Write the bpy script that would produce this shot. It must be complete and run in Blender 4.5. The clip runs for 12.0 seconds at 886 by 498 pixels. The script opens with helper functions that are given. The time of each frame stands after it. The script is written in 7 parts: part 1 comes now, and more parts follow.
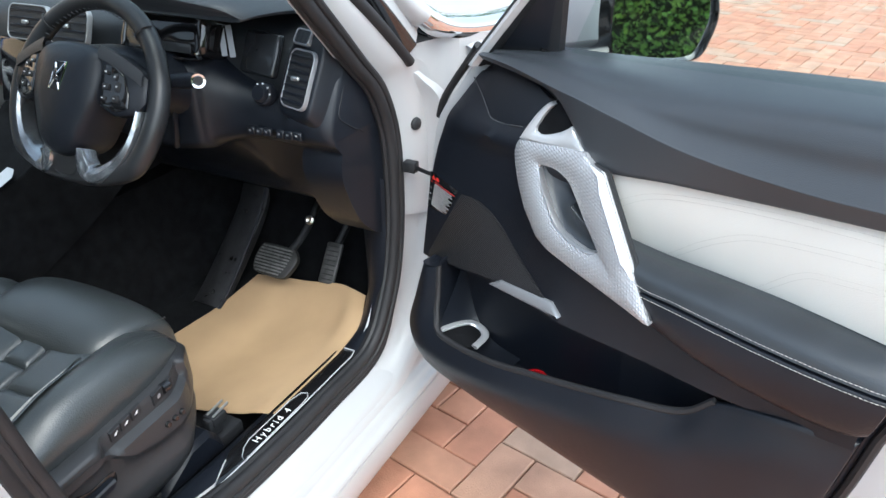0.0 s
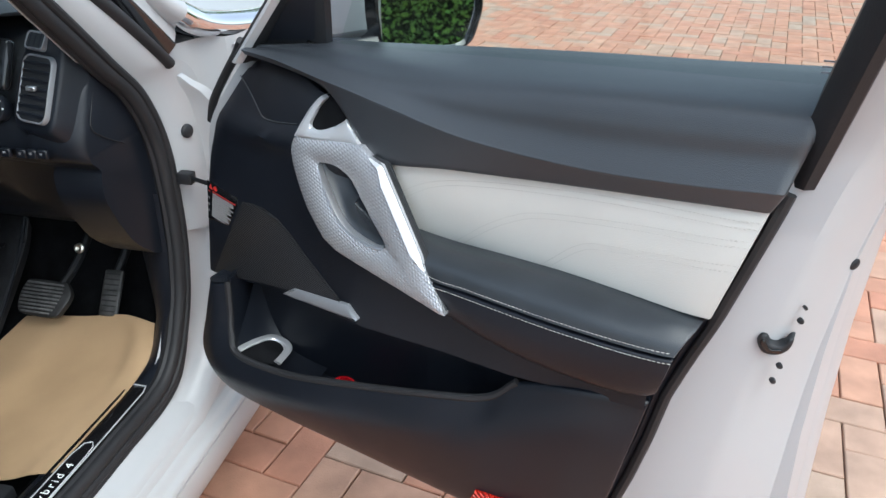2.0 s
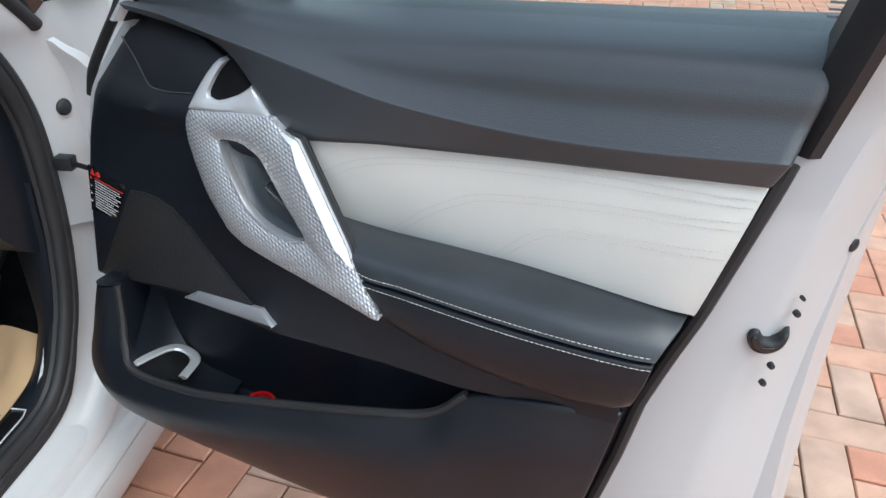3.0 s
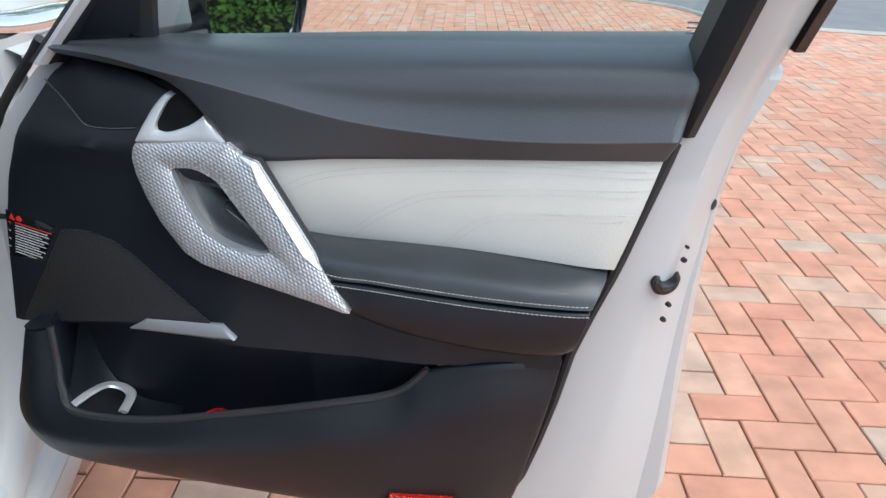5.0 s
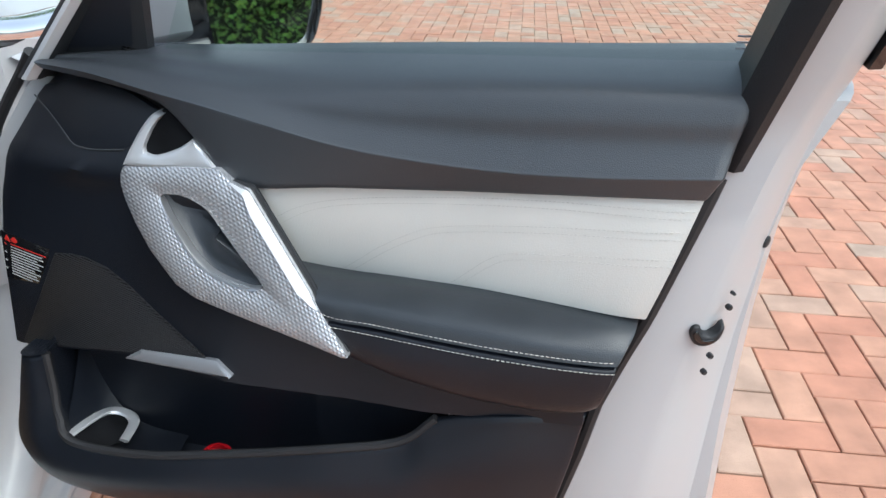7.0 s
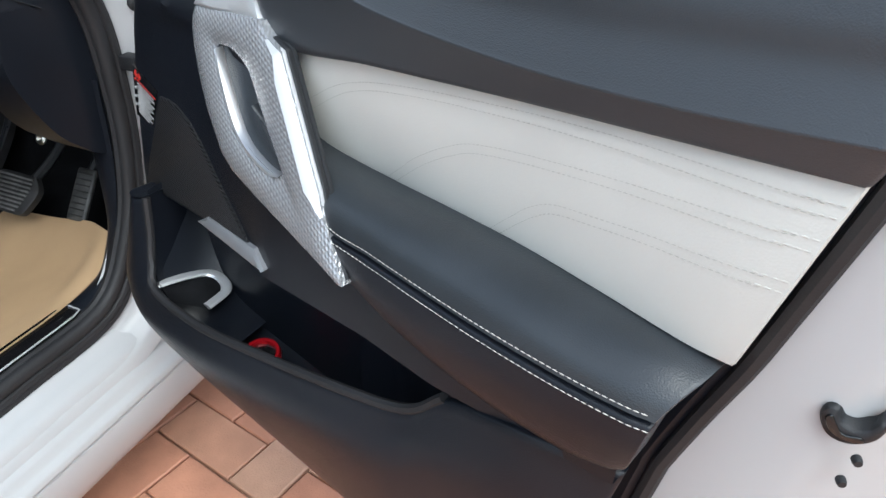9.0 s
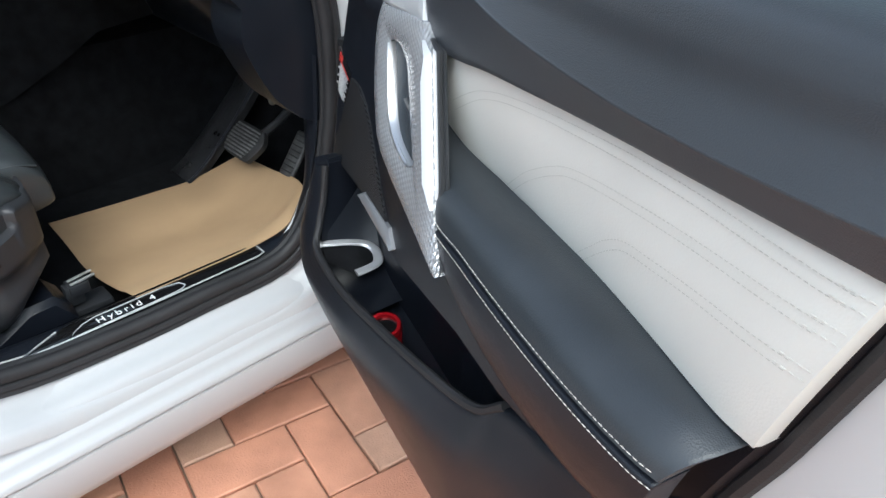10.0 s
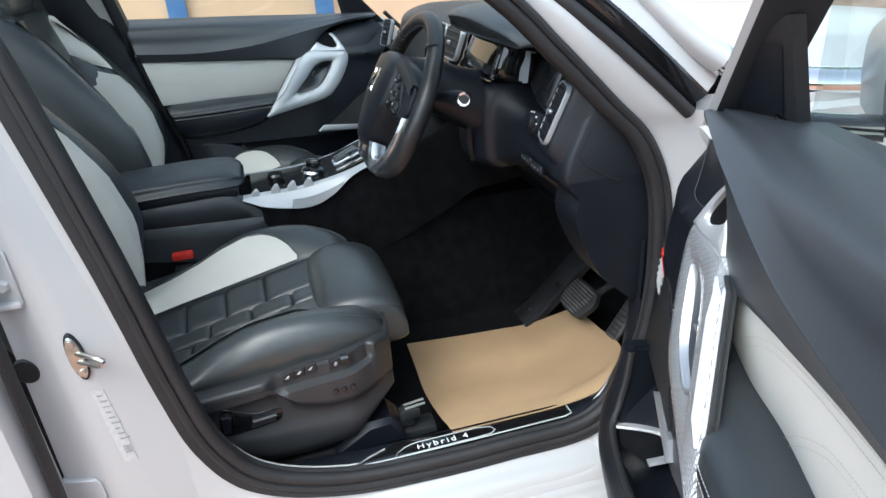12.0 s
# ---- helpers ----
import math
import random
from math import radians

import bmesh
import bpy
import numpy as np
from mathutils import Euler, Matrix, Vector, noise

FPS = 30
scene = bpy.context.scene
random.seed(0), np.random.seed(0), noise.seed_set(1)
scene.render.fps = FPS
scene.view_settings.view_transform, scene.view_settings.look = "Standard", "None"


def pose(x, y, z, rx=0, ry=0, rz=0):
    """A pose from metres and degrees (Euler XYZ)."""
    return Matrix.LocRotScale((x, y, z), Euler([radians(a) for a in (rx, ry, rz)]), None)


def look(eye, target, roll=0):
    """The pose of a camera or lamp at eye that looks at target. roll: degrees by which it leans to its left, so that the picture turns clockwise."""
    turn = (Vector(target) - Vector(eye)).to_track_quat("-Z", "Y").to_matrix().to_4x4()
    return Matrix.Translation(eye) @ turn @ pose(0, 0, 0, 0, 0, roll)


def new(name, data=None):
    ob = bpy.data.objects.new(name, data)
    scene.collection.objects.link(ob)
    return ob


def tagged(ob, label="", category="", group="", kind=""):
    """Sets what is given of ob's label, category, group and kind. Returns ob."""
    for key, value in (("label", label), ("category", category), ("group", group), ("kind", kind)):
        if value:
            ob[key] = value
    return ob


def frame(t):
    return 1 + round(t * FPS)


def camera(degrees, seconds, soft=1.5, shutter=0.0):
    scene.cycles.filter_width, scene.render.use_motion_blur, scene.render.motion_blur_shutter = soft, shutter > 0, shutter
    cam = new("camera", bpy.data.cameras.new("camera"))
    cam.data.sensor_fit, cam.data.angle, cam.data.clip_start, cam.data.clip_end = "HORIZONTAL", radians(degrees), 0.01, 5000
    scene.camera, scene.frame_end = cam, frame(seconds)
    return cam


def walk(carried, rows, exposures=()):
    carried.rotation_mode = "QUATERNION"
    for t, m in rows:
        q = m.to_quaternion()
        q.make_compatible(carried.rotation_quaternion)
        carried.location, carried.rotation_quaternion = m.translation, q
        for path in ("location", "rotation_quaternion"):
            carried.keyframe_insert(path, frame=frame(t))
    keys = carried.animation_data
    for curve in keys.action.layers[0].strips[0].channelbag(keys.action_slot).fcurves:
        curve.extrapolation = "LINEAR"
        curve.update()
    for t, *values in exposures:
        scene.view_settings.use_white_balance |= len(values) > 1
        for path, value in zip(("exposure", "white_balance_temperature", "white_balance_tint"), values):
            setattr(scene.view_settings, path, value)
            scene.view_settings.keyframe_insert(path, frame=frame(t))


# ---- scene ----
cam = camera(62.3, 12.0)
WALK = [
    (0.0, (0.6710, -1.2440, 1.3100), (-0.1600, 0.2950, 0.3400), -1.20),
    (0.5, (0.6800, -1.2200, 1.3020), (-0.0260, 0.3900, 0.3490), -0.20),
    (1.0, (0.6880, -1.2060, 1.2910), (0.1180, 0.4610, 0.3440), 0.50),
    (1.5, (0.6980, -1.1920, 1.2790), (0.2410, 0.5050, 0.3230), -0.10),
    (2.0, (0.7000, -1.1840, 1.2770), (0.3210, 0.5270, 0.3140), 0.00),
    (2.5, (0.7040, -1.1760, 1.2550), (0.3860, 0.5440, 0.2860), 0.30),
    (3.0, (0.6660, -1.0430, 1.2040), (0.4820, 0.6810, 0.2080), 1.50),
    (3.2, (0.6270, -0.9710, 1.1880), (0.4670, 0.7430, 0.1710), 1.50),
    (4.8, (0.4710, -1.1510, 1.2160), (0.8050, 0.5980, 0.3050), 2.70),
    (5.0, (0.4940, -1.1810, 1.2170), (0.8170, 0.5780, 0.3210), 2.70),
    (5.5, (0.5320, -1.2270, 1.2340), (0.8060, 0.5540, 0.3650), 2.30),
    (6.0, (0.5490, -1.2510, 1.2490), (0.7610, 0.5410, 0.3850), 1.60),
    (6.5, (0.5830, -1.2250, 1.2440), (0.7490, 0.5560, 0.3490), 0.90),
    (7.0, (0.5680, -1.0690, 1.2350), (0.7300, 0.6840, 0.2860), 1.30),
    (7.5, (0.5990, -0.9510, 1.2100), (0.7640, 0.7630, 0.1930), 3.60),
    (7.7, (0.6250, -0.9120, 1.1920), (0.6880, 0.7830, 0.1330), 3.80),
    (9.3, (0.8620, -0.8210, 1.1210), (0.1010, 0.6460, -0.0070), 1.90),
    (9.5, (0.8860, -0.8180, 1.1230), (0.0790, 0.6210, -0.0080), 3.40),
    (10.0, (0.9270, -0.7770, 1.1390), (-0.2390, 0.3990, 0.0170), 1.80),
    (10.5, (0.9660, -0.7150, 1.1730), (-0.5320, 0.1080, 0.1360), -2.40),
    (11.0, (0.9870, -0.7000, 1.1950), (-0.6560, -0.1340, 0.2040), -5.20),
    (11.5, (0.9850, -0.7060, 1.2320), (-0.7470, -0.2630, 0.3360), -5.70),
    (12.0, (0.9820, -0.7110, 1.2570), (-0.7900, -0.2750, 0.4390), -4.70),
]
walk(cam, [(t, look(e, g, r)) for t, e, g, r in WALK], [(0.0, 1.74, 6050, 2), (0.5, 1.51, 6050, 2), (2.5, 1.25, 6050, 2), (6.0, 1.27, 6050, 2), (7.7, 1.20, 6050, 2), (9.5, 1.32, 6050, 2), (11.0, 1.43, 6050, 2), (12.0, 1.57, 6050, 2)])

# ---- light: a bright overcast sky ----
world = bpy.data.worlds.new("sky")
scene.world = world
world.use_nodes = True
wt = world.node_tree
sky = wt.nodes.new("ShaderNodeTexSky")
sky.sky_type = "NISHITA"
sky.sun_disc = False
sky.sun_elevation = radians(55)
sky.sun_rotation = radians(130)
sky.air_density, sky.dust_density, sky.ozone_density = 1.0, 2.0, 1.0
wt.nodes["Background"].inputs["Strength"].default_value = 0.15
cloud = wt.nodes.new("ShaderNodeHueSaturation")
cloud.inputs["Saturation"].default_value = 0.55
wt.links.new(sky.outputs["Color"], cloud.inputs["Color"])
wt.links.new(cloud.outputs["Color"], wt.nodes["Background"].inputs["Color"])
sun = new("sun", bpy.data.lights.new("sun", "SUN"))
sun.data.energy, sun.data.angle, sun.data.color = 0.85, radians(50), (1.0, 0.97, 0.93)
sun.matrix_world = look((1.6, -1.3, 3.2), (0.0, 0.0, 0.0))


# ---- materials ----
def material(name, colour, rough=0.5, metal=0.0, spots=0.0, spot_scale=6.0, grain=0.0, grain_scale=400.0, coat=0.0, spec=0.5, each=0.0, rough_var=0.0):
    """A surface with blotches at one scale, a fine relief at another, and wear in its gloss."""
    m = bpy.data.materials.new(name)
    m.use_nodes = True
    nt = m.node_tree
    b = nt.nodes["Principled BSDF"]
    b.inputs["Base Color"].default_value = (*colour, 1)
    b.inputs["Roughness"].default_value = rough
    b.inputs["Metallic"].default_value = metal
    b.inputs["Specular IOR Level"].default_value = spec
    b.inputs["Coat Weight"].default_value = coat
    b.inputs["Coat Roughness"].default_value = 0.04
    co = nt.nodes.new("ShaderNodeTexCoord")
    if spots or rough_var or each:
        nz = nt.nodes.new("ShaderNodeTexNoise")
        nz.inputs["Scale"].default_value = spot_scale
        nz.inputs["Detail"].default_value = 6
        nt.links.new(co.outputs["Object"], nz.inputs["Vector"])
        hsv = nt.nodes.new("ShaderNodeHueSaturation")
        hsv.inputs["Color"].default_value = (*colour, 1)
        mp = nt.nodes.new("ShaderNodeMapRange")
        mp.inputs["From Min"].default_value, mp.inputs["From Max"].default_value = 0.3, 0.7
        mp.inputs["To Min"].default_value, mp.inputs["To Max"].default_value = 1 - spots, 1 + spots
        nt.links.new(nz.outputs["Fac"], mp.inputs["Value"])
        nt.links.new(mp.outputs["Result"], hsv.inputs["Value"])
        nt.links.new(hsv.outputs["Color"], b.inputs["Base Color"])
        if rough_var:
            mr = nt.nodes.new("ShaderNodeMapRange")
            mr.inputs["From Min"].default_value, mr.inputs["From Max"].default_value = 0.3, 0.7
            mr.inputs["To Min"].default_value, mr.inputs["To Max"].default_value = max(rough - rough_var, 0.02), rough + rough_var
            nt.links.new(nz.outputs["Fac"], mr.inputs["Value"])
            nt.links.new(mr.outputs["Result"], b.inputs["Roughness"])
    if grain:
        gz = nt.nodes.new("ShaderNodeTexNoise")
        gz.inputs["Scale"].default_value = grain_scale
        gz.inputs["Detail"].default_value = 3
        nt.links.new(co.outputs["Object"], gz.inputs["Vector"])
        bp = nt.nodes.new("ShaderNodeBump")
        bp.inputs["Strength"].default_value = grain
        bp.inputs["Distance"].default_value = 0.002
        nt.links.new(gz.outputs["Fac"], bp.inputs["Height"])
        nt.links.new(bp.outputs["Normal"], b.inputs["Normal"])
    return m


def cells(m, scale, strength, distance=0.002, stretch=(1, 1, 1), feature="F1"):
    """Adds a cell relief (leather creases, dimples) to a material."""
    nt = m.node_tree
    co = nt.nodes.new("ShaderNodeTexCoord")
    mp = nt.nodes.new("ShaderNodeMapping")
    mp.inputs["Scale"].default_value = stretch
    v = nt.nodes.new("ShaderNodeTexVoronoi")
    v.inputs["Scale"].default_value = scale
    v.feature = feature
    bp = nt.nodes.new("ShaderNodeBump")
    bp.inputs["Strength"].default_value = strength
    bp.inputs["Distance"].default_value = distance
    nt.links.new(co.outputs["Object"], mp.inputs["Vector"])
    nt.links.new(mp.outputs["Vector"], v.inputs["Vector"])
    nt.links.new(v.outputs["Distance"], bp.inputs["Height"])
    nt.links.new(bp.outputs["Normal"], nt.nodes["Principled BSDF"].inputs["Normal"])
    return m


PAINT = material("white_paint", (0.455, 0.46, 0.47), 0.34, coat=0.3, spots=0.02, spot_scale=3)
SKIN = cells(material("black_soft_skin", (0.034, 0.039, 0.0465), 0.44, spots=0.08, spot_scale=4, rough_var=0.05, spec=0.85), 900, 0.28, 0.0008)
PLASTIC = material("black_plastic", (0.0075, 0.0095, 0.0145), 0.36, spots=0.15, spot_scale=8, grain=0.25, grain_scale=900, rough_var=0.06, spec=0.40)
DARK = material("dark_plastic", (0.013, 0.014, 0.0165), 0.55, spots=0.2, spot_scale=9, grain=0.3, grain_scale=700)
LEATHER = cells(material("black_leather", (0.028, 0.033, 0.039), 0.36, spots=0.15, spot_scale=14, rough_var=0.06, spec=0.6), 760, 0.25, 0.0009)
SEATLEATHER = cells(material("black_seat_leather", (0.041, 0.0465, 0.049), 0.32, spots=0.1, spot_scale=14, rough_var=0.035, spec=0.75), 420, 0.3, 0.001)
SEATPLASTIC = material("grained_seat_plastic", (0.030, 0.031, 0.034), 0.40, spots=0.1, spot_scale=10, grain=0.2, grain_scale=900, rough_var=0.05)
DIMSILVER = material("dim_silver", (0.30, 0.31, 0.33), 0.32, metal=0.4, spots=0.04, spot_scale=20)
SILVER = material("silver_plastic", (0.55, 0.56, 0.58), 0.32, metal=0.45, spots=0.03, spot_scale=20, grain=0.05, grain_scale=1500)
BRIGHT = material("bright_satin", (0.60, 0.61, 0.63), 0.36, metal=0.25, spots=0.02, spot_scale=20)
GREYSATIN = material("dark_satin_trim", (0.10, 0.105, 0.112), 0.3, metal=0.5, spots=0.05, spot_scale=20)
CREAM = cells(material("cream_leather", (0.66, 0.64, 0.585), 0.5, spots=0.035, spot_scale=9, rough_var=0.05), 480, 0.22, 0.001)
CREAM_DOOR = cells(material("cream_door_leather", (0.66, 0.645, 0.60), 0.5, spots=0.03, spot_scale=7, rough_var=0.05), 480, 0.2, 0.001)
SATIN = material("satin_silver", (0.52, 0.53, 0.55), 0.28, metal=0.8, spots=0.03, spot_scale=20, grain=0.05, grain_scale=1500)
CHROME = material("chrome", (0.8, 0.8, 0.82), 0.05, metal=1.0, rough_var=0.02, spot_scale=30)
RIMLEATHER = cells(material("wheel_leather", (0.016, 0.017, 0.019), 0.34, spots=0.15, spot_scale=20, rough_var=0.06), 620, 0.2, 0.0008)
RUBBER = material("black_rubber", (0.016, 0.016, 0.018), 0.6, spots=0.2, spot_scale=15, grain=0.2, grain_scale=500)
CARPET = material("black_carpet", (0.0095, 0.010, 0.0115), 0.95, spots=0.35, spot_scale=30, grain=0.9, grain_scale=1200, spec=0.1)
PAPER = material("kraft_paper", (0.50, 0.34, 0.195), 0.75, spots=0.05, spot_scale=10, grain=0.15, grain_scale=900)
THREAD = material("pale_thread", (0.62, 0.6, 0.55), 0.8, spots=0.1, spot_scale=200)
SEAM = material("cream_seam_thread", (0.50, 0.485, 0.445), 0.8, spots=0.1, spot_scale=200)
PRINT = material("white_print", (0.8, 0.8, 0.8), 0.6, spots=0.03, spot_scale=60)
GREYLABEL = material("grey_white_print", (0.45, 0.45, 0.46), 0.6, spots=0.25, spot_scale=300)
REDPRINT = material("red_print", (0.55, 0.02, 0.015), 0.5, spots=0.05, spot_scale=60)
REDMETAL = material("red_anodised", (0.6, 0.01, 0.02), 0.22, metal=0.6, spots=0.08, spot_scale=40)
STEEL = material("galvanised_steel", (0.55, 0.54, 0.5), 0.35, metal=1.0, spots=0.15, spot_scale=60)
GLOSSBLACK = material("gloss_black", (0.008, 0.008, 0.009), 0.08, coat=0.5, spots=0.1, spot_scale=20)
MIRROR = material("mirror_silver", (0.86, 0.9, 0.9), 0.015, metal=1.0, rough_var=0.01, spot_scale=5)
SCREEN = material("dark_screen", (0.02, 0.022, 0.025), 0.12, spots=0.2, spot_scale=20)
TARMAC = material("tarmac", (0.16, 0.16, 0.165), 0.85, spots=0.12, spot_scale=2, grain=0.6, grain_scale=150)
SAND = material("joint_sand", (0.24, 0.165, 0.12), 0.95, spots=0.3, spot_scale=8, grain=0.6, grain_scale=300)
RENDERED = material("beige_render", (0.62, 0.45, 0.30), 0.85, spots=0.06, spot_scale=2, grain=0.4, grain_scale=120)
BLUE = material("blue_post_paint", (0.06, 0.16, 0.36), 0.5, spots=0.1, spot_scale=8)
PEDALRIB = material("worn_rib_rubber", (0.13, 0.13, 0.13), 0.5, spots=0.4, spot_scale=60, grain=0.3, grain_scale=400)
SCUFFRUB = material("scuffed_rubber", (0.06, 0.06, 0.06), 0.5, spots=0.5, spot_scale=45, grain=0.3, grain_scale=400)
PEDAL = material("worn_pedal_rubber", (0.02, 0.02, 0.021), 0.55, spots=0.4, spot_scale=40, grain=0.3, grain_scale=400)
LEAF = material("hedge_leaf", (0.22, 0.43, 0.09), 0.45, spots=0.35, spot_scale=12)
LEAF2 = material("shrub_leaf", (0.055, 0.13, 0.025), 0.5, spots=0.4, spot_scale=9)
BARK = material("branch_bark", (0.09, 0.06, 0.04), 0.9, spots=0.3, spot_scale=20, grain=0.5, grain_scale=80)


def dimpled():
    """Silver plastic pressed with rows of small round dimples in a honeycomb."""
    m = material("dimpled_silver", (0.50, 0.51, 0.53), 0.27, metal=0.55)
    nt = m.node_tree
    b = nt.nodes["Principled BSDF"]
    co = nt.nodes.new("ShaderNodeTexCoord")
    total = None
    k = 2 * math.pi / (0.0054 * 0.866)
    for ang in (0, 60, 120):
        dot = nt.nodes.new("ShaderNodeVectorMath")
        dot.operation = "DOT_PRODUCT"
        c, s = math.cos(radians(ang)) * k, math.sin(radians(ang)) * k
        dot.inputs[1].default_value = (c, c, s)
        nt.links.new(co.outputs["Object"], dot.inputs[0])
        cs = nt.nodes.new("ShaderNodeMath")
        cs.operation = "COSINE"
        nt.links.new(dot.outputs["Value"], cs.inputs[0])
        if total is None:
            total = cs
        else:
            ad = nt.nodes.new("ShaderNodeMath")
            ad.operation = "ADD"
            nt.links.new(total.outputs[0], ad.inputs[0])
            nt.links.new(cs.outputs[0], ad.inputs[1])
            total = ad
    bp = nt.nodes.new("ShaderNodeBump")
    bp.inputs["Strength"].default_value, bp.inputs["Distance"].default_value = 0.38, 0.0006
    nt.links.new(total.outputs[0], bp.inputs["Height"])
    nt.links.new(bp.outputs["Normal"], b.inputs["Normal"])
    return m


DIMPLE = dimpled()


def ribbed():
    """Speaker mesh: fine parallel ribs."""
    m = material("speaker_mesh", (0.013, 0.013, 0.015), 0.5)
    nt = m.node_tree
    co = nt.nodes.new("ShaderNodeTexCoord")
    mp = nt.nodes.new("ShaderNodeMapping")
    mp.inputs["Rotation"].default_value = (0, radians(-8), 0)
    wv = nt.nodes.new("ShaderNodeTexWave")
    wv.bands_direction = "Z"
    wv.inputs["Scale"].default_value = 98
    bp = nt.nodes.new("ShaderNodeBump")
    bp.inputs["Strength"].default_value, bp.inputs["Distance"].default_value = 0.9, 0.003
    nt.links.new(co.outputs["Object"], mp.inputs["Vector"])
    nt.links.new(mp.outputs["Vector"], wv.inputs["Vector"])
    nt.links.new(wv.outputs["Fac"], bp.inputs["Height"])
    nt.links.new(bp.outputs["Normal"], nt.nodes["Principled BSDF"].inputs["Normal"])
    return m


MESH = ribbed()


def reflector():
    """Red prismatic plastic with diagonal ribs."""
    m = material("red_reflector", (0.55, 0.02, 0.01), 0.2, coat=0.5)
    nt = m.node_tree
    co = nt.nodes.new("ShaderNodeTexCoord")
    wv = nt.nodes.new("ShaderNodeTexWave")
    wv.bands_direction = "DIAGONAL"
    wv.inputs["Scale"].default_value = 60
    bp = nt.nodes.new("ShaderNodeBump")
    bp.inputs["Strength"].default_value, bp.inputs["Distance"].default_value = 1.0, 0.004
    nt.links.new(co.outputs["Object"], wv.inputs["Vector"])
    nt.links.new(wv.outputs["Fac"], bp.inputs["Height"])
    nt.links.new(bp.outputs["Normal"], nt.nodes["Principled BSDF"].inputs["Normal"])
    return m


REFLECTOR = reflector()


def glass(name, tint):
    m = bpy.data.materials.new(name)
    m.use_nodes = True
    nt = m.node_tree
    out = nt.nodes["Material Output"]
    nt.nodes.remove(nt.nodes["Principled BSDF"])
    clear = nt.nodes.new("ShaderNodeBsdfTransparent")
    clear.inputs["Color"].default_value = (*tint, 1)
    gloss = nt.nodes.new("ShaderNodeBsdfGlossy")
    gloss.inputs["Roughness"].default_value = 0.01
    lw = nt.nodes.new("ShaderNodeLayerWeight")
    lw.inputs["Blend"].default_value = 0.5
    pw = nt.nodes.new("ShaderNodeMath")
    pw.operation = "POWER"
    pw.inputs[1].default_value = 5.0
    fr = nt.nodes.new("ShaderNodeMath")
    fr.operation = "MULTIPLY_ADD"
    fr.inputs[1].default_value, fr.inputs[2].default_value = 0.9, 0.08
    nt.links.new(lw.outputs["Facing"], pw.inputs[0])
    nt.links.new(pw.outputs[0], fr.inputs[0])
    mix = nt.nodes.new("ShaderNodeMixShader")
    nt.links.new(fr.outputs[0], mix.inputs["Fac"])
    nt.links.new(clear.outputs["BSDF"], mix.inputs[1])
    nt.links.new(gloss.outputs["BSDF"], mix.inputs[2])
    nt.links.new(mix.outputs["Shader"], out.inputs["Surface"])
    return m


GLASS = glass("tinted_glass", (0.86, 0.93, 0.9))
ROOFGLASS = glass("dark_roof_glass", (0.50, 0.52, 0.52))


def brick_material(name, source):
    """Clay pavers: a colour of its own for each paver, blotches, grit and pitted relief."""
    m = bpy.data.materials.new(name)
    m.use_nodes = True
    nt = m.node_tree
    b = nt.nodes["Principled BSDF"]
    b.inputs["Roughness"].default_value = 0.62
    b.inputs["Specular IOR Level"].default_value = 0.45
    if source == "object":
        rnd = nt.nodes.new("ShaderNodeObjectInfo").outputs["Random"]
    else:
        rnd = nt.nodes.new("ShaderNodeNewGeometry").outputs["Random Per Island"]
    ramp = nt.nodes.new("ShaderNodeValToRGB")
    el = ramp.color_ramp.elements
    el[0].position, el[0].color = 0.0, (0.50, 0.190, 0.100, 1)
    el[1].position, el[1].color = 1.0, (0.45, 0.315, 0.225, 1)
    for p, c in ((0.3, (0.55, 0.240, 0.132, 1)), (0.55, (0.52, 0.230, 0.128, 1)), (0.75, (0.55, 0.275, 0.162, 1)), (0.88, (0.49, 0.298, 0.200, 1))):
        e = el.new(p)
        e.color = c
    nt.links.new(rnd, ramp.inputs["Fac"])
    co = nt.nodes.new("ShaderNodeTexCoord")
    geo = nt.nodes.new("ShaderNodeNewGeometry")
    nz = nt.nodes.new("ShaderNodeTexNoise")
    nz.inputs["Scale"].default_value, nz.inputs["Detail"].default_value = 9, 8
    nt.links.new(geo.outputs["Position"], nz.inputs["Vector"])
    fine = nt.nodes.new("ShaderNodeTexNoise")
    fine.inputs["Scale"].default_value, fine.inputs["Detail"].default_value = 260, 4
    nt.links.new(geo.outputs["Position"], fine.inputs["Vector"])
    mp = nt.nodes.new("ShaderNodeMapRange")
    mp.inputs["From Min"].default_value, mp.inputs["From Max"].default_value = 0.3, 0.7
    mp.inputs["To Min"].default_value, mp.inputs["To Max"].default_value = 0.74, 1.10
    nt.links.new(nz.outputs["Fac"], mp.inputs["Value"])
    hsv = nt.nodes.new("ShaderNodeHueSaturation")
    hsv.inputs["Saturation"].default_value = 0.90
    nt.links.new(ramp.outputs["Color"], hsv.inputs["Color"])
    nt.links.new(mp.outputs["Result"], hsv.inputs["Value"])
    nt.links.new(hsv.outputs["Color"], b.inputs["Base Color"])
    bp = nt.nodes.new("ShaderNodeBump")
    bp.inputs["Strength"].default_value, bp.inputs["Distance"].default_value = 0.55, 0.003
    nt.links.new(fine.outputs["Fac"], bp.inputs["Height"])
    nt.links.new(bp.outputs["Normal"], b.inputs["Normal"])
    return m


BRICK = brick_material("clay_paver", "object")
BRICKS_FAR = brick_material("clay_paver_far", "island")


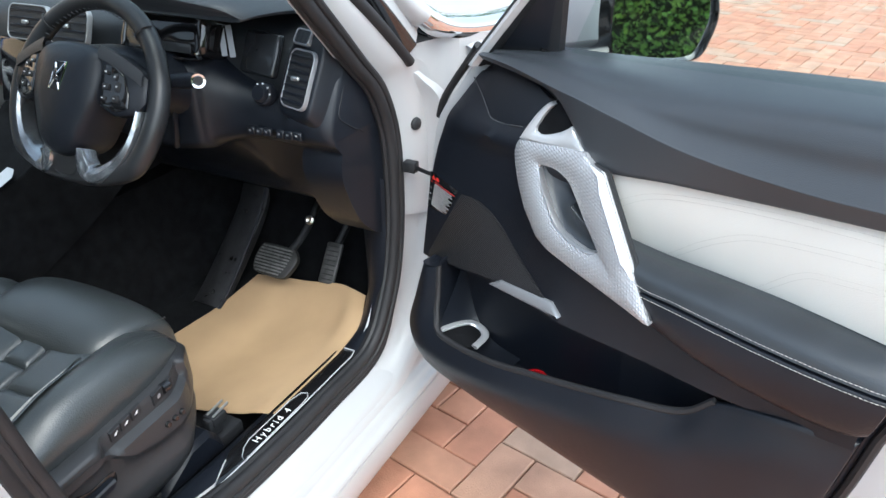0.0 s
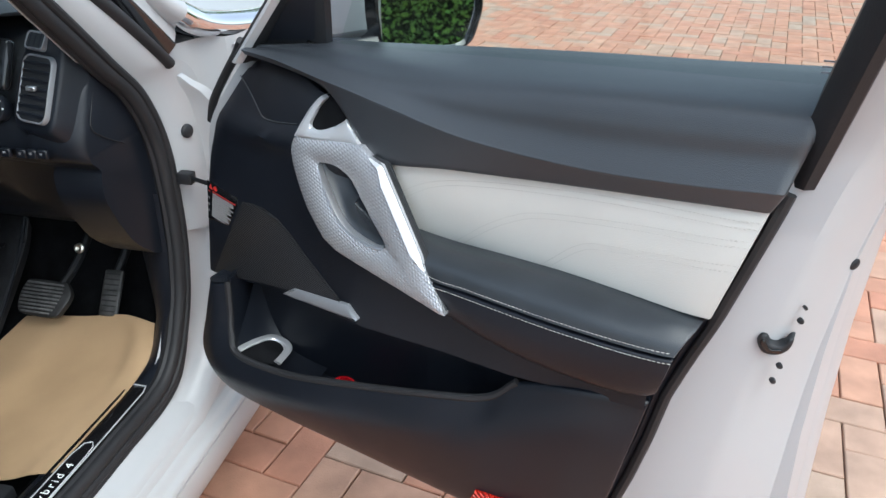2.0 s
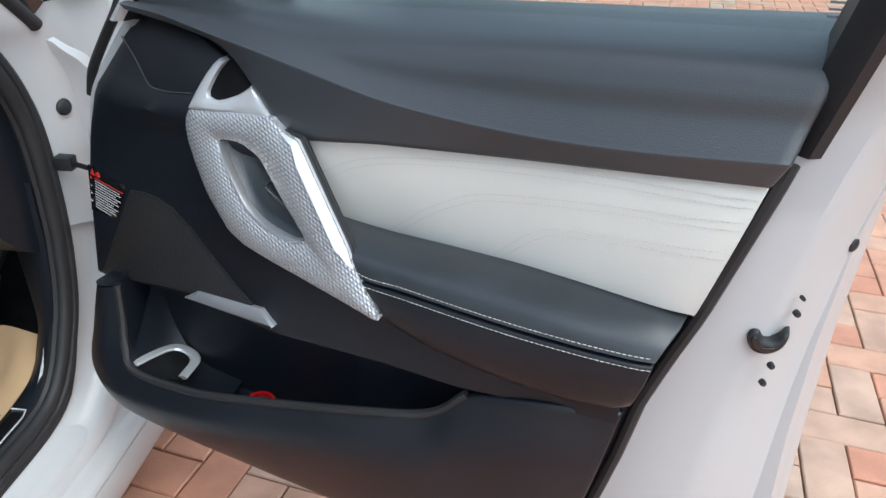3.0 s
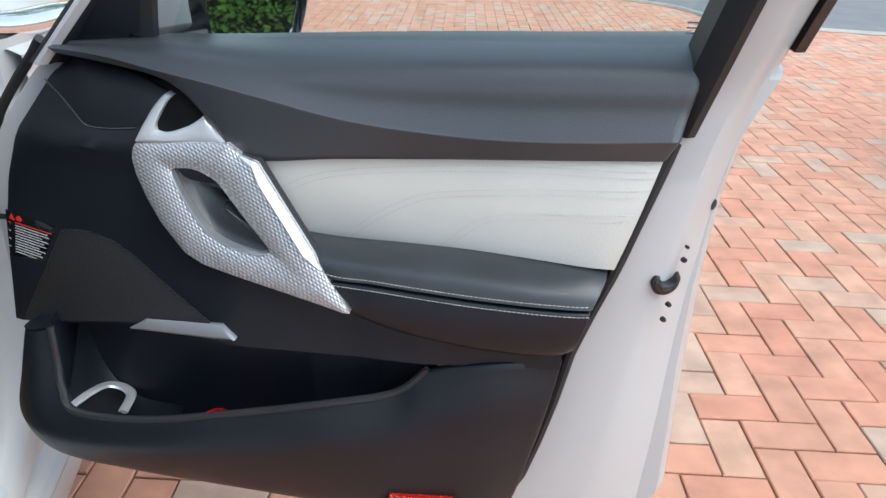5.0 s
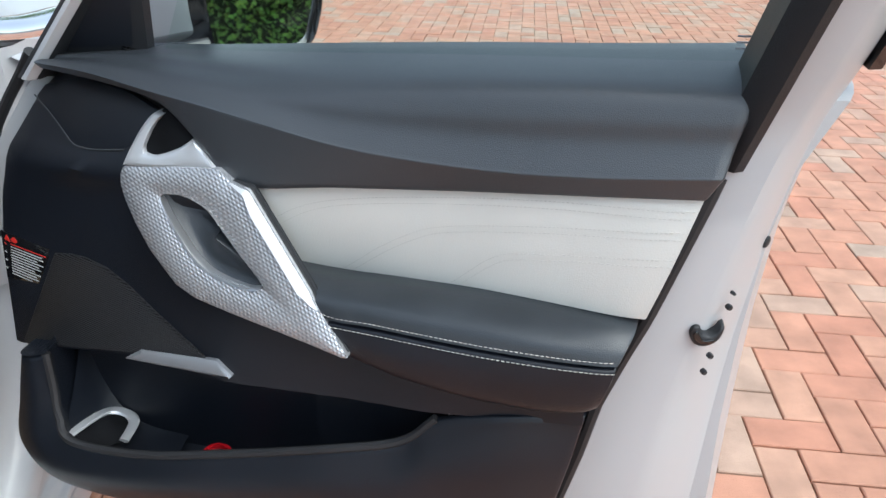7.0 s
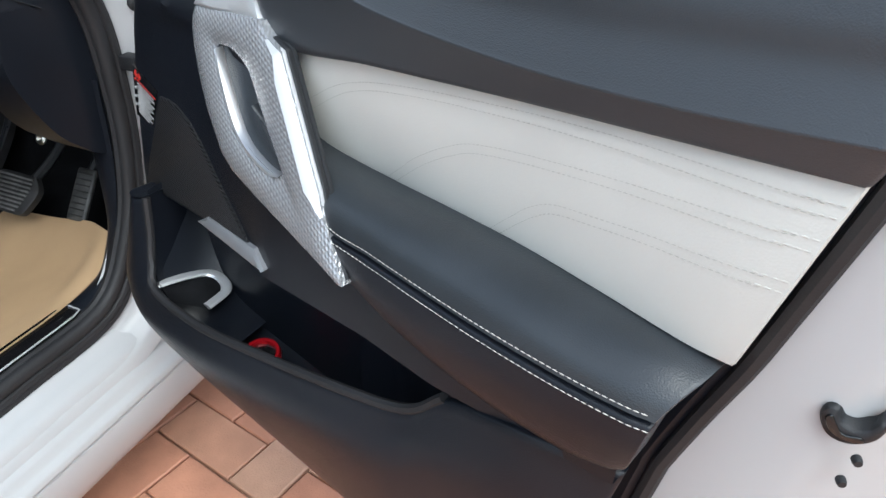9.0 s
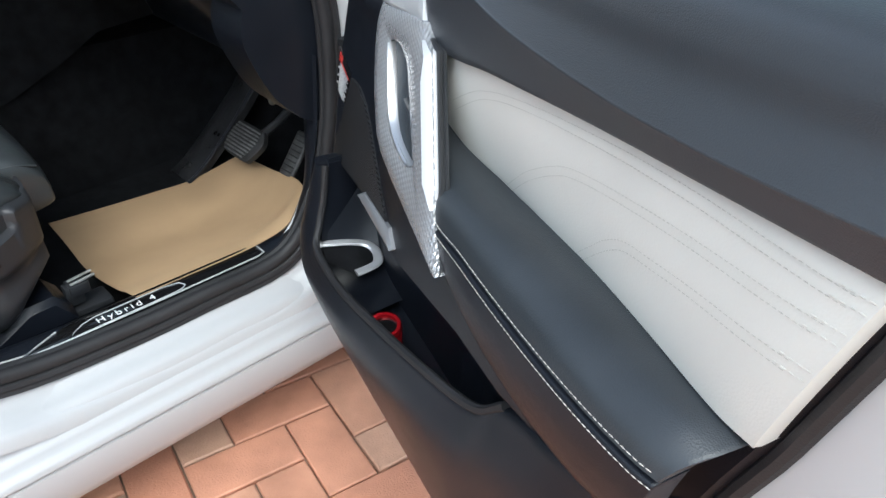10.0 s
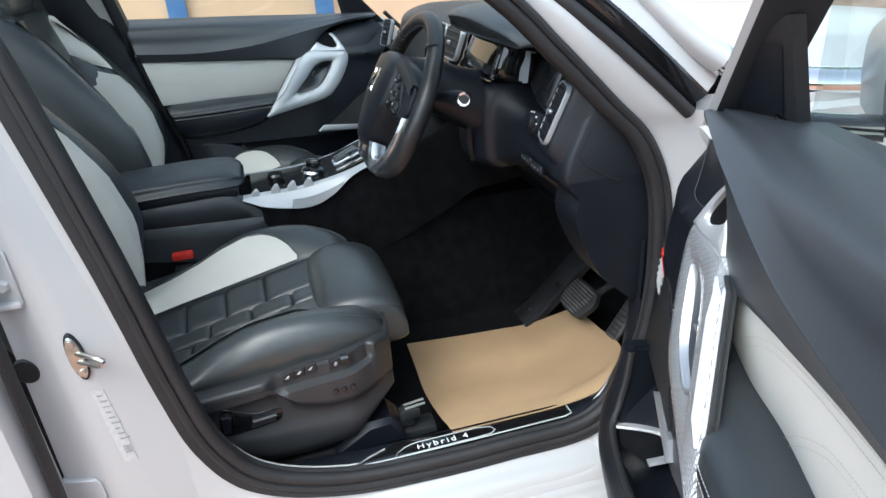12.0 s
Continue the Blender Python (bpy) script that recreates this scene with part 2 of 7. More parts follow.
# ---- mesh helpers ----
def crv(pts, n):
    """n points along a smooth curve through the given ones."""
    p = [np.array(q, float) for q in pts]
    if len(p) == 2:
        return [p[0] + (p[1] - p[0]) * i / (n - 1) for i in range(n)]
    out = []
    k = len(p) - 1
    for i in range(n):
        f = i / (n - 1) * k
        a = min(int(f), k - 1)
        s = f - a
        p1, p2 = p[a], p[a + 1]
        p0 = p[a - 1] if a else 2 * p1 - p2
        p3 = p[a + 2] if a + 2 <= k else 2 * p2 - p1
        out.append(0.5 * (2 * p1 + (p2 - p0) * s + (2 * p0 - 5 * p1 + 4 * p2 - p3) * s * s + (3 * p1 - p0 - 3 * p2 + p3) * s ** 3))
    return out


def loop(pts, n):
    """n points round a smooth closed curve."""
    k = len(pts)
    ext = [pts[-2], pts[-1], *pts, pts[0], pts[1]]
    long = crv(ext, (k + 3) * 24 + 1)
    mid = long[48:48 + k * 24]
    return [mid[int(i * len(mid) / n)] for i in range(n)]


def poly(pts, n):
    """n points round a closed polygon with straight sides, evenly by length."""
    p = [np.array(q, float) for q in pts]
    p.append(p[0])
    d = np.cumsum([0] + [np.linalg.norm(b - a) for a, b in zip(p, p[1:])])
    return [np.array([np.interp(s, d, [q[c] for q in p]) for c in range(len(p[0]))]) for s in np.linspace(0, d[-1], n, endpoint=False)]


def sheet(rows, wrap=False, cap=False):
    """Verts and faces of a skin over rows of points; wrap: each row is a ring; cap: the end rings are filled."""
    n = len(rows[0])
    verts = [tuple(q) for r in rows for q in r]
    faces = []
    for j in range(len(rows) - 1):
        for i in range(n if wrap else n - 1):
            a, b = j * n + i, j * n + (i + 1) % n
            faces.append((a, b, b + n, a + n))
    if cap:
        faces.append(tuple(reversed(range(n))))
        faces.append(tuple(range((len(rows) - 1) * n, len(rows) * n)))
    return verts, faces


def both(*bits):
    verts, faces = [], []
    for v, f in bits:
        k = len(verts)
        verts += v
        faces += [tuple(i + k for i in q) for q in f]
    return verts, faces


def part(name, bits, mat, parent=None, label="", sharp=38, flat=False):
    """One mesh object, under a thing or a part of it."""
    verts, faces = bits
    me = bpy.data.meshes.new(name)
    me.from_pydata([tuple(float(c) for c in v) for v in verts], [], faces)
    bm = bmesh.new()
    bm.from_mesh(me)
    bmesh.ops.recalc_face_normals(bm, faces=bm.faces)
    bm.to_mesh(me)
    bm.free()
    if not flat:
        me.shade_smooth()
        me.set_sharp_from_angle(angle=radians(sharp))
    me.materials.append(mat)
    ob = new(name, me)
    if parent:
        ob.parent = parent
    if label:
        tagged(ob, label)
    return ob


def thing(name, label, category, m=None, group="", kind=""):
    ob = new(name)
    ob.empty_display_size = 0.05
    if m:
        ob.matrix_world = m
    return tagged(ob, label, category, group, kind)


def rbox(c, s, r=0.004, seg=2, turn=None):
    """A box with rounded edges: centre, sizes."""
    bm = bmesh.new()
    bmesh.ops.create_cube(bm, size=1.0)
    bmesh.ops.scale(bm, vec=s, verts=bm.verts)
    if r:
        bmesh.ops.bevel(bm, geom=list(bm.edges), offset=min(r, min(s) * 0.45), segments=seg, affect="EDGES", profile=0.5)
    if turn:
        bmesh.ops.transform(bm, matrix=turn.to_4x4(), verts=bm.verts)
    bmesh.ops.translate(bm, vec=c, verts=bm.verts)
    bm.verts.ensure_lookup_table()
    out = [tuple(v.co) for v in bm.verts], [tuple(v.index for v in f.verts) for f in bm.faces]
    bm.free()
    return out


def tube(path, r, seg=8, wrap=False, flatten=(1.0, 1.0), up=(0, 0, 1)):
    """A round or oval bar along a path; r: one radius or one for each point."""
    path = [np.array(p, float) for p in path]
    n = len(path)
    rows = []
    for i, p in enumerate(path):
        a = path[(i - 1) % n] if (wrap or i) else p
        b = path[(i + 1) % n] if (wrap or i < n - 1) else p
        t = (b - a) / (np.linalg.norm(b - a) + 1e-9)
        s = np.cross(t, up)
        if np.linalg.norm(s) < 1e-3:
            s = np.cross(t, (1, 0, 0))
        s /= np.linalg.norm(s)
        v = np.cross(s, t)
        rr = r if np.isscalar(r) else r[i]
        rows.append([p + rr * (flatten[0] * math.cos(2 * math.pi * k / seg) * s + flatten[1] * math.sin(2 * math.pi * k / seg) * v) for k in range(seg)])
    if wrap:
        rows.append(rows[0])
        return sheet(rows, True)
    return sheet(rows, True, True)


def lathe(profile, c, axis, seg=24):
    """A turned body: profile of (radius, height along the axis)."""
    q = Vector((0, 0, 1)).rotation_difference(Vector(axis))
    c = Vector(c)
    rows = [[c + q @ Vector((r * math.cos(2 * math.pi * k / seg), r * math.sin(2 * math.pi * k / seg), h)) for k in range(seg)] for r, h in profile]
    return sheet(rows, True, True)


def skin(P, curves, n=40, m=16, bulge=0.0, tuck=0.02, edge=0.003, power=0.7, ends=True):
    """A padded panel through control curves of (u, w, z), top to bottom, with rolled edges that turn back by tuck."""
    cs = [crv(c, n) for c in curves]
    cols = [crv([c[i] for c in cs], m) for i in range(n)]
    rows = [[cols[i][j].copy() for i in range(n)] for j in range(m)]
    for j in range(m):
        for i in range(n):
            rows[j][i][1] += bulge * abs(math.sin(math.pi * j / (m - 1))) ** power

    def near(a, b, k):
        return a + (b - a) * k

    full = []
    first = [near(a, b, 0.0) for a, b in zip(rows[0], rows[1])]
    second = [near(a, b, 0.25) for a, b in zip(rows[0], rows[1])]
    last = [q.copy() for q in rows[-1]]
    blast = [near(a, b, 0.25) for a, b in zip(rows[-1], rows[-2])]
    back = lambda r, d: [q - np.array([0, d, 0]) for q in r]
    full = [back(first, tuck), back(first, edge), second, *rows[1:-1], blast, back(last, edge), back(last, tuck)]
    if ends:
        out = []
        for r in full:
            a, b = r[0], r[1]
            c, d = r[-1], r[-2]
            out.append([a - np.array([0, tuck, 0]), a - np.array([0, edge, 0]), near(a, b, 0.25), *r[1:-1], near(c, d, 0.25), c - np.array([0, edge, 0]), c - np.array([0, tuck, 0])])
        full = out
    return sheet([[P(*q) for q in r] for r in full])


def plate(P, outline, wf, thick, edge=0.002, inset=0.003):
    """A plate with the outline of (u, z) points, its front at w = wf(u, z), with a chamfered rim."""
    o = [np.array(q, float) for q in outline]
    c = sum(o) / len(o)
    n = len(o)
    ins = []
    for i in range(n):
        t = o[(i + 1) % n] - o[i - 1]
        nn = np.array([-t[1], t[0]])
        nn /= np.linalg.norm(nn) + 1e-9
        ins.append(nn)
    area = sum(o[i - 1][0] * o[i][1] - o[i][0] * o[i - 1][1] for i in range(n))
    sgn = 1 if area > 0 else -1
    inner = [q + sgn * nn * inset for q, nn in zip(o, ins)]
    rows = [[P(q[0], wf(*q) - thick, q[1]) for q in o], [P(q[0], wf(*q) - edge, q[1]) for q in o], [P(q[0], wf(*q), q[1]) for q in inner]]
    return sheet(rows, True, True)


def ring(P, outer, inner, wf, thick, edge=0.005, n=64, crown=0.0):
    """A frame between two closed outlines of (u, z)."""
    a, b = poly(outer, n), poly(inner, n)
    best = min(range(n), key=lambda k: sum(np.linalg.norm(a[i] - b[(i + k) % n]) for i in range(n)))
    b = [b[(i + best) % n] for i in range(n)]
    rows = []
    for s, d in ((0, -thick), (0, -edge), (0.12, 0), (0.5, crown), (0.86, 0), (1, -edge)):
        rows.append([P(p[0] + (q[0] - p[0]) * s, wf(*(p + (q - p) * s)) + d, p[1] + (q[1] - p[1]) * s) for p, q in zip(a, b)])
    return sheet(rows, True)


def stitches(P, path, dash=0.0055, gap=0.003, r=0.0008, off=0.0):
    """A row of thread dashes along a curve of (u, w, z)."""
    pts = [np.array(P(*q), float) for q in path]
    d = np.cumsum([0] + [np.linalg.norm(b - a) for a, b in zip(pts, pts[1:])])
    at = lambda s: np.array([np.interp(s, d, [q[c] for q in pts]) for c in range(3)])
    bits = []
    s = 0.0
    while s + dash < d[-1]:
        bits.append(tube([at(s), at(s + dash * 0.5), at(s + dash)], [r * 0.5, r, r * 0.5], 5))
        s += dash + gap
    return both(*bits)


def letters(text, size, m, mat, parent, depth=0.0004, name="lettering"):
    fc = bpy.data.curves.new(name, "FONT")
    fc.body, fc.size, fc.extrude, fc.align_x, fc.space_character = text, size, depth, "CENTER", 1.4
    tmp = bpy.data.objects.new(name, fc)
    scene.collection.objects.link(tmp)
    me = bpy.data.meshes.new_from_object(tmp.evaluated_get(bpy.context.evaluated_depsgraph_get()))
    bpy.data.objects.remove(tmp)
    me.transform(m)
    me.materials.clear()
    me.materials.append(mat)
    ob = new(name, me)
    ob.parent = parent
    return ob


CAR = lambda x, y, z: (x, y, z)


# ---- ground: driveway of clay pavers, road beyond ----
DRIVE = pose(0, 0, 0, 0, 0, -10.9) @ Matrix.Translation((1.3798, 0.8778, 0))
ground = thing("ground", "sandy bed under the paved driveway", "ground", DRIVE, kind="structure")
v, f = sheet([[(x, y, -0.012) for x in (-60, 60)] for y in (-60, 60)])
part("bedding", (v, f), SAND, ground)
edge_line = [(-3.0, 13.0), (-1.0, 9.6), (0.3, 8.2), (1.7, 7.3), (2.2, 6.2), (3.0, 5.95), (5.5, 5.7), (12.0, 5.2), (60, 4.0)]
near_e = crv([(x, y, 0.006) for x, y in edge_line], 60)
far_e = [np.array([q[0] + 25, 60.0, 0.006]) for q in near_e]
road = thing("road", "grey tarmac road beyond the driveway", "road", DRIVE, kind="structure")
part("surface", sheet([near_e, far_e]), TARMAC, road)
part("edging", tube([q + np.array([0, 0, 0.0]) for q in near_e], 0.03, 6), material("pale_kerb", (0.42, 0.41, 0.38), 0.8, spots=0.15, spot_scale=6), road, "pale concrete edging flush with the paving")

# ---- the car ----
car = thing("car", "white car body with an open front doorway", "car")
APERTURE = [(-0.35, 0.335), (-0.18, 0.346), (-0.094, 0.45), (-0.058, 0.57), (-0.049, 0.69), (-0.056, 0.80), (-0.094, 0.895), (-0.16, 0.965), (-0.25, 1.06), (-0.34, 1.15), (-0.55, 1.31), (-0.85, 1.40), (-1.06, 1.36), (-1.045, 1.25), (-1.006, 1.132), (-0.951, 0.887), (-0.928, 0.769), (-0.90, 0.615), (-0.866, 0.489), (-0.80, 0.40), (-0.67, 0.35), (-0.5, 0.335)]
AP = loop([(y, z) for y, z in APERTURE], 150)
MID = np.array([-0.5, 0.8])


def around(profile, low=None, high=None, back=None):
    """Rings round the door opening: profile of (x, distance outwards from the seal); low: another one along the sill; high: along the windscreen pillar and roof."""
    rows = []
    n = len(AP)
    for (x, d), (x2, d2), (x3, d3), (x4, d4) in zip(profile, low or profile, high or profile, back or profile):
        row = []
        for i, q in enumerate(AP):
            t = AP[(i + 3) % n] - AP[i - 3]
            nn = np.array([t[1], -t[0]])
            nn = nn / np.linalg.norm(nn)
            if nn @ (q - MID) < 0:
                nn = -nn
            b = min(max((-nn[0] - 0.25) / 0.45, 0), 1)
            k = min(max((-nn[1] - 0.15) / 0.7, 0), 1) * (1 - b)
            h = min(max((nn[1] - 0.30) / 0.3, 0), 1) if nn[0] > -0.2 else 0.0
            xx, dd_ = x + (x2 - x) * k + (x3 - x) * h + (x4 - x) * b, d + (d2 - d) * k + (d3 - d) * h + (d4 - d) * b
            row.append((xx, q[0] + nn[0] * dd_, q[1] + nn[1] * dd_))
        rows.append(row)
    return sheet(rows, True)


part("door_frame", around([(-0.12, -0.004), (-0.090, 0.0), (-0.085, 0.008), (-0.083, 0.02), (-0.081, 0.05), (-0.076, 0.08), (-0.066, 0.092), (-0.045, 0.100), (-0.025, 0.106), (-0.018, 0.125)],
                          [(-0.12, -0.004), (-0.088, 0.0), (-0.082, 0.006), (-0.080, 0.018), (-0.074, 0.036), (-0.066, 0.045), (-0.052, 0.052), (-0.030, 0.058), (-0.022, 0.066), (-0.018, 0.085)],
                          [(-0.12, -0.004), (-0.090, 0.0), (-0.085, 0.008), (-0.083, 0.018), (-0.080, 0.035), (-0.075, 0.052), (-0.072, 0.060), (-0.074, 0.066), (-0.085, 0.070), (-0.10, 0.072)],
                          [(-0.12, -0.004), (-0.090, 0.0), (-0.085, 0.008), (-0.083, 0.02), (-0.080, 0.045), (-0.077, 0.07), (-0.076, 0.10), (-0.075, 0.13), (-0.074, 0.15), (-0.080, 0.162)]), PAINT, car, "white painted door opening")
seal_path = [(-0.088, q[0], q[1]) for q in AP]
part("door_seal", tube(seal_path, 0.0125, 10, True, up=(1, 0, 0)), RUBBER, car, "black rubber weather seal")
part("outer_lip", tube([(-0.0795, q[0] * 1.0 + 0.014 * (q[0] - MID[0]) / np.linalg.norm(q - MID), q[1] + 0.016 * (q[1] - MID[1]) / np.linalg.norm(q - MID)) for q in AP], 0.0075, 8, True, up=(1, 0, 0)), RUBBER, car, "outer rubber lip of the seal")
part("seal_lip", around([(-0.092, -0.010), (-0.100, -0.013), (-0.110, -0.008), (-0.114, 0.004)]), RUBBER, car)

# sill below the opening, with its rolled steps
SILL = [(-0.078, 0.310), (-0.066, 0.298), (-0.050, 0.293), (-0.038, 0.289), (-0.030, 0.282), (-0.026, 0.270), (-0.024, 0.262), (-0.020, 0.257), (-0.014, 0.254), (-0.010, 0.248), (-0.007, 0.240), (-0.002, 0.236), (0.004, 0.233), (0.007, 0.228), (0.008, 0.222), (0.006, 0.2185), (0.001, 0.217), (0.0005, 0.214), (0.005, 0.212), (0.007, 0.205), (0.006, 0.175), (0.001, 0.145), (-0.010, 0.122), (-0.030, 0.106), (-0.10, 0.100)]
part("sill", sheet([[(x, y, z + 0.006 * max(0, (-y - 0.8)) * 4) for y in np.linspace(-1.5, 0.16, 40)] for x, z in SILL]), PAINT, car, "white painted sill with rolled steps")
# outer pillar at the hinges
part("hinge_pillar", sheet([[(x, y, z) for z in np.linspace(0.14, 0.96, 14)] for x, y in ((-0.08, 0.005), (-0.072, 0.03), (-0.064, 0.06), (-0.055, 0.09), (-0.035, 0.105), (-0.012, 0.11), (0.0, 0.13), (0.005, 0.2), (0.0, 0.35))]), PAINT, car, "white painted hinge pillar")
part("plug", lathe([(0.0, 0.004), (0.009, 0.004), (0.0125, 0.002), (0.0135, 0.0), (0.0135, -0.004)], (-0.0612, 0.0085, 0.803), (0.96, -0.26, 0.05), 28), DARK, car, "round black rubber plug")
strap = part("check_strap", tube([(-0.085, 0.0, 0.724), (-0.05, -0.03, 0.724), (-0.01, -0.045, 0.724), (0.05, -0.06, 0.724)], 0.005, 8, flatten=(0.5, 1.0)), DARK, car, "black door check strap")
part("strap_block", rbox((-0.056, -0.031, 0.724), (0.030, 0.022, 0.023), 0.003), DARK, strap)

# fender, bonnet, scuttle and windscreen
fx = [(-0.02, 0.02), (0.0, 0.03), (0.02, 0.02), (0.03, -0.1), (0.03, -0.45)]
fend = []
for x, dz in fx:
    fend.append([(x - 0.03 * max(0, y - 0.8) ** 2 - 0.11 * max(0, (y - 0.7) / 0.65) ** 2, y, 0.915 - 0.10 * max(0, (y - 0.15)) ** 1.4 + dz) for y in np.linspace(0.12, 1.35, 24)])
part("fender", sheet(fend), PAINT, car, "white front fender")


def bonnet_z(x, y):
    c = (x + 0.9) / 0.9
    return 1.0 - 0.07 * c * c - 0.10 * max(0, y - 0.25) ** 1.5 + 0.012 * math.exp(-((abs(c) - 0.62) / 0.1) ** 2)


taper = lambda x, y: -0.93 + (x + 0.93) * (1 - 0.13 * max(0, (y - 0.7) / 0.72) ** 2)
part("bonnet", sheet([[(taper(x, y), y - 0.10 * ((x + 0.93) / 0.87) ** 4 * max(0, (y - 0.7) / 0.72), bonnet_z(x, y)) for x in np.linspace(-1.80, -0.06, 40)] for y in np.linspace(0.24, 1.42, 26)]), PAINT, car, "white bonnet")
part("nose", sheet([[(taper(x, 1.42), 1.42 - 0.10 * ((x + 0.93) / 0.87) ** 4 + 0.12 * math.sin(s * 1.57), bonnet_z(x, 1.42) - 0.5 * (1 - math.cos(s * 1.57))) for x in np.linspace(-1.80, -0.06, 24)] for s in np.linspace(0, 1, 8)]), PAINT, car)
part("scuttle", sheet([[(x, y, bonnet_z(x, 0.25) - 0.035 - 0.06 * (0.25 - y)) for x in np.linspace(-1.75, -0.12, 12)] for y in (0.05, 0.25)]), DARK, car, "black scuttle grille at the windscreen")
ws = [[(x * k - 0.9 * (1 - k) if False else -0.9 + (x + 0.9) * k, y - 0.17 * ((x + 0.9) / 0.8) ** 2, z) for x in np.linspace(-1.68, -0.12, 24)] for y, z, k in ((0.22, 0.985, 1.0), (-0.1, 1.17, 0.94), (-0.42, 1.32, 0.88), (-0.65, 1.40, 0.82))]
screen_glass = part("windscreen", sheet(ws), GLASS, car, "sloping windscreen glass")
# thick chrome strip along the bonnet edge, ending at the pillar's foot
sabre = crv([(-0.12, 1.28, 0.80), (-0.03, 0.9, 0.885), (-0.012, 0.5, 0.942), (-0.026, 0.24, 0.962), (-0.052, 0.10, 0.985), (-0.068, 0.03, 1.02), (-0.079, -0.032, 1.066), (-0.088, -0.092, 1.122), (-0.098, -0.16, 1.18)], 60)
edge_r = [0.028 + 0.010 * min(1, i / 34) - 0.020 * max(0, (i - 34) / 25) for i in range(60)]
part("bonnet_edge", tube(sabre[:38], edge_r[:38], 16, flatten=(1.15, 0.7)), CHROME, car, "broad chrome strip along the bonnet edge mirroring trees")
part("pillar_edge", tube(sabre[37:], edge_r[37:], 16, flatten=(1.15, 0.7)), PAINT, car, "white rounded foot of the windscreen pillar")
pillar_strip = crv([(-0.052, -0.025, 0.940), (-0.055, -0.10, 1.012), (-0.062, -0.16, 1.068), (-0.075, -0.225, 1.125), (-0.10, -0.34, 1.22), (-0.15, -0.52, 1.33), (-0.20, -0.72, 1.40)], 44)
part("pillar_gasket", tube(pillar_strip, 0.011, 10), RUBBER, car, "black rubber gasket")
part("pillar_chrome", sheet([[q + np.array(o) for q in pillar_strip] for o in ((-0.016, 0.008, 0.006), (-0.008, 0.013, 0.011), (-0.001, 0.030, 0.025), (-0.003, 0.034, 0.028))]), GLOSSBLACK, car, "gloss black trim strip up the windscreen pillar")
part("outer_pillar", sheet([[q + np.array(o) for q in pillar_strip] for o in ((-0.004, 0.033, 0.028), (-0.008, 0.048, 0.042), (-0.022, 0.068, 0.056), (-0.045, 0.086, 0.060), (-0.065, 0.098, 0.052))]), PAINT, car, "white windscreen pillar outside")
# one smooth painted sheet from the hinge pillar up into the windscreen pillar
ins = crv([(-0.049, 0.60), (-0.048, 0.69), (-0.050, 0.76), (-0.056, 0.80), (-0.075, 0.855), (-0.094, 0.895), (-0.125, 0.93), (-0.16, 0.965), (-0.25, 1.06), (-0.34, 1.15), (-0.55, 1.31)], 70)
ous = crv([(-0.055, 0.075, 0.58), (-0.055, 0.075, 0.69), (-0.055, 0.074, 0.77), (-0.055, 0.070, 0.84), (-0.053, 0.050, 0.905), (-0.051, 0.008, 0.938), (-0.052, -0.040, 0.953), (-0.055, -0.097, 1.006), (-0.064, -0.170, 1.072), (-0.078, -0.245, 1.138), (-0.12, -0.41, 1.265)], 70)
root = [[(-0.088, q[0] + 0.010, q[1] + 0.006) for q in ins]]
for k in np.linspace(0.04, 1, 14):
    root.append([(-0.084 + (o[0] + 0.084) * k + 0.007 * math.sin(math.pi * k), q[0] + 0.012 + (o[1] - q[0] - 0.012) * k, q[1] + 0.008 + (o[2] - q[1] - 0.008) * k) for q, o in zip(ins, ous)])
part("pillar_root", sheet(root), PAINT, car, "white painted root of the windscreen pillar", sharp=60)

# added unseen roof and tail, with the far side, close the cabin against light
roof_z = lambda x, y: 1.47 - 0.10 * abs((x + 0.9) / 0.75) ** 2.5 - 0.05 * max(0, -y - 1.4)
for xs in ((-1.64, -1.58, -1.50), (-0.30, -0.22, -0.16), (-0.98, -0.9, -0.82)):
    part("roof_rail", sheet([[(x, y, roof_z(x, y)) for x in xs] for y in np.linspace(-2.9, -0.62, 10)]), PAINT, car, "unseen white roof rail shading the cabin")
for ys in ((-0.70, -0.60), (-1.75, -1.55), (-2.9, -2.7)):
    part("roof_beam", sheet([[(x, y, roof_z(x, y)) for x in np.linspace(-1.6, -0.2, 12)] for y in ys]), PAINT, car, "unseen white roof cross beam shading the cabin")
# unseen glass, its tint chosen for how much sky light enters the cabin
part("roof_glass", sheet([[(x, y, roof_z(x, y) - 0.006) for x in np.linspace(-1.55, -0.25, 12)] for y in np.linspace(-2.75, -0.65, 8)]), ROOFGLASS, car, "unseen tinted glass roof panel that sets the cabin light")
screen_glass.visible_shadow = False
part("tail_panel", rbox((-0.9, -2.9, 0.85), (1.7, 0.06, 1.1), 0.02), PAINT, car)
part("far_side", both(rbox((-1.86, -2.1, 0.62), (0.1, 1.6, 0.86), 0.02), rbox((-1.86, -0.6, 0.26), (0.1, 1.5, 0.2), 0.02), rbox((-1.86, 0.7, 0.6), (0.08, 1.3, 0.62), 0.02)), PAINT, car, "white far side of the body")
far_edge = lambda z: -0.062 - float(np.interp(z, [0.30, 0.39, 0.46, 0.54, 0.62, 0.75, 0.90, 1.02, 1.45], [0.80, 0.843, 0.861, 0.877, 0.891, 0.932, 0.971, 1.0, 1.085]))
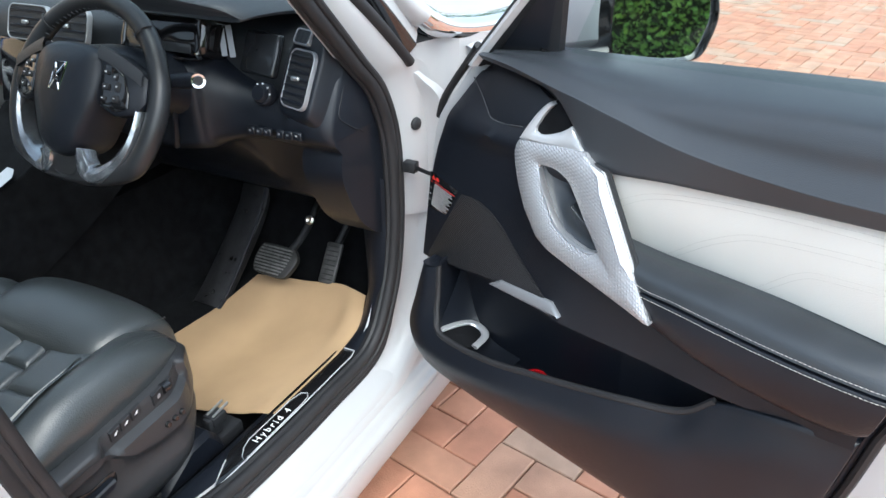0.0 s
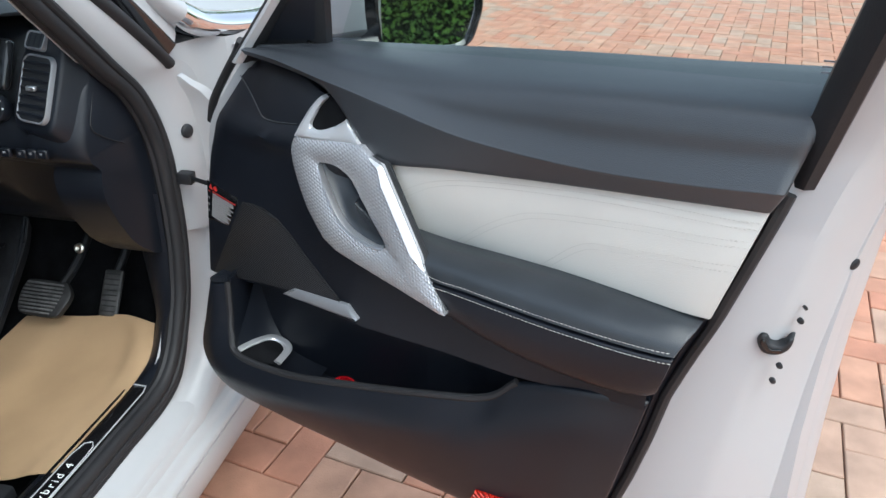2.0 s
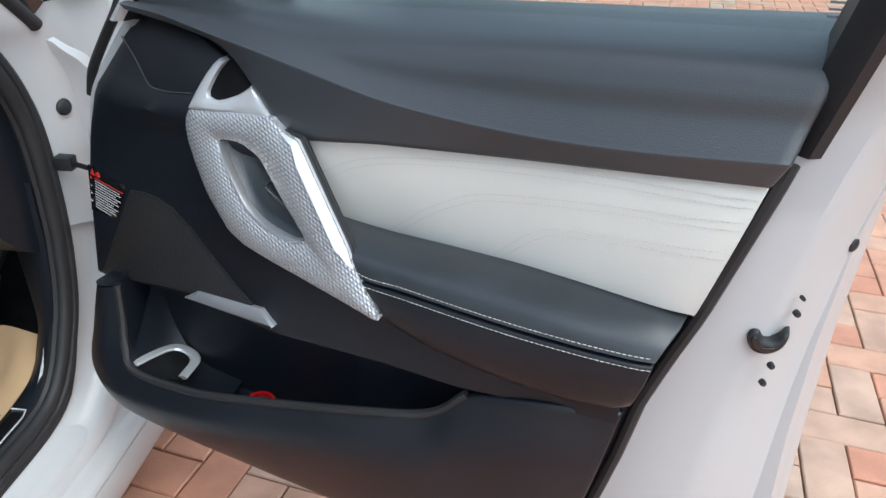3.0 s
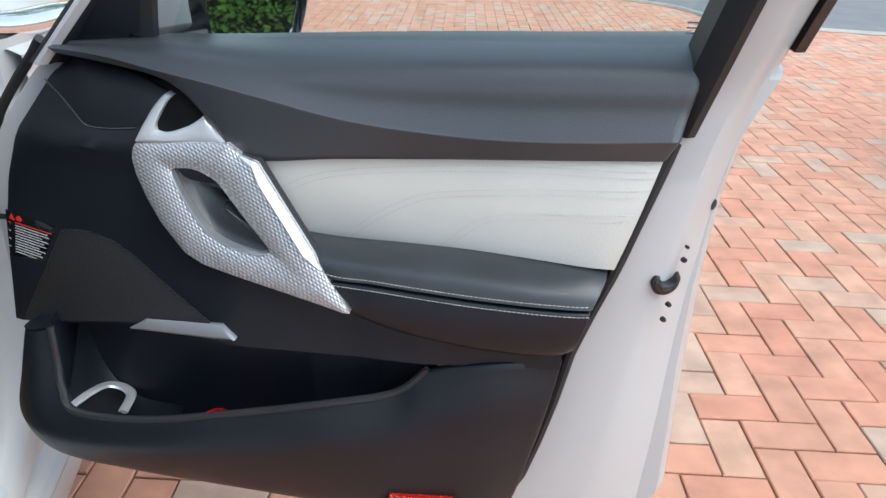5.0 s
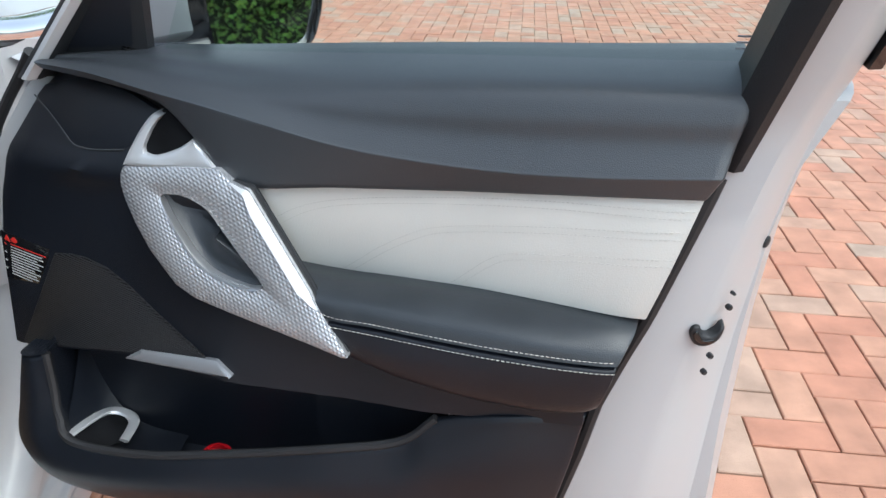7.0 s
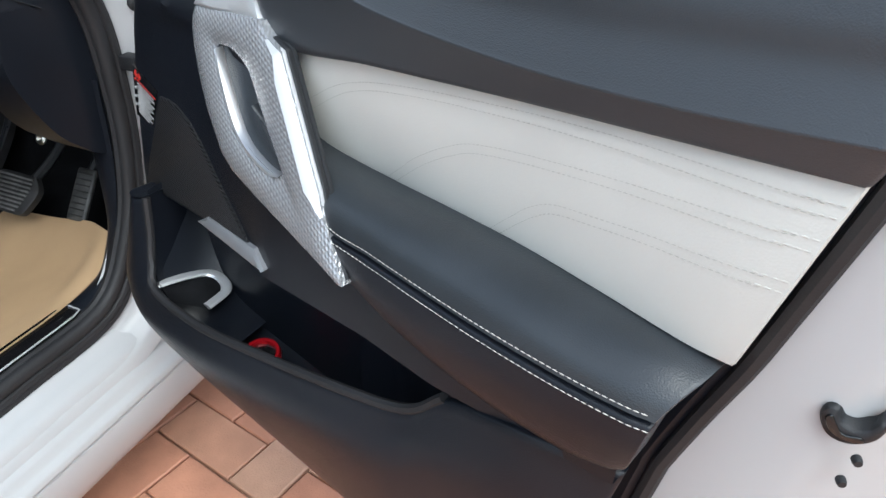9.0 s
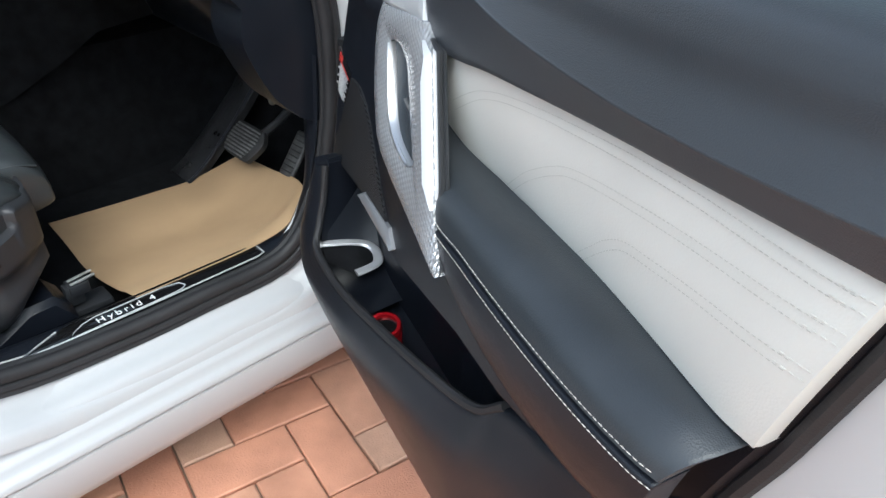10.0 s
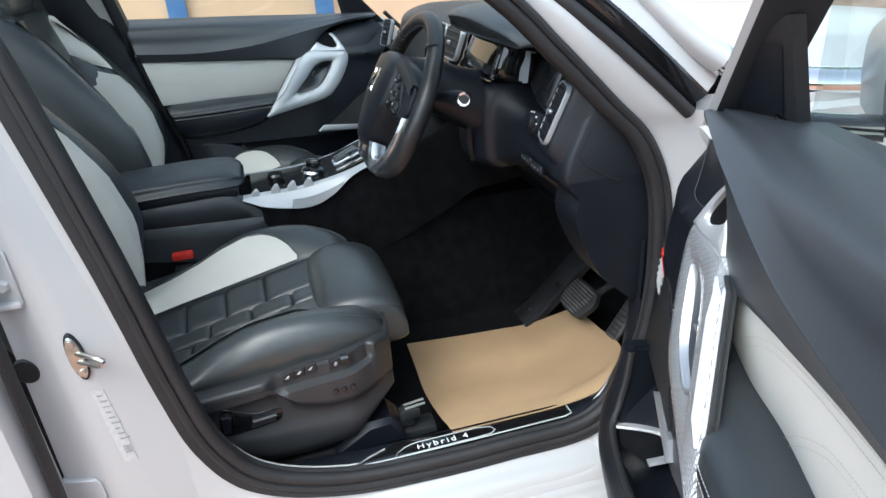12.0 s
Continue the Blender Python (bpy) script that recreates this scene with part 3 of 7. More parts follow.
part("far_pillar", sheet([[(x, far_edge(z) - o, z) for z in np.linspace(0.28, 1.43, 30)] for o, x in ((-0.004, -1.70), (0.0, -1.632), (0.006, -1.616), (0.03, -1.606), (0.12, -1.600), (0.17, -1.608), (0.19, -1.64))]), PLASTIC, car, "black pillar trim on the far side", sharp=60)
part("far_rear_trim", rbox((-1.74, -1.72, 0.88), (0.06, 1.24, 1.02), 0.02), DARK, car, "black rear trim on the far side")
part("underbody", rbox((-0.9, -0.7, 0.19), (1.72, 4.0, 0.05), 0.02), DARK, car)
part("near_side_rear", both(rbox((-0.035, -2.3, 0.55), (0.06, 1.3, 0.75), 0.03)), PAINT, car)

PZ = [0.30, 0.375, 0.551, 0.695, 0.803, 0.926, 1.25]
PB = [-0.853, -0.871, -0.913, -0.948, -0.972, -1.004, -1.085]
pillar_edge = lambda z: float(np.interp(z, PZ, PB))


def pillar_x(y, z):
    """Depth of the centre pillar's painted face."""
    a = pillar_edge(z) + 0.012
    k = (y - a) / (-1.10 - 0.03 * (z - 0.5) - a)
    return float(np.interp(k, [0, 0.12, 0.3, 0.45, 0.58, 0.7, 0.82, 1.0], [-0.088, -0.081, -0.071, -0.0625, -0.0595, -0.0625, -0.0705, -0.080]))


face = []
for k in np.linspace(0, 1, 34):
    row = []
    for z in np.linspace(0.315, 1.25, 40):
        a = pillar_edge(z) + 0.012
        y = a + (-1.10 - 0.03 * (z - 0.5) - a) * k
        row.append((pillar_x(y, z) - 0.05 * max(0, 0.40 - z), y, z))
    face.append(row)
part("pillar_face", sheet(face), PAINT, car, "white painted centre pillar", sharp=70)
flap = [(-0.092, 0.004), (-0.083, 0.009), (-0.081, 0.014), (-0.0805, 0.017), (-0.086, 0.020)]
part("seal_flap", around(flap, [(-0.090, 0.004), (-0.079, 0.010), (-0.075, 0.019), (-0.072, 0.027), (-0.082, 0.030)], flap, [(-0.092, 0.004), (-0.082, 0.012), (-0.079, 0.022), (-0.0765, 0.035), (-0.086, 0.038)]), RUBBER, car, "broad rubber flap outside the seal", sharp=60)
part("rocker_corner", sheet([[(x, y, z) for y in np.linspace(-1.5, -0.95, 10)] for x, z in ((-0.082, 0.46), (-0.080, 0.36), (-0.070, 0.30), (-0.05, 0.26), (-0.03, 0.2))]), PAINT, car, "white painted foot of the centre pillar")

# cabin floor, tunnel wall and bulkhead
floor_rows = []
for y, z in ((-1.6, 0.27), (-1.0, 0.262), (-0.5, 0.248), (-0.2, 0.246), (0.02, 0.262), (0.12, 0.34), (0.22, 0.50), (0.28, 0.72), (0.28, 0.98)):
    floor_rows.append([(x, y, max(z, h)) for x, h in ((-1.72, 0.33), (-1.62, 0), (-1.4, 0), (-1.1, 0), (-1.05, 0.40), (-1.03, 0.56), (-0.82, 0.56), (-0.79, 0.40), (-0.755, 0), (-0.5, 0), (-0.3, 0), (-0.22, 0.01), (-0.200, 0.30), (-0.18, 0.33))])
part("carpet", sheet(floor_rows), CARPET, car, "black carpet on the footwell floor", sharp=60)
part("bulkhead_trim", rbox((-0.9, 0.30, 0.68), (1.6, 0.03, 0.40), 0.01), DARK, car)

# black cover on the sill, rising into the kick panel
cover = []
for x, z in ((-0.205, 0.262), (-0.188, 0.305), (-0.174, 0.332), (-0.160, 0.340), (-0.14, 0.342), (-0.112, 0.341), (-0.102, 0.335), (-0.098, 0.325)):
    cover.append([(x, y, z + 0.008 * max(0, -y - 0.55) * 5) for y in np.linspace(-0.95, -0.12, 30)])
sillc = part("sill_cover", sheet(cover), PLASTIC, car, "black plastic sill cover")
inner_e = crv([(-0.166, -0.27, 0.337), (-0.165, -0.165, 0.338), (-0.165, -0.105, 0.352), (-0.165, -0.074, 0.392), (-0.165, -0.060, 0.436), (-0.172, -0.052, 0.56), (-0.178, -0.045, 0.70)], 24)
outer_e = crv([(-0.099, -0.29, 0.336), (-0.099, -0.21, 0.342), (-0.099, -0.155, 0.370), (-0.099, -0.122, 0.420), (-0.099, -0.100, 0.470), (-0.099, -0.076, 0.57), (-0.099, -0.068, 0.70)], 24)
deep_e = [q + np.array([-0.035, 0.22, -0.01]) for q in inner_e]
kick = [deep_e, [q + np.array([-0.006, 0.03, 0]) for q in inner_e], inner_e]
kick += [[a + (b - a) * k + np.array([0, -0.012, 0.008]) * math.sin(math.pi * k) for a, b in zip(inner_e, outer_e)] for k in (0.12, 0.3, 0.5, 0.7, 0.88)] + [outer_e]
part("kick_panel", sheet(kick), PLASTIC, car, "smooth black kick panel beside the pedals", sharp=60)

# scuff plate with its chrome rims and lettering
SC = lambda a, w, b: (a, b, w)
plate_out = [(-0.1035, -0.650), (-0.104, -0.440), (-0.106, -0.225), (-0.112, -0.206), (-0.138, -0.206), (-0.150, -0.226), (-0.150, -0.556), (-0.138, -0.582)]
plate_z = lambda a, b: 0.3495 + 0.03 * max(0, -b - 0.55)
scuff = part("scuff_plate", plate(SC, plate_out, plate_z, 0.010, 0.001, 0.002), GLOSSBLACK, sillc, "gloss black scuff plate with chrome rims")
# both rims are pale satin: the gleam of chrome is put into their colour
part("chrome_rim", tube([(x, y, plate_z(x, y) + 0.0008) for x, y in ((-0.138, -0.581), (-0.1215, -0.616), (-0.1045, -0.648), (-0.105, -0.55), (-0.105, -0.40), (-0.107, -0.225), (-0.1125, -0.208), (-0.138, -0.208))], 0.0015, 6), BRIGHT, scuff, "scuff plate rim in pale satin for the gleam of chrome")
cap = [(-0.107, -0.568), (-0.1085, -0.40), (-0.1105, -0.376), (-0.118, -0.366), (-0.130, -0.372), (-0.136, -0.40), (-0.136, -0.52), (-0.130, -0.542), (-0.118, -0.560)]
part("badge_rim", tube([(x, y, 0.3503) for x, y in cap], 0.0010, 6, True), BRIGHT, scuff, "fine bright outline round the lettering")
letters("Hybrid 4", 0.0205, Matrix.Translation((-0.1155, -0.471, 0.3500)) @ Matrix.Rotation(radians(90), 4, "Z"), PRINT, scuff)

# striker, stickers and plugs on the rear pillar
el = [(-0.0, -1.021 + 0.0105 * math.cos(a) - 0.10 * 0.036 * math.sin(a), 0.712 + 0.036 * math.sin(a)) for a in np.linspace(0, 2 * math.pi, 32, endpoint=False)]
mid_e = np.array([-0.0, -1.021, 0.712])
part("striker_base", sheet([[(x, *(mid_e + (np.array(q) - mid_e) * k)[1:]) for q in el] for x, k in ((-0.075, 1.12), (-0.0575, 1.12), (-0.056, 1.06))], True, True), DARK, car, "dark pad under the striker")
part("striker_plate", sheet([[(x, *(mid_e + (np.array(q) - mid_e) * k)[1:]) for q in el] for x, k in ((-0.058, 0.98), (-0.0545, 0.98), (-0.053, 0.91))], True, True), STEEL, car, "steel door striker plate")
part("striker_loop", tube(crv([(-0.056, -1.019, 0.719), (-0.042, -1.003, 0.719), (-0.030, -0.988, 0.718), (-0.026, -0.980, 0.713), (-0.030, -0.987, 0.706), (-0.044, -1.004, 0.705), (-0.056, -1.019, 0.705)], 30), 0.0042, 10), STEEL, car, "steel striker loop")
for z_ in (0.737, 0.687):
    part("screw", lathe([(0.0, 0.003), (0.005, 0.003), (0.0065, 0.0), (0.0065, -0.003)], (-0.053, -1.021 - 0.1 * (z_ - 0.712), z_), (1, 0, 0), 12), STEEL, car)
STK = lambda a, w, b: (w, a, b)
GREYPRINT = material("grey_print", (0.32, 0.32, 0.33), 0.6, spots=0.2, spot_scale=200)
lbl = part("sticker", plate(STK, [(-1.018, 0.648), (-1.001, 0.646), (-0.982, 0.508), (-1.002, 0.511)], lambda a, b: pillar_x(a, b) + 0.0012, 0.0016, 0.0001, 0.0003), material("clear_sticker", (0.50, 0.505, 0.51), 0.35, spots=0.1, spot_scale=150), car, "pale clear sticker strip")
for i in range(9):
    yy, zz = -1.0125 + 0.0018 * i, 0.640 - 0.0105 * i
    part("print_bar", plate(STK, [(yy, zz), (yy + 0.007 + 0.003 * (i % 3), zz - 0.001), (yy + 0.0075 + 0.003 * (i % 3), zz - 0.0042), (yy + 0.0005, zz - 0.0032)], lambda a, b: pillar_x(a, b) + 0.0018, 0.0010, 0.0001, 0.0002), GREYPRINT, lbl)
part("print_block", plate(STK, [(-0.998, 0.541), (-0.988, 0.540), (-0.986, 0.525), (-0.996, 0.526)], lambda a, b: pillar_x(a, b) + 0.0018, 0.0010, 0.0001, 0.0002), GREYPRINT, lbl)
low_l = part("sticker", plate(STK, [(-1.085, 0.425), (-1.040, 0.418), (-1.035, 0.372), (-1.080, 0.378)], lambda a, b: pillar_x(a, b) + 0.0012, 0.0016, 0.0001, 0.0003), PRINT, car, "white sticker with small grey print")
for i in range(5):
    zz = 0.415 - 0.0075 * i
    part("print_bar", plate(STK, [(-1.078 + 0.001 * i, zz), (-1.048 + 0.001 * i - 0.006 * (i % 2), zz - 0.0035), (-1.048 + 0.001 * i - 0.006 * (i % 2), zz - 0.006), (-1.078 + 0.001 * i, zz - 0.0025)], lambda a, b: pillar_x(a, b) + 0.0018, 0.0010, 0.0001, 0.0002), GREYPRINT, low_l)


def road_wheel(x, y, side):
    """A tyre and a five-spoke rim; side: +1 where the outer face is at greater x."""
    w = thing("wheel", "black tyre on a grey alloy rim under the car", "wheel", pose(x, y, 0.335), group="road wheels")
    ax = (side, 0, 0)
    part("tyre", lathe([(0.22, -0.10), (0.30, -0.105), (0.325, -0.09), (0.333, -0.06), (0.333, 0.06), (0.325, 0.09), (0.30, 0.105), (0.22, 0.10)], (0, 0, 0), ax, 40), RUBBER, w)
    part("rim", lathe([(0.0, 0.04), (0.05, 0.05), (0.06, 0.03), (0.19, 0.02), (0.205, 0.085), (0.222, 0.09), (0.222, -0.09), (0.0, -0.08)], (0, 0, 0), ax, 40), DIMSILVER, w, "grey alloy rim")
    for i in range(5):
        a = 2 * math.pi * i / 5
        part("spoke", tube([(side * 0.055, 0.04 * math.cos(a), 0.04 * math.sin(a)), (side * 0.06, 0.205 * math.cos(a), 0.205 * math.sin(a))], [0.03, 0.022], 8, flatten=(1, 0.6), up=(1, 0, 0)), DIMSILVER, w)


for wx, wy, sd in ((-0.13, 0.66, 1), (-1.77, 0.66, -1), (-0.13, -2.12, 1), (-1.77, -2.12, -1)):
    road_wheel(wx, wy, sd)


# ---- doors ----
def base_w(u, z):
    return 0.105 + 0.17 * min(u - 0.08, 0.36) + (0.75 - z) * 0.12 - 0.4 * max(0, z - 0.885)


def ridge(u, z):
    return 0.012 * math.exp(-((u - 0.24) / 0.09) ** 2) * math.exp(-((z - 0.883 - 0.10 * (u - 0.24)) / 0.018) ** 2)


def grip_w(u, z):
    return 0.131 + 0.132 * (u - 0.303) - 0.248 * (z - 0.885)


def front_door(d, P, near=True):
    """The door's inner side in u along the door, w towards the cabin and z up; d: its thing."""
    # painted shell
    out = [(0.19, 0.962), (0.125, 0.92), (0.075, 0.85), (0.045, 0.76), (0.03, 0.66), (0.02, 0.58), (0.015, 0.47), (0.03, 0.38), (0.07, 0.32), (0.15, 0.29), (0.4, 0.27), (0.8, 0.262), (1.02, 0.258), (1.085, 0.27)]
    rear = [(1.10, 0.32), (1.098, 0.45), (1.092, 0.58), (1.090, 0.72), (1.093, 0.86), (1.105, 0.95), (1.135, 1.03)]
    top = [(1.12, 1.03), (0.8, 0.99), (0.5, 0.965), (0.32, 0.952)]
    hull = out + rear + top

    def inward(pts, k):
        c = np.array([0.56, 0.66])
        return [np.array(p) + (c - np.array(p)) / np.linalg.norm(c - np.array(p)) * k for p in pts]

    rows = [[P(q[0], -0.075, q[1]) for q in inward(hull, 0.05)]]
    for k, w in ((0.012, -0.062), (0.0, -0.048), (0.0, -0.038), (0.006, -0.030), (0.010, 0.000), (0.016, 0.025), (0.024, 0.042), (0.05, 0.044)):
        rows.append([P(q[0], w, q[1]) for q in inward(hull, k)])
    part("door_shell", sheet(rows, True, True), PAINT, d, "white painted door shell")
    # shut face at the rear: a broad flat that slopes to the trim's edge
    zs = np.linspace(0.30, 1.42, 46)
    re = lambda z: float(np.interp(z, [0.30, 0.386, 0.42, 0.49, 0.566, 0.65, 0.72, 0.78, 0.93, 1.03, 1.07], [0.79, 0.827, 0.843, 0.861, 0.877, 0.891, 0.912, 0.932, 0.971, 0.993, 1.0])) + 0.19 * max(0, z - 1.05)
    oe = lambda z: float(np.interp(z, [0.26, 0.45, 0.58, 0.72, 0.86, 0.95, 1.05], [1.112, 1.101, 1.095, 1.092, 1.095, 1.107, 1.132])) + 0.20 * max(0, z - 1.05)
    face = []
    for k, w in ((-0.03, 0.118), (0.01, 0.130), (0.05, 0.132), (0.42, 0.128), (0.50, 0.118), (0.62, 0.095), (0.74, 0.065), (0.86, 0.03), (0.95, 0.002), (0.985, -0.018), (1.0, -0.034)):
        face.append([P(re(z) + (oe(z) - re(z)) * k, w + 0.36 * max(0, z - 0.99) ** 2 / (max(0, z - 0.99) + 0.03), z) for z in zs])
    part("shut_face", sheet(face), PAINT, d, "white painted shut face of the door")
    gk = [P(re(z) + 0.010, 0.136, z) for z in np.linspace(0.36, 0.955, 30)]
    part("edge_gasket", tube(gk, 0.0075, 8), RUBBER, d, "black rubber gasket round the trim")
    part("trim_rim", sheet([[P(re(z) + du, w, z) for z in np.linspace(0.37, 0.935, 30)] for du, w in ((-0.05, 0.120), (-0.015, 0.134), (-0.004, 0.138), (0.004, 0.134), (0.008, 0.12))]), PLASTIC, d, "black rim of the door trim")
    fr = [P(u, w, z) for u, w, z in crv([(0.142, 0.045, 1.002), (0.114, 0.034, 0.973), (0.072, 0.026, 0.928), (0.036, 0.024, 0.880), (0.018, 0.020, 0.840)], 24)]
    le = crv([(0.150, 0.985), (0.112, 0.955), (0.070, 0.906), (0.032, 0.858), (0.014, 0.815), (0.005, 0.765), (-0.004, 0.70), (-0.005, 0.62)], 26)
    part("front_flange", sheet([[P(q[0] + du, w, q[1] + 0.3 * dz) for q in le] for du, dz, w in ((0.012, 0, -0.04), (0.0, 0, 0.010), (0.0, 0, 0.024), (0.004, 0, 0.030), (0.020, 0, 0.032), (0.05, 0, 0.030))]), PAINT, d, "white front flange of the door")
    part("front_gasket", tube(fr, 0.0075, 8), RUBBER, d, "black rubber seal")

    # upper pad
    belt = [(0.182, 0.062, 1.003), (0.235, 0.032, 1.006), (0.29, 0.012, 1.008), (0.37, 0.012, 1.013), (0.46, 0.013, 1.020), (0.59, 0.017, 1.031), (0.73, 0.023, 1.042), (0.86, 0.03, 1.051), (1.005, 0.036, 1.062)]
    crest = [(0.178, 0.074, 1.004), (0.25, 0.072, 1.009), (0.32, 0.074, 1.010), (0.39, 0.082, 1.009), (0.47, 0.094, 1.008), (0.59, 0.116, 1.014), (0.73, 0.128, 1.027), (0.86, 0.138, 1.037), (1.003, 0.147, 1.046)]
    crease = [(0.178, 0.087, 1.001), (0.262, 0.106, 1.000), (0.345, 0.121, 0.990), (0.415, 0.131, 0.981), (0.48, 0.140, 0.971), (0.60, 0.151, 0.953), (0.74, 0.158, 0.947), (0.86, 0.165, 0.953), (0.985, 0.172, 0.967)]
    bow = (0, 0, 0, 0.1, 0.3, 0.6, 0.9, 1, 1)
    blend = lambda k, dw: [tuple(np.array(a) * (1 - k) + np.array(b) * k + np.array([0, dw * e, 0])) for a, b, e in zip(crest, crease, bow)]
    mid_a, mid_c = blend(0.32, 0.001), blend(0.62, -0.004)
    toward = lambda pa, pb, k: [tuple(np.array(a) + (np.array(b) - np.array(a)) * k) for a, b in zip(pa, pb)]
    roll_a = [(u, w, z + 0.002) for u, w, z in toward(belt, crest, 0.62)]
    roll_b = [(u, w - 0.004, z - 0.003) for u, w, z in crest]
    low = [(0.188, 0.090, 0.996), (0.29, 0.106, 0.988), (0.362, 0.115, 0.972), (0.415, 0.129, 0.928), (0.456, 0.138, 0.888), (0.58, 0.139, 0.899), (0.72, 0.141, 0.912), (0.85, 0.152, 0.926), (0.974, 0.164, 0.940)]
    part("upper_pad", skin(P, [belt, roll_a, roll_b, mid_a, mid_c, toward(crease, mid_c, 0.16), crease, toward(crease, low, 0.16), low], 80, 49, 0, 0.03, 0.004), SKIN, d, "soft black grained upper door pad", sharp=60)
    part("trim_backing", plate(P, [(0.19, 0.955), (0.205, 0.988), (0.45, 0.998), (0.75, 1.025), (0.985, 1.045), (0.96, 0.92), (0.45, 0.86), (0.30, 0.90)], lambda u, z: 0.006 + 0.05 * max(0, u - 0.4), 0.012, 0.001, 0.002), CARPET, d, "dark backing behind the door trim")
    # cream leather insert with sewn lines
    ct = [(0.420, 0.122, 0.880), (0.48, 0.126, 0.890), (0.56, 0.128, 0.898), (0.66, 0.129, 0.906), (0.755, 0.134, 0.916), (0.84, 0.142, 0.925), (0.93, 0.153, 0.937), (0.974, 0.157, 0.942)]
    cb = [(0.424, 0.122, 0.812), (0.493, 0.119, 0.790), (0.567, 0.112, 0.778), (0.655, 0.122, 0.783), (0.74, 0.133, 0.788), (0.82, 0.146, 0.790), (0.90, 0.161, 0.792), (0.937, 0.163, 0.793)]
    insert = part("insert", skin(P, [ct, cb], 56, 18, 0.006, 0.02, 0.004), CREAM_DOOR, d, "cream leather door insert with sewn lines")

    def on_cream(u, z, lift=0.0):
        us, vs = [q[0] for q in ct], [q[0] for q in cb]
        t, wt_ = (float(np.interp(u, us, [q[n] for q in ct])) for n in (2, 1))
        b, wb_ = (float(np.interp(u, vs, [q[n] for q in cb])) for n in (2, 1))
        k = min(max((t - z) / (t - b), 0), 1)
        return (u, wt_ + (wb_ - wt_) * k + 0.006 * abs(math.sin(math.pi * k)) ** 0.7 + lift, z)

    def sewn(pts):
        return [on_cream(u, z, 0.0018) for u, z in crv(pts, 40)]

    lines = [[(0.578, 0.784), (0.606, 0.808), (0.627, 0.826), (0.666, 0.851), (0.703, 0.866), (0.783, 0.880), (0.863, 0.891), (0.950, 0.901)],
             [(0.590, 0.784), (0.616, 0.806), (0.640, 0.825), (0.672, 0.845), (0.706, 0.859), (0.784, 0.873), (0.864, 0.884), (0.948, 0.893)],
             [(0.715, 0.792), (0.740, 0.817), (0.757, 0.833), (0.780, 0.846), (0.819, 0.853), (0.868, 0.861), (0.942, 0.870)],
             [(0.726, 0.792), (0.746, 0.812), (0.764, 0.828), (0.783, 0.839), (0.820, 0.846), (0.868, 0.854), (0.940, 0.862)],
             [(0.486, 0.841), (0.520, 0.862), (0.548, 0.874), (0.592, 0.885), (0.672, 0.897), (0.810, 0.913), (0.958, 0.924)],
             [(0.490, 0.832), (0.526, 0.855), (0.552, 0.867), (0.594, 0.878), (0.674, 0.890), (0.810, 0.905), (0.956, 0.916)]]
    part("stitching", both(*[stitches(P, sewn(l), 0.0034, 0.0014, 0.00038) for l in lines]), SEAM, insert)["kind"] = "stuff"
    hem = []
    for z in (0.901, 0.893, 0.870, 0.862, 0.924, 0.916):
        u0 = np.interp(z, [0.793, 0.942], [0.937, 0.974]) - 0.022
        hem.append(stitches(P, [on_cream(u, z + 0.1 * (u - u0), 0.001) for u in np.linspace(u0 - 0.003, u0 + 0.019, 8)], 0.004, 0.002, 0.0006))
    part("hem_stitching", both(*hem), THREAD, insert)["kind"] = "stuff"

    # armrest pad
    a1 = [(0.424, 0.116, 0.815), (0.493, 0.113, 0.791), (0.567, 0.107, 0.779), (0.655, 0.116, 0.784), (0.74, 0.128, 0.789), (0.82, 0.141, 0.791), (0.90, 0.156, 0.792), (0.930, 0.160, 0.788)]
    a2 = [(0.440, 0.120, 0.812), (0.515, 0.148, 0.795), (0.59, 0.153, 0.789), (0.67, 0.158, 0.791), (0.75, 0.165, 0.792), (0.83, 0.172, 0.791), (0.895, 0.182, 0.790), (0.926, 0.182, 0.784)]
    a3 = [(0.475, 0.126, 0.800), (0.545, 0.181, 0.783), (0.62, 0.190, 0.782), (0.69, 0.195, 0.781), (0.76, 0.200, 0.780), (0.835, 0.205, 0.778), (0.892, 0.203, 0.776), (0.919, 0.199, 0.774)]
    a4 = [(0.530, 0.160, 0.780), (0.575, 0.196, 0.762), (0.64, 0.203, 0.761), (0.70, 0.208, 0.760), (0.765, 0.212, 0.759), (0.835, 0.214, 0.759), (0.888, 0.212, 0.759), (0.912, 0.208, 0.759)]
    arm = part("armrest", skin(P, [a1, a2, a3, a4], 44, 18, 0, 0.03, 0.002), LEATHER, d, "padded black leather armrest", sharp=60)
    b1 = [(0.576, 0.199, 0.757), (0.64, 0.204, 0.757), (0.70, 0.209, 0.756), (0.765, 0.213, 0.755), (0.835, 0.215, 0.755), (0.888, 0.213, 0.755), (0.911, 0.209, 0.755)]
    b2 = [(0.588, 0.200, 0.736), (0.65, 0.209, 0.731), (0.71, 0.214, 0.727), (0.77, 0.217, 0.725), (0.835, 0.218, 0.724), (0.885, 0.215, 0.725), (0.905, 0.211, 0.727)]
    b3 = [(0.605, 0.197, 0.714), (0.66, 0.205, 0.703), (0.715, 0.210, 0.696), (0.77, 0.213, 0.692), (0.835, 0.213, 0.690), (0.88, 0.208, 0.692), (0.897, 0.202, 0.696)]
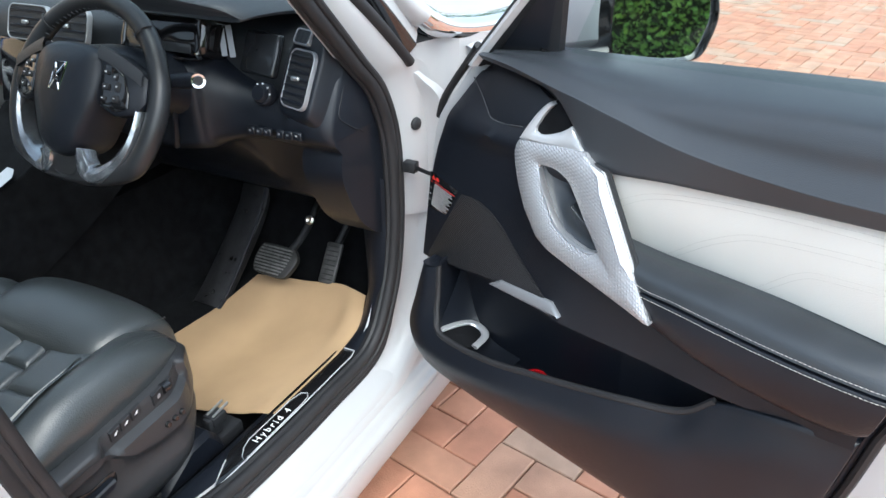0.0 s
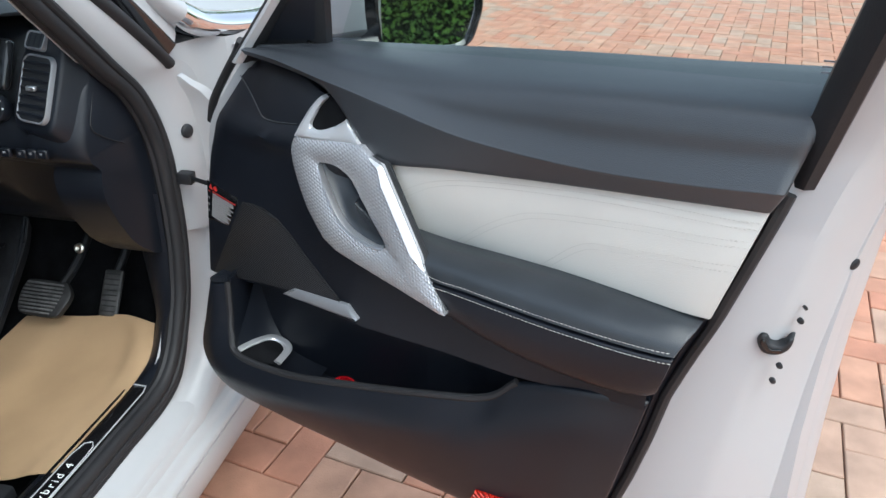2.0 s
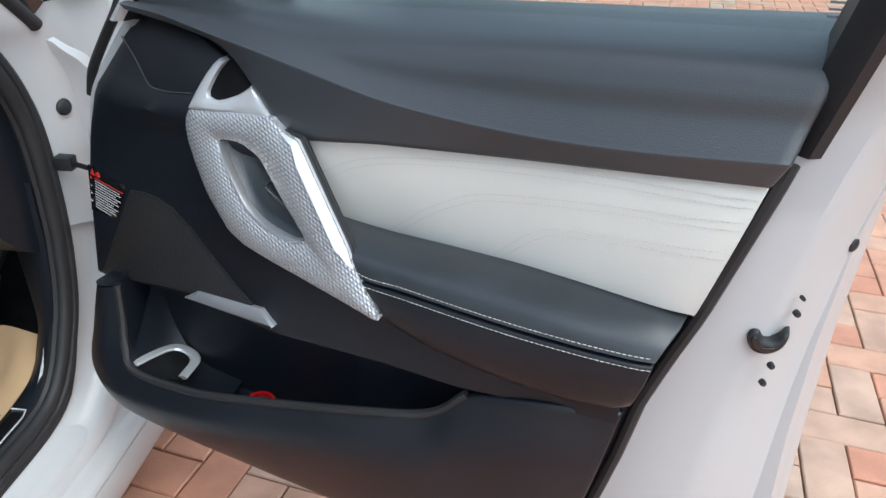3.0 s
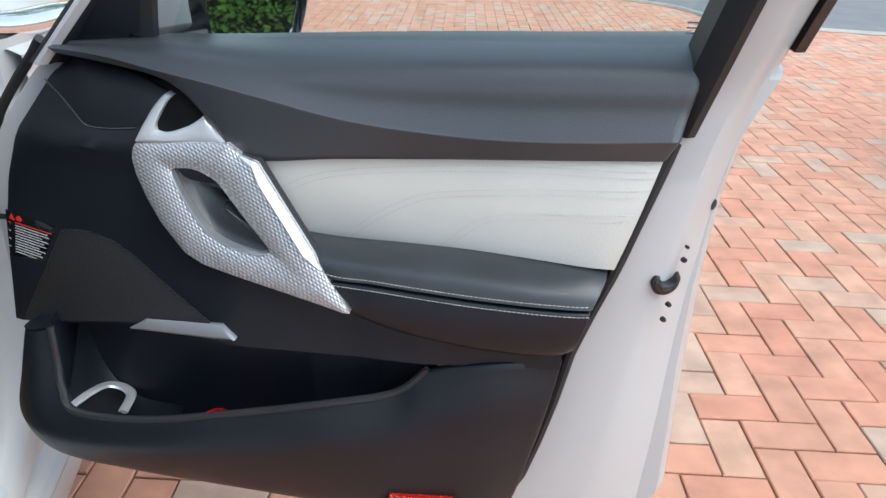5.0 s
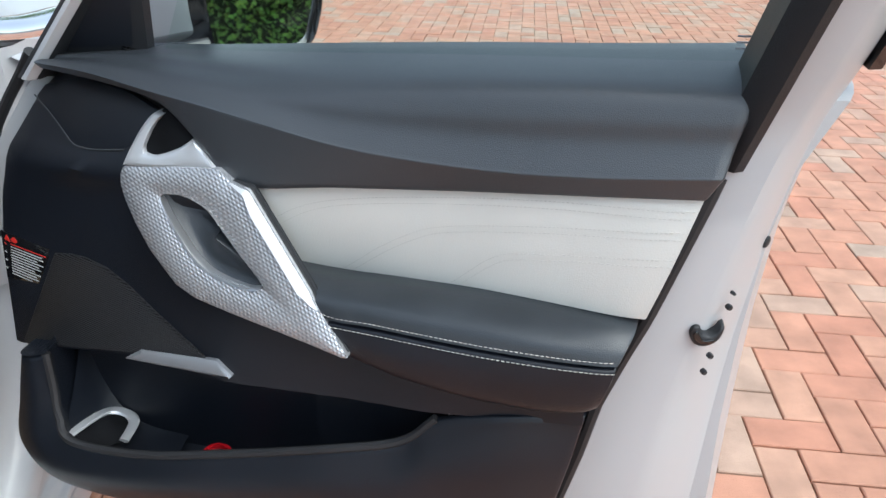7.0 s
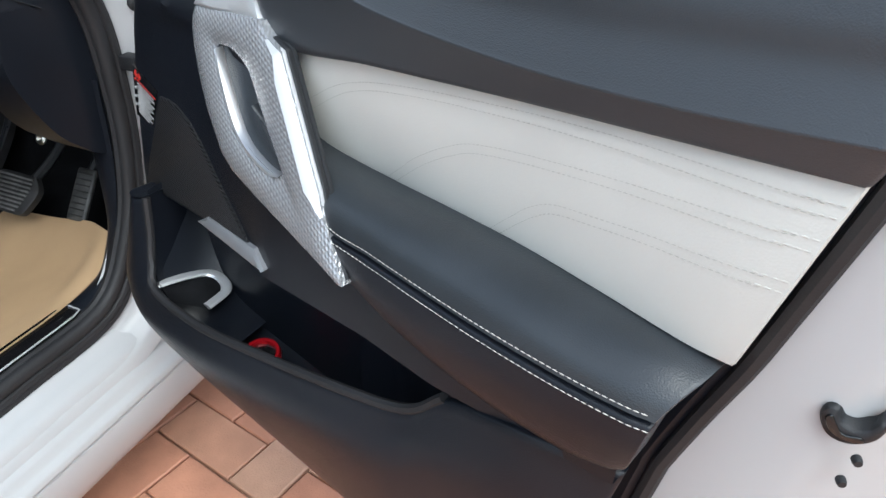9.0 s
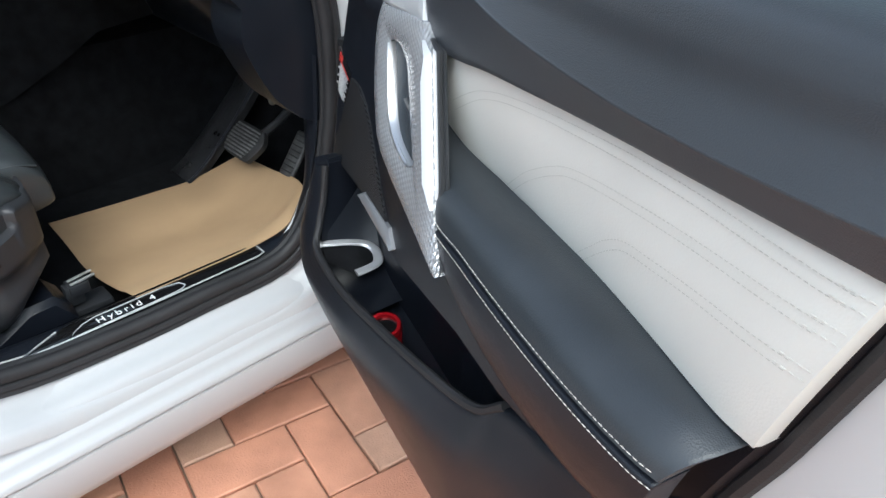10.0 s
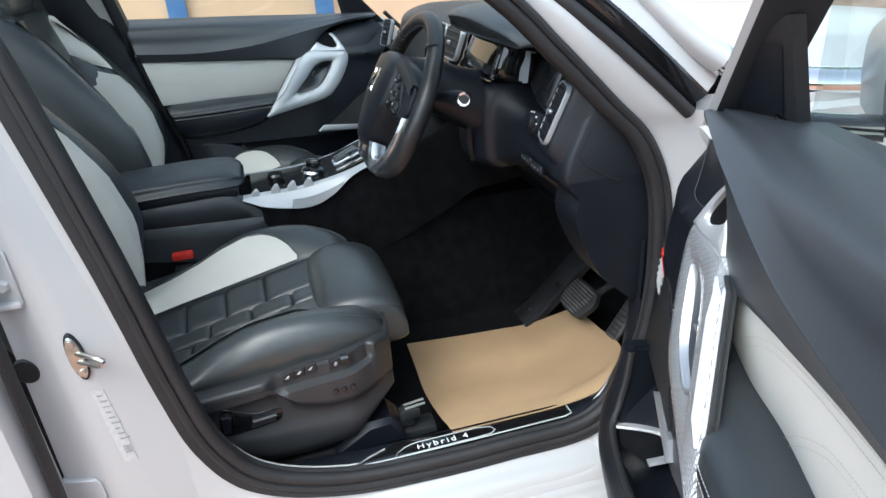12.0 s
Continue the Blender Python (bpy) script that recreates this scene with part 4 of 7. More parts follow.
    b4 = [(0.625, 0.185, 0.700), (0.67, 0.189, 0.688), (0.72, 0.191, 0.681), (0.77, 0.191, 0.677), (0.835, 0.189, 0.675), (0.875, 0.183, 0.678), (0.890, 0.176, 0.683)]
    part("armrest_front", skin(P, [b1, b2, b3, b4], 44, 16, 0, 0.03, 0.002), PLASTIC, d, "black front of the armrest", sharp=60)
    s1 = [(u, w + 0.0008, z + 0.006) for u, w, z in crv(a4, 60)[9:]]
    s2 = [(u, w + 0.0008, z - 0.004) for u, w, z in crv(b1, 60)]
    part("stitching", both(stitches(P, s1, 0.0042, 0.0014, 0.0005), stitches(P, s2, 0.0042, 0.0014, 0.0005)), THREAD, arm)["kind"] = "stuff"

    # dark front panel, from the hinge side to under the armrest
    fe = lambda z: float(np.interp(z, [0.585, 0.688, 0.75, 0.818, 0.885, 0.957, 1.0], [0.060, 0.066, 0.072, 0.086, 0.112, 0.158, 0.205]))
    hi = lambda k: float(np.interp(k, [0, 0.38, 0.45, 0.50, 0.56, 0.61, 0.66, 0.75, 1.0], [0.985, 0.945, 0.885, 0.835, 0.775, 0.735, 0.705, 0.69, 0.685]))
    rows_ = []
    m_, n_ = 26, 50
    for j in range(m_):
        r = []
        for i in range(n_):
            k = i / (n_ - 1)
            zl = np.interp(k, [0, 0.12, 0.27, 0.46, 0.66, 0.76, 1.0], [0.588, 0.604, 0.628, 0.629, 0.634, 0.639, 0.655])
            z = zl + (hi(k) - zl) * j / (m_ - 1)
            u0 = fe(z)
            u = u0 + (0.885 - u0) * k
            w = base_w(u, z)
            w += ridge(u, z) + (0.010 if u > 0.6 else 0) * min(1, (u - 0.6) * 10)
            if k == 0:
                w -= 0.004
            w -= 0.034 * math.exp(-((u - 0.435) / 0.062) ** 2 - ((z - 0.826) / 0.048) ** 2)
            r.append((u, w, z))
        rows_.append(r)
    rows_ = [[(q[0], q[1] - 0.03, q[2]) for q in rows_[0]]] + rows_
    rows_ = [[(r[0][0] - 0.002, r[0][1] - 0.05, r[0][2])] + r for r in rows_]
    part("front_panel", sheet([[P(*q) for q in r] for r in rows_]), PLASTIC, d, "smooth black plastic door panel", sharp=50)
    # tweeter cover with its fine outline
    tw = [(0.168, 0.966), (0.156, 0.952), (0.184, 0.934), (0.216, 0.911), (0.232, 0.906), (0.26, 0.906), (0.303, 0.912), (0.33, 0.93), (0.35, 0.955), (0.30, 0.972), (0.225, 0.982)]
    part("tweeter_cover", plate(P, tw, lambda u, z: base_w(u, z) + ridge(u, z) + 0.002, 0.01, 0.001, 0.002), PLASTIC, d, "black tweeter cover")
    # pull handle
    ho = [(0.303, 0.886), (0.308, 0.896), (0.385, 0.905), (0.441, 0.910), (0.457, 0.898), (0.469, 0.895), (0.481, 0.892), (0.562, 0.789), (0.567, 0.779), (0.610, 0.725), (0.612, 0.7215), (0.604, 0.721), (0.574, 0.726), (0.521, 0.734), (0.452, 0.744), (0.406, 0.752), (0.380, 0.763), (0.344, 0.798), (0.323, 0.828), (0.308, 0.856), (0.302, 0.874)]
    hin = [(0.361, 0.868), (0.377, 0.872), (0.394, 0.872), (0.412, 0.867), (0.426, 0.860), (0.445, 0.841), (0.466, 0.819), (0.486, 0.800), (0.500, 0.785), (0.496, 0.781), (0.480, 0.780), (0.445, 0.785), (0.421, 0.794), (0.403, 0.808), (0.386, 0.828), (0.369, 0.852)]
    hin = [tuple(q) for q in loop(hin, 72)]
    grip = part("pull_handle", ring(P, ho, hin, lambda u, z: grip_w(u, z) + 0.004, 0.018, 0.003, 180, 0.003), DIMPLE, d, "dimpled silver pull handle", sharp=30)
    edge = poly([(0.457, 0.898), (0.468, 0.895), (0.481, 0.892), (0.562, 0.789), (0.567, 0.779), (0.610, 0.725), (0.567, 0.779), (0.562, 0.789), (0.481, 0.892), (0.468, 0.895)], 118)[:60]
    # a smooth bright bevel down the outer side, ending in a step, then the dark channel beside it
    wide = [0.011 * float(np.interp(i, [0, 5, 12, 37, 44], [0.04, 0.5, 1.0, 1.0, 0.06])) for i in range(len(edge))]
    part("bright_edge", sheet([[P(q[0] - 0.79 * k * b, grip_w(*q) + dw + lift * b / 0.011, q[1] - 0.61 * k * b) for q, b in zip(edge[:45], wide)] for k, dw, lift in ((1.15, 0.0030, 0.0030), (1.0, 0.0042, 0.0055), (0.93, 0.0042, 0.0057), (0.12, 0.0008, 0.0022), (0.0, -0.0005, 0.0), (-0.04, -0.003, 0.0), (0.0, -0.005, 0.0))]), BRIGHT, grip, "bright satin bevel")
    part("edge_channel", sheet([[P(q[0] + 0.79 * k, grip_w(*q) + dw, q[1] + 0.61 * k) for q in edge] for k, dw in ((0.0008, -0.004), (0.0022, -0.0055), (0.0022, -0.009), (0.0010, -0.010), (0.0010, -0.011), (0.0026, -0.012), (0.0026, -0.015), (-0.006, -0.017))]), DARK, grip, "dark grooved channel")
    bowl = [np.array(q) for q in poly(hin, 48)]
    bc = sum(bowl) / 48
    rows_ = []
    for s, dp in ((1.03, -0.003), (0.97, -0.006), (0.90, -0.0115), (0.76, -0.0145), (0.52, -0.0165), (0.26, -0.0175), (0.04, -0.0178)):
        rows_.append([P(*(bc[0] + 0.006 * (1 - s) + (q[0] - bc[0]) * s, grip_w(*q) + dp, bc[1] + 0.008 * (1 - s) + (q[1] - bc[1]) * s)) for q in bowl])
    part("grip_recess", sheet(rows_, True), LEATHER, grip, "black padded recess behind the handle", sharp=60)
    low_e = crv([(0.361, 0.866), (0.369, 0.851), (0.386, 0.827), (0.403, 0.807), (0.421, 0.793), (0.445, 0.784), (0.480, 0.779), (0.498, 0.782)], 40)
    part("inner_rim", sheet([[P(u + 0.7 * o * (1 - 0.6 * abs(2 * i / 39 - 1) ** 3), grip_w(u, z) + dw, z + o * (1 - 0.6 * abs(2 * i / 39 - 1) ** 3)) for i, (u, z) in enumerate(low_e)] for o, dw in ((-0.0035, 0.0035), (-0.002, 0.0050), (0.000, 0.0040), (0.0015, -0.002), (0.002, -0.008))]), SATIN, grip, "bright inner edge")
    # release lever in its cup
    lo = [(0.358, 0.957), (0.346, 0.958), (0.331, 0.942), (0.317, 0.918), (0.307, 0.897), (0.352, 0.900), (0.398, 0.905), (0.434, 0.9085), (0.418, 0.923), (0.402, 0.937)]
    li = [(0.357, 0.956), (0.347, 0.945), (0.340, 0.931), (0.336, 0.920), (0.338, 0.9135), (0.349, 0.912), (0.362, 0.915), (0.382, 0.923), (0.393, 0.930), (0.401, 0.936)]
    lof = [*crv(lo[:5], 16), *crv(lo[4:8], 16)[1:], *crv(lo[7:], 9)[1:]]
    lif = [*crv(li[:5], 16), *crv(li[4:8], 16)[1:], *crv(li[7:], 9)[1:]]
    lw_ = lambda u, z: 0.136 + 0.10 * (u - 0.302) - 0.45 * max(0, z - 0.89)
    part("release_lever", sheet([[P(q[0], lw_(*q) + dw, q[1]) for q in [a + (b - a) * t for a, b in zip(lof, lif)]] for t, dw in ((0.0, -0.018), (0.0, -0.004), (0.06, -0.001), (0.3, 0.001), (0.7, 0.0005), (0.94, -0.001), (1.0, -0.004), (1.0, -0.018))]), SILVER, d, "satin silver door release lever", sharp=35)
    rc = [(0.356, 0.962), (0.342, 0.944), (0.331, 0.918), (0.334, 0.906), (0.36, 0.905), (0.392, 0.910), (0.408, 0.930), (0.404, 0.948), (0.385, 0.960)]
    part("lever_cup", plate(P, loop(rc, 30), lambda u, z: base_w(u, z) + 0.0035 + 0.012 * max(0, (0.37 - u)) * 2, 0.008, 0.001, 0.002), CARPET, d, "black cup behind the lever")
    # speaker grille and its silver strip
    sp = [(0.170, 0.752), (0.200, 0.757), (0.223, 0.757), (0.257, 0.750), (0.29, 0.733), (0.325, 0.708), (0.365, 0.682), (0.408, 0.655), (0.35, 0.643), (0.29, 0.633), (0.22, 0.620), (0.159, 0.607), (0.080, 0.593), (0.12, 0.665)]
    part("speaker_grille", plate(P, sp, lambda u, z: base_w(u, z) + 0.0035, 0.01, 0.0015, 0.002), MESH, d, "fine-ribbed black speaker grille")
    st = [(0.274, 0.622), (0.301, 0.643), (0.423, 0.660), (0.444, 0.643), (0.440, 0.639), (0.35, 0.630)]
    part("silver_strip", plate(P, st, lambda u, z: base_w(u, z) + 0.008, 0.014, 0.003, 0.004), DIMSILVER, d, "satin silver strip under the speaker")
    # lower panel with the bin's lip
    U = [(0.152, 0.168, 0.612), (0.158, 0.178, 0.555), (0.165, 0.190, 0.515), (0.190, 0.204, 0.490), (0.30, 0.210, 0.496), (0.42, 0.210, 0.523), (0.586, 0.206, 0.566), (0.670, 0.197, 0.589), (0.712, 0.190, 0.628), (0.80, 0.192, 0.655), (0.888, 0.178, 0.660)]
    Vv = [(0.128, 0.172, 0.607), (0.126, 0.188, 0.545), (0.124, 0.204, 0.488), (0.170, 0.218, 0.450), (0.29, 0.225, 0.452), (0.41, 0.227, 0.470), (0.56, 0.226, 0.498), (0.65, 0.222, 0.512), (0.72, 0.217, 0.545), (0.80, 0.212, 0.565), (0.872, 0.192, 0.570)]
    Ww = [(0.108, 0.160, 0.604), (0.096, 0.172, 0.538), (0.088, 0.185, 0.462), (0.14, 0.195, 0.404), (0.27, 0.203, 0.394), (0.40, 0.208, 0.394), (0.54, 0.210, 0.392), (0.64, 0.210, 0.390), (0.72, 0.206, 0.390), (0.79, 0.200, 0.390), (0.842, 0.180, 0.410)]
    Xx = [(0.106, 0.12, 0.60), (0.092, 0.125, 0.53), (0.086, 0.130, 0.452), (0.142, 0.150, 0.378), (0.27, 0.160, 0.375), (0.40, 0.170, 0.374), (0.54, 0.172, 0.372), (0.64, 0.172, 0.370), (0.72, 0.170, 0.370), (0.79, 0.165, 0.372), (0.836, 0.150, 0.395)]
    part("lower_panel", skin(P, [U, Vv, Ww, Xx], 80, 26, 0, 0.008, 0.002), PLASTIC, d, "black lower door panel with a storage bin", sharp=60)
    ends_ = [crv([c[0] for c in (U, Vv, Ww, Xx)], 12)]
    part("panel_end", sheet([[P(q[0], q[1] - dw, q[2] + 0.004) for q in ends_[0]] for dw in (-0.001, 0.02, 0.05, 0.09)]), PLASTIC, d)
    lip = [(u, w - 0.004, z + 0.002) for u, w, z in crv(U[:9], 60)]
    part("bin_lip", tube([P(*q) for q in lip], 0.006, 8), RUBBER, d, "rolled lip of the bin")
    # inside of the bin
    binr = []
    for wk in (0.0, 0.08, 0.3, 0.7, 0.92, 1.0):
        row = []
        for u in np.linspace(0.10, 0.72, 30):
            f_ = max(0, (u - 0.135) / 0.585)
            zf = 0.400 + 0.05 * f_ + 0.14 * max(0, f_ - 0.8) * 5
            wb = 0.085 + 0.06 * f_
            wfnt = 0.187 + 0.016 * min(1, max(0, (u - 0.18) * 12), max(0, (0.70 - u) * 8))
            zl_ = float(np.interp(u, [0.16, 0.19, 0.30, 0.42, 0.586, 0.67, 0.712], [0.515, 0.49, 0.496, 0.523, 0.566, 0.589, 0.628])) - 0.006
            z = {0.0: 0.66, 1.0: zl_}.get(wk, zf + (0.02 if wk in (0.08, 0.92) else 0))
            row.append(P(u, wb + (wfnt - wb) * wk, z))
        binr.append(row)
    part("bin_liner", sheet(binr), PLASTIC, d, "dark inside of the door bin")
    back_c = [(0.135, 0.05, z) for z in (0.63, 0.56, 0.52, 0.48, 0.39)]
    front_c = [(0.150, 0.158, 0.622), (0.156, 0.172, 0.56), (0.163, 0.180, 0.517), (0.172, 0.186, 0.488), (0.172, 0.186, 0.39)]
    part("bin_end", sheet([[P(*(np.array(a) + (np.array(b) - np.array(a)) * t)) for a, b in zip(back_c, front_c)] for t in (0, 0.4, 0.8, 1)]), PLASTIC, d)
    # bottle holder: a saddle, black face for the well's shade, flat bright band
    saddle = []
    for s in np.linspace(0, 1, 16):
        u_, z_ = 0.148 + 0.165 * s, 0.602 - 0.152 * (1 - (1 - s) ** 5)
        saddle.append([P(u_ + 0.02 * b * (1 - s), 0.088 + 0.02 * s + (0.10 - 0.02 * s) * b, z_ - 0.014 * b - 0.10 * (1 - s) ** 1.5 * b ** 0.8) for b in np.linspace(0, 1, 8)])
    part("bin_saddle", sheet(saddle), PLASTIC, d, "sloping black shelf round the bottle holder")
    cup = crv([(0.170, 0.190, 0.487), (0.174, 0.166, 0.485), (0.178, 0.142, 0.482), (0.184, 0.120, 0.478), (0.196, 0.109, 0.474), (0.213, 0.107, 0.469), (0.225, 0.113, 0.465), (0.229, 0.124, 0.462), (0.232, 0.152, 0.459)], 36)
    part("cup_ring", tube([P(*q) for q in cup], 0.0082, 8, flatten=(1.0, 0.5)), SILVER, d, "satin silver band of the bottle holder")
    # flat black sheet under the band, in place of a shaded hollow
    part("cup_well", ([P(*(q + np.array([0, 0, -0.003]))) for q in cup] + [P(0.20, 0.187, 0.470)], [tuple(range(37))]), CARPET, d, "flat black face for the shade in the bottle holder", flat=True)
    if near:
        part("cover_joint", tube([P(u, base_w(u, z) + ridge(u, z) + 0.0022, z) for u, z in crv([(0.153, 0.953), (0.184, 0.934), (0.212, 0.914), (0.222, 0.908), (0.234, 0.9055), (0.262, 0.906), (0.303, 0.911)], 40)], 0.0009, 5), GREYSATIN, d)
    if near:
        part("bump_stop", rbox(P(0.150, 0.115, 0.338), (0.085, 0.03, 0.022), 0.006), RUBBER, d, "black rubber block under the door")
        rf = [(0.660, 0.408), (0.668, 0.430), (0.760, 0.432), (0.770, 0.410)]
        part("reflector", plate(P, rf, lambda u, z: 0.2225, 0.016, 0.002, 0.003), REFLECTOR, d, "red ribbed reflector")
        # latch and small holes in the shut face
        lw2 = lambda u, z: 0.1335 - 9.0 * max(0, u - 0.995) ** 2
        mouth = loop([(0.990, 0.764), (0.992, 0.774), (0.999, 0.775), (1.004, 0.766), (1.012, 0.763), (1.019, 0.766), (1.023, 0.773), (1.028, 0.772), (1.025, 0.757), (1.013, 0.749), (0.998, 0.751)], 44)
        lt = part("latch", plate(P, mouth, lw2, 0.018, 0.0025, 0.002), DARK, d, "black plastic latch mouth", sharp=60)
        slot = loop([(0.994, 0.765), (0.997, 0.770), (1.001, 0.765), (1.007, 0.758), (1.017, 0.759), (1.019, 0.755), (1.011, 0.753), (1.000, 0.756)], 30)
        part("latch_slot", plate(P, slot, lambda u, z: lw2(u, z) + 0.0012, 0.003, 0.0006, 0.0008), GLOSSBLACK, lt)
        for u, w, z, r in ((1.031, 0.113, 0.812, 0.0022), (1.030, 0.114, 0.794, 0.0036), (1.021, 0.119, 0.729, 0.0036), (1.018, 0.120, 0.706, 0.0036)):
            part("bolt", lathe([(0.0, 0.002), (r * 0.8, 0.002), (r, 0.0), (r, -0.004)], P(u, w, z), P(0.5, 0.86, 0.0), 12), DARK, d)
        part("drain_plug", lathe([(0.0, 0.001), (0.006, 0.001), (0.0075, 0.0), (0.0075, -0.004)], P(1.070, 0.043, 0.846), P(0.8, 0.6, 0.0), 20), DARK, d, "black plug")
        # warning label: bars for its print
        lb = lambda u, z: base_w(u, z) + 0.0012
        lab = part("warning_label", plate(P, [(0.075, 0.766), (0.159, 0.755), (0.156, 0.742), (0.130, 0.698), (0.071, 0.694)], lb, 0.002, 0.0004, 0.001), GLOSSBLACK, d, "black warning label with white print")
        for i in range(12):
            z = 0.7485 - 0.0041 * i
            u0, u1 = 0.090 - 0.0006 * i, 0.152 - 0.0019 * i - (0.0, 0.006, 0.002, 0.012)[i % 4]
            for a, b in ((u0 - 0.011, u0 - 0.0085), (u0, u1)):
                if a < u0 and i % 3:
                    continue
                part("print_bar", plate(P, [(a, z + 0.0009), (b, z - 0.001 - 0.004 * (b - a) / 0.05), (b, z - 0.0022 - 0.004 * (b - a) / 0.05), (a, z - 0.0003)], lambda u, zz: lb(u, zz) + 0.0006, 0.0006, 0.0001, 0.0003), REDPRINT if i == 0 else GREYLABEL, lab)
        part("red_symbol", plate(P, [(0.080, 0.754), (0.090, 0.752), (0.085, 0.762)], lambda u, zz: lb(u, zz) + 0.0006, 0.0006, 0.0001, 0.0003), REDPRINT, lab)
        part("red_symbol", plate(P, loop([(0.092, 0.756), (0.097, 0.7515), (0.103, 0.754), (0.098, 0.760)], 14), lambda u, zz: lb(u, zz) + 0.0006, 0.0006, 0.0001, 0.0003), REDPRINT, lab)
    # window frame, sail panel and glass
    def bar(p, q, sec, mat, name, label=""):
        rows_ = []
        for s in np.linspace(0, 1, 8):
            a = np.array(p) + (np.array(q) - np.array(p)) * s
            rows_.append([P(a[0] + du, a[1] + dw, a[2]) for du, dw in sec])
        part(name, sheet(rows_, True, True), mat, d, label)

    bar((0.974, 0.024, 0.962), (1.056, 0.190, 1.42), [(0.0, 0.09), (0.012, 0.106), (0.024, 0.113), (0.034, 0.106), (0.042, 0.05), (0.0, 0.02)], DARK, "rear_post_trim", "black inner post of the window frame")
    bar((1.132, 0.03, 1.05), (1.205, 0.165, 1.42), [(-0.008, 0.010), (0.006, 0.004), (0.008, -0.03), (-0.008, -0.03)], GLOSSBLACK, "post_strip", "gloss black strip")
    if near:
        bar((0.158, 0.0, 0.975), (0.506, 0.015, 1.36), [(-0.012, 0.076), (-0.002, 0.081), (0.008, 0.074), (0.008, 0.0), (-0.012, 0.0)], PAINT, "front_post", "white front post of the window frame")
        bar((0.158, 0.0, 0.975), (0.506, 0.015, 1.36), [(-0.026, 0.058), (-0.022, 0.070), (-0.015, 0.073), (-0.0125, 0.066), (-0.0125, 0.03), (-0.024, 0.03)], RUBBER, "front_post_gasket")
        bar((0.158, 0.0, 0.975), (0.506, 0.015, 1.36), [(0.0084, 0.0735), (0.0115, 0.070), (0.0115, 0.0), (0.0084, 0.0)], DARK, "front_post_lining", "black lining of the front post")
    bar((0.48, 0.06, 1.36), (1.15, 0.14, 1.43), [(0.0, 0.05), (0.0, -0.06), (0.02, -0.09), (-0.02, -0.09)], PAINT, "top_rail", "white top rail of the window frame")
    def sail_rows(k0, k1, d0, d1, lift):
        rows_ = []
        for dz in np.linspace(d0, d1, 10):
            a = np.array([0.172 + 0.90 * dz, 0.050 + 0.20 * dz, 1.0 + dz])
            b = np.array([0.288 + 0.22 * dz, 0.011 + 0.26 * dz, 1.002 + dz])
            rows_.append([a + (b - a) * k + np.array([0.0, lift + 0.004 * math.sin(math.pi * k), 0]) for k in np.linspace(k0, k1, 8)])
        return rows_

    fr_ = sail_rows(0, 1, -0.03, 0.134, 0.0)
    solid = [[P(q[0], q[1] - 0.016, q[2]) for q in r] for r in fr_]
    face_ = [[P(*q) for q in r] for r in fr_]
    rings = [[*a, *reversed(b)] for a, b in zip(face_, solid)]
    sail = part("sail_panel", sheet(rings, True, True), DARK, d, "black triangular mirror panel")
    part("raised_field", both(sheet([[P(*q) for q in r] for r in sail_rows(0.16, 0.86, 0.012, 0.10, 0.003)]), sheet([[P(*q) for q in r] for r in (sail_rows(0.16, 0.86, 0.012, 0.10, 0.003)[0], sail_rows(0.16, 0.86, 0.012, 0.10, -0.003)[0])])), PLASTIC, sail)
    g = sheet([[P(u + 0.02 * s, -0.022 + 0.085 * u + 0.07 * s, 0.99 + 0.39 * s) for u in np.linspace(0.30 + 0.2 * s, 1.03, 10)] for s in np.linspace(0, 1, 6)])
    pane = part("window_pane", g, GLASS, d, "clear door window glass")
    pane.visible_shadow = False
    if near:
        for k in range(3):
            part("glass_print", plate(P, [(0.985, 1.070 + 0.006 * k), (1.003, 1.0705 + 0.006 * k), (1.003, 1.0725 + 0.006 * k), (0.985, 1.072 + 0.006 * k)], lambda u, z: 0.0795, 0.0006, 0.0001, 0.0002), GREYPRINT, pane)


near_door = thing("front_door", "open white car door with black, cream and silver trim", "car door", pose(0, 0, 0, 0, 0, -16.8), group="front doors")
front_door(near_door, lambda u, w, z: (u, -w, z))
far_door = thing("front_door", "closed far car door with cream insert and silver handle", "car door", pose(-1.76, -0.05, -0.03), group="front doors")
front_door(far_door, lambda u, w, z: (w, -u, z), False)

# ---- door mirror ----
mir = thing("door_mirror", "white and black door mirror reflecting a green hedge", "wing mirror", pose(0, 0, 0, 0, 0, -16.8))
DP = lambda u, w, z: (u, -w, z)
# the glass faces along the door and towards the cabin; e1 runs outwards along the glass
E1, EN, MC = np.array([0.475, -0.88]), np.array([0.88, 0.475]), np.array([0.358, -0.142])


def MP(a, n, z):
    q = MC + E1 * a + EN * n
    return DP(q[0], q[1], z)


rim = loop([(-0.078, 1.02), (-0.072, 0.992), (-0.04, 0.978), (0.03, 0.970), (0.098, 0.970), (0.122, 1.005), (0.130, 1.05), (0.106, 1.105), (0.04, 1.128), (-0.04, 1.125), (-0.074, 1.10), (-0.08, 1.06)], 48)
rc_ = sum(rim) / 48
rows_ = []
for n, s in ((-0.185, 0.05), (-0.18, 0.40), (-0.16, 0.70), (-0.115, 0.90), (-0.05, 0.99), (0.002, 1.0), (0.012, 0.985), (0.014, 0.955), (0.006, 0.91), (-0.004, 0.90)):
    rows_.append([MP(rc_[0] + (q[0] - rc_[0]) * s + 0.32 * min(0, n), n, rc_[1] + (q[1] - rc_[1]) * s) for q in rim])
part("housing", sheet(rows_, True), GLOSSBLACK, mir, "black mirror housing")
rows_ = []
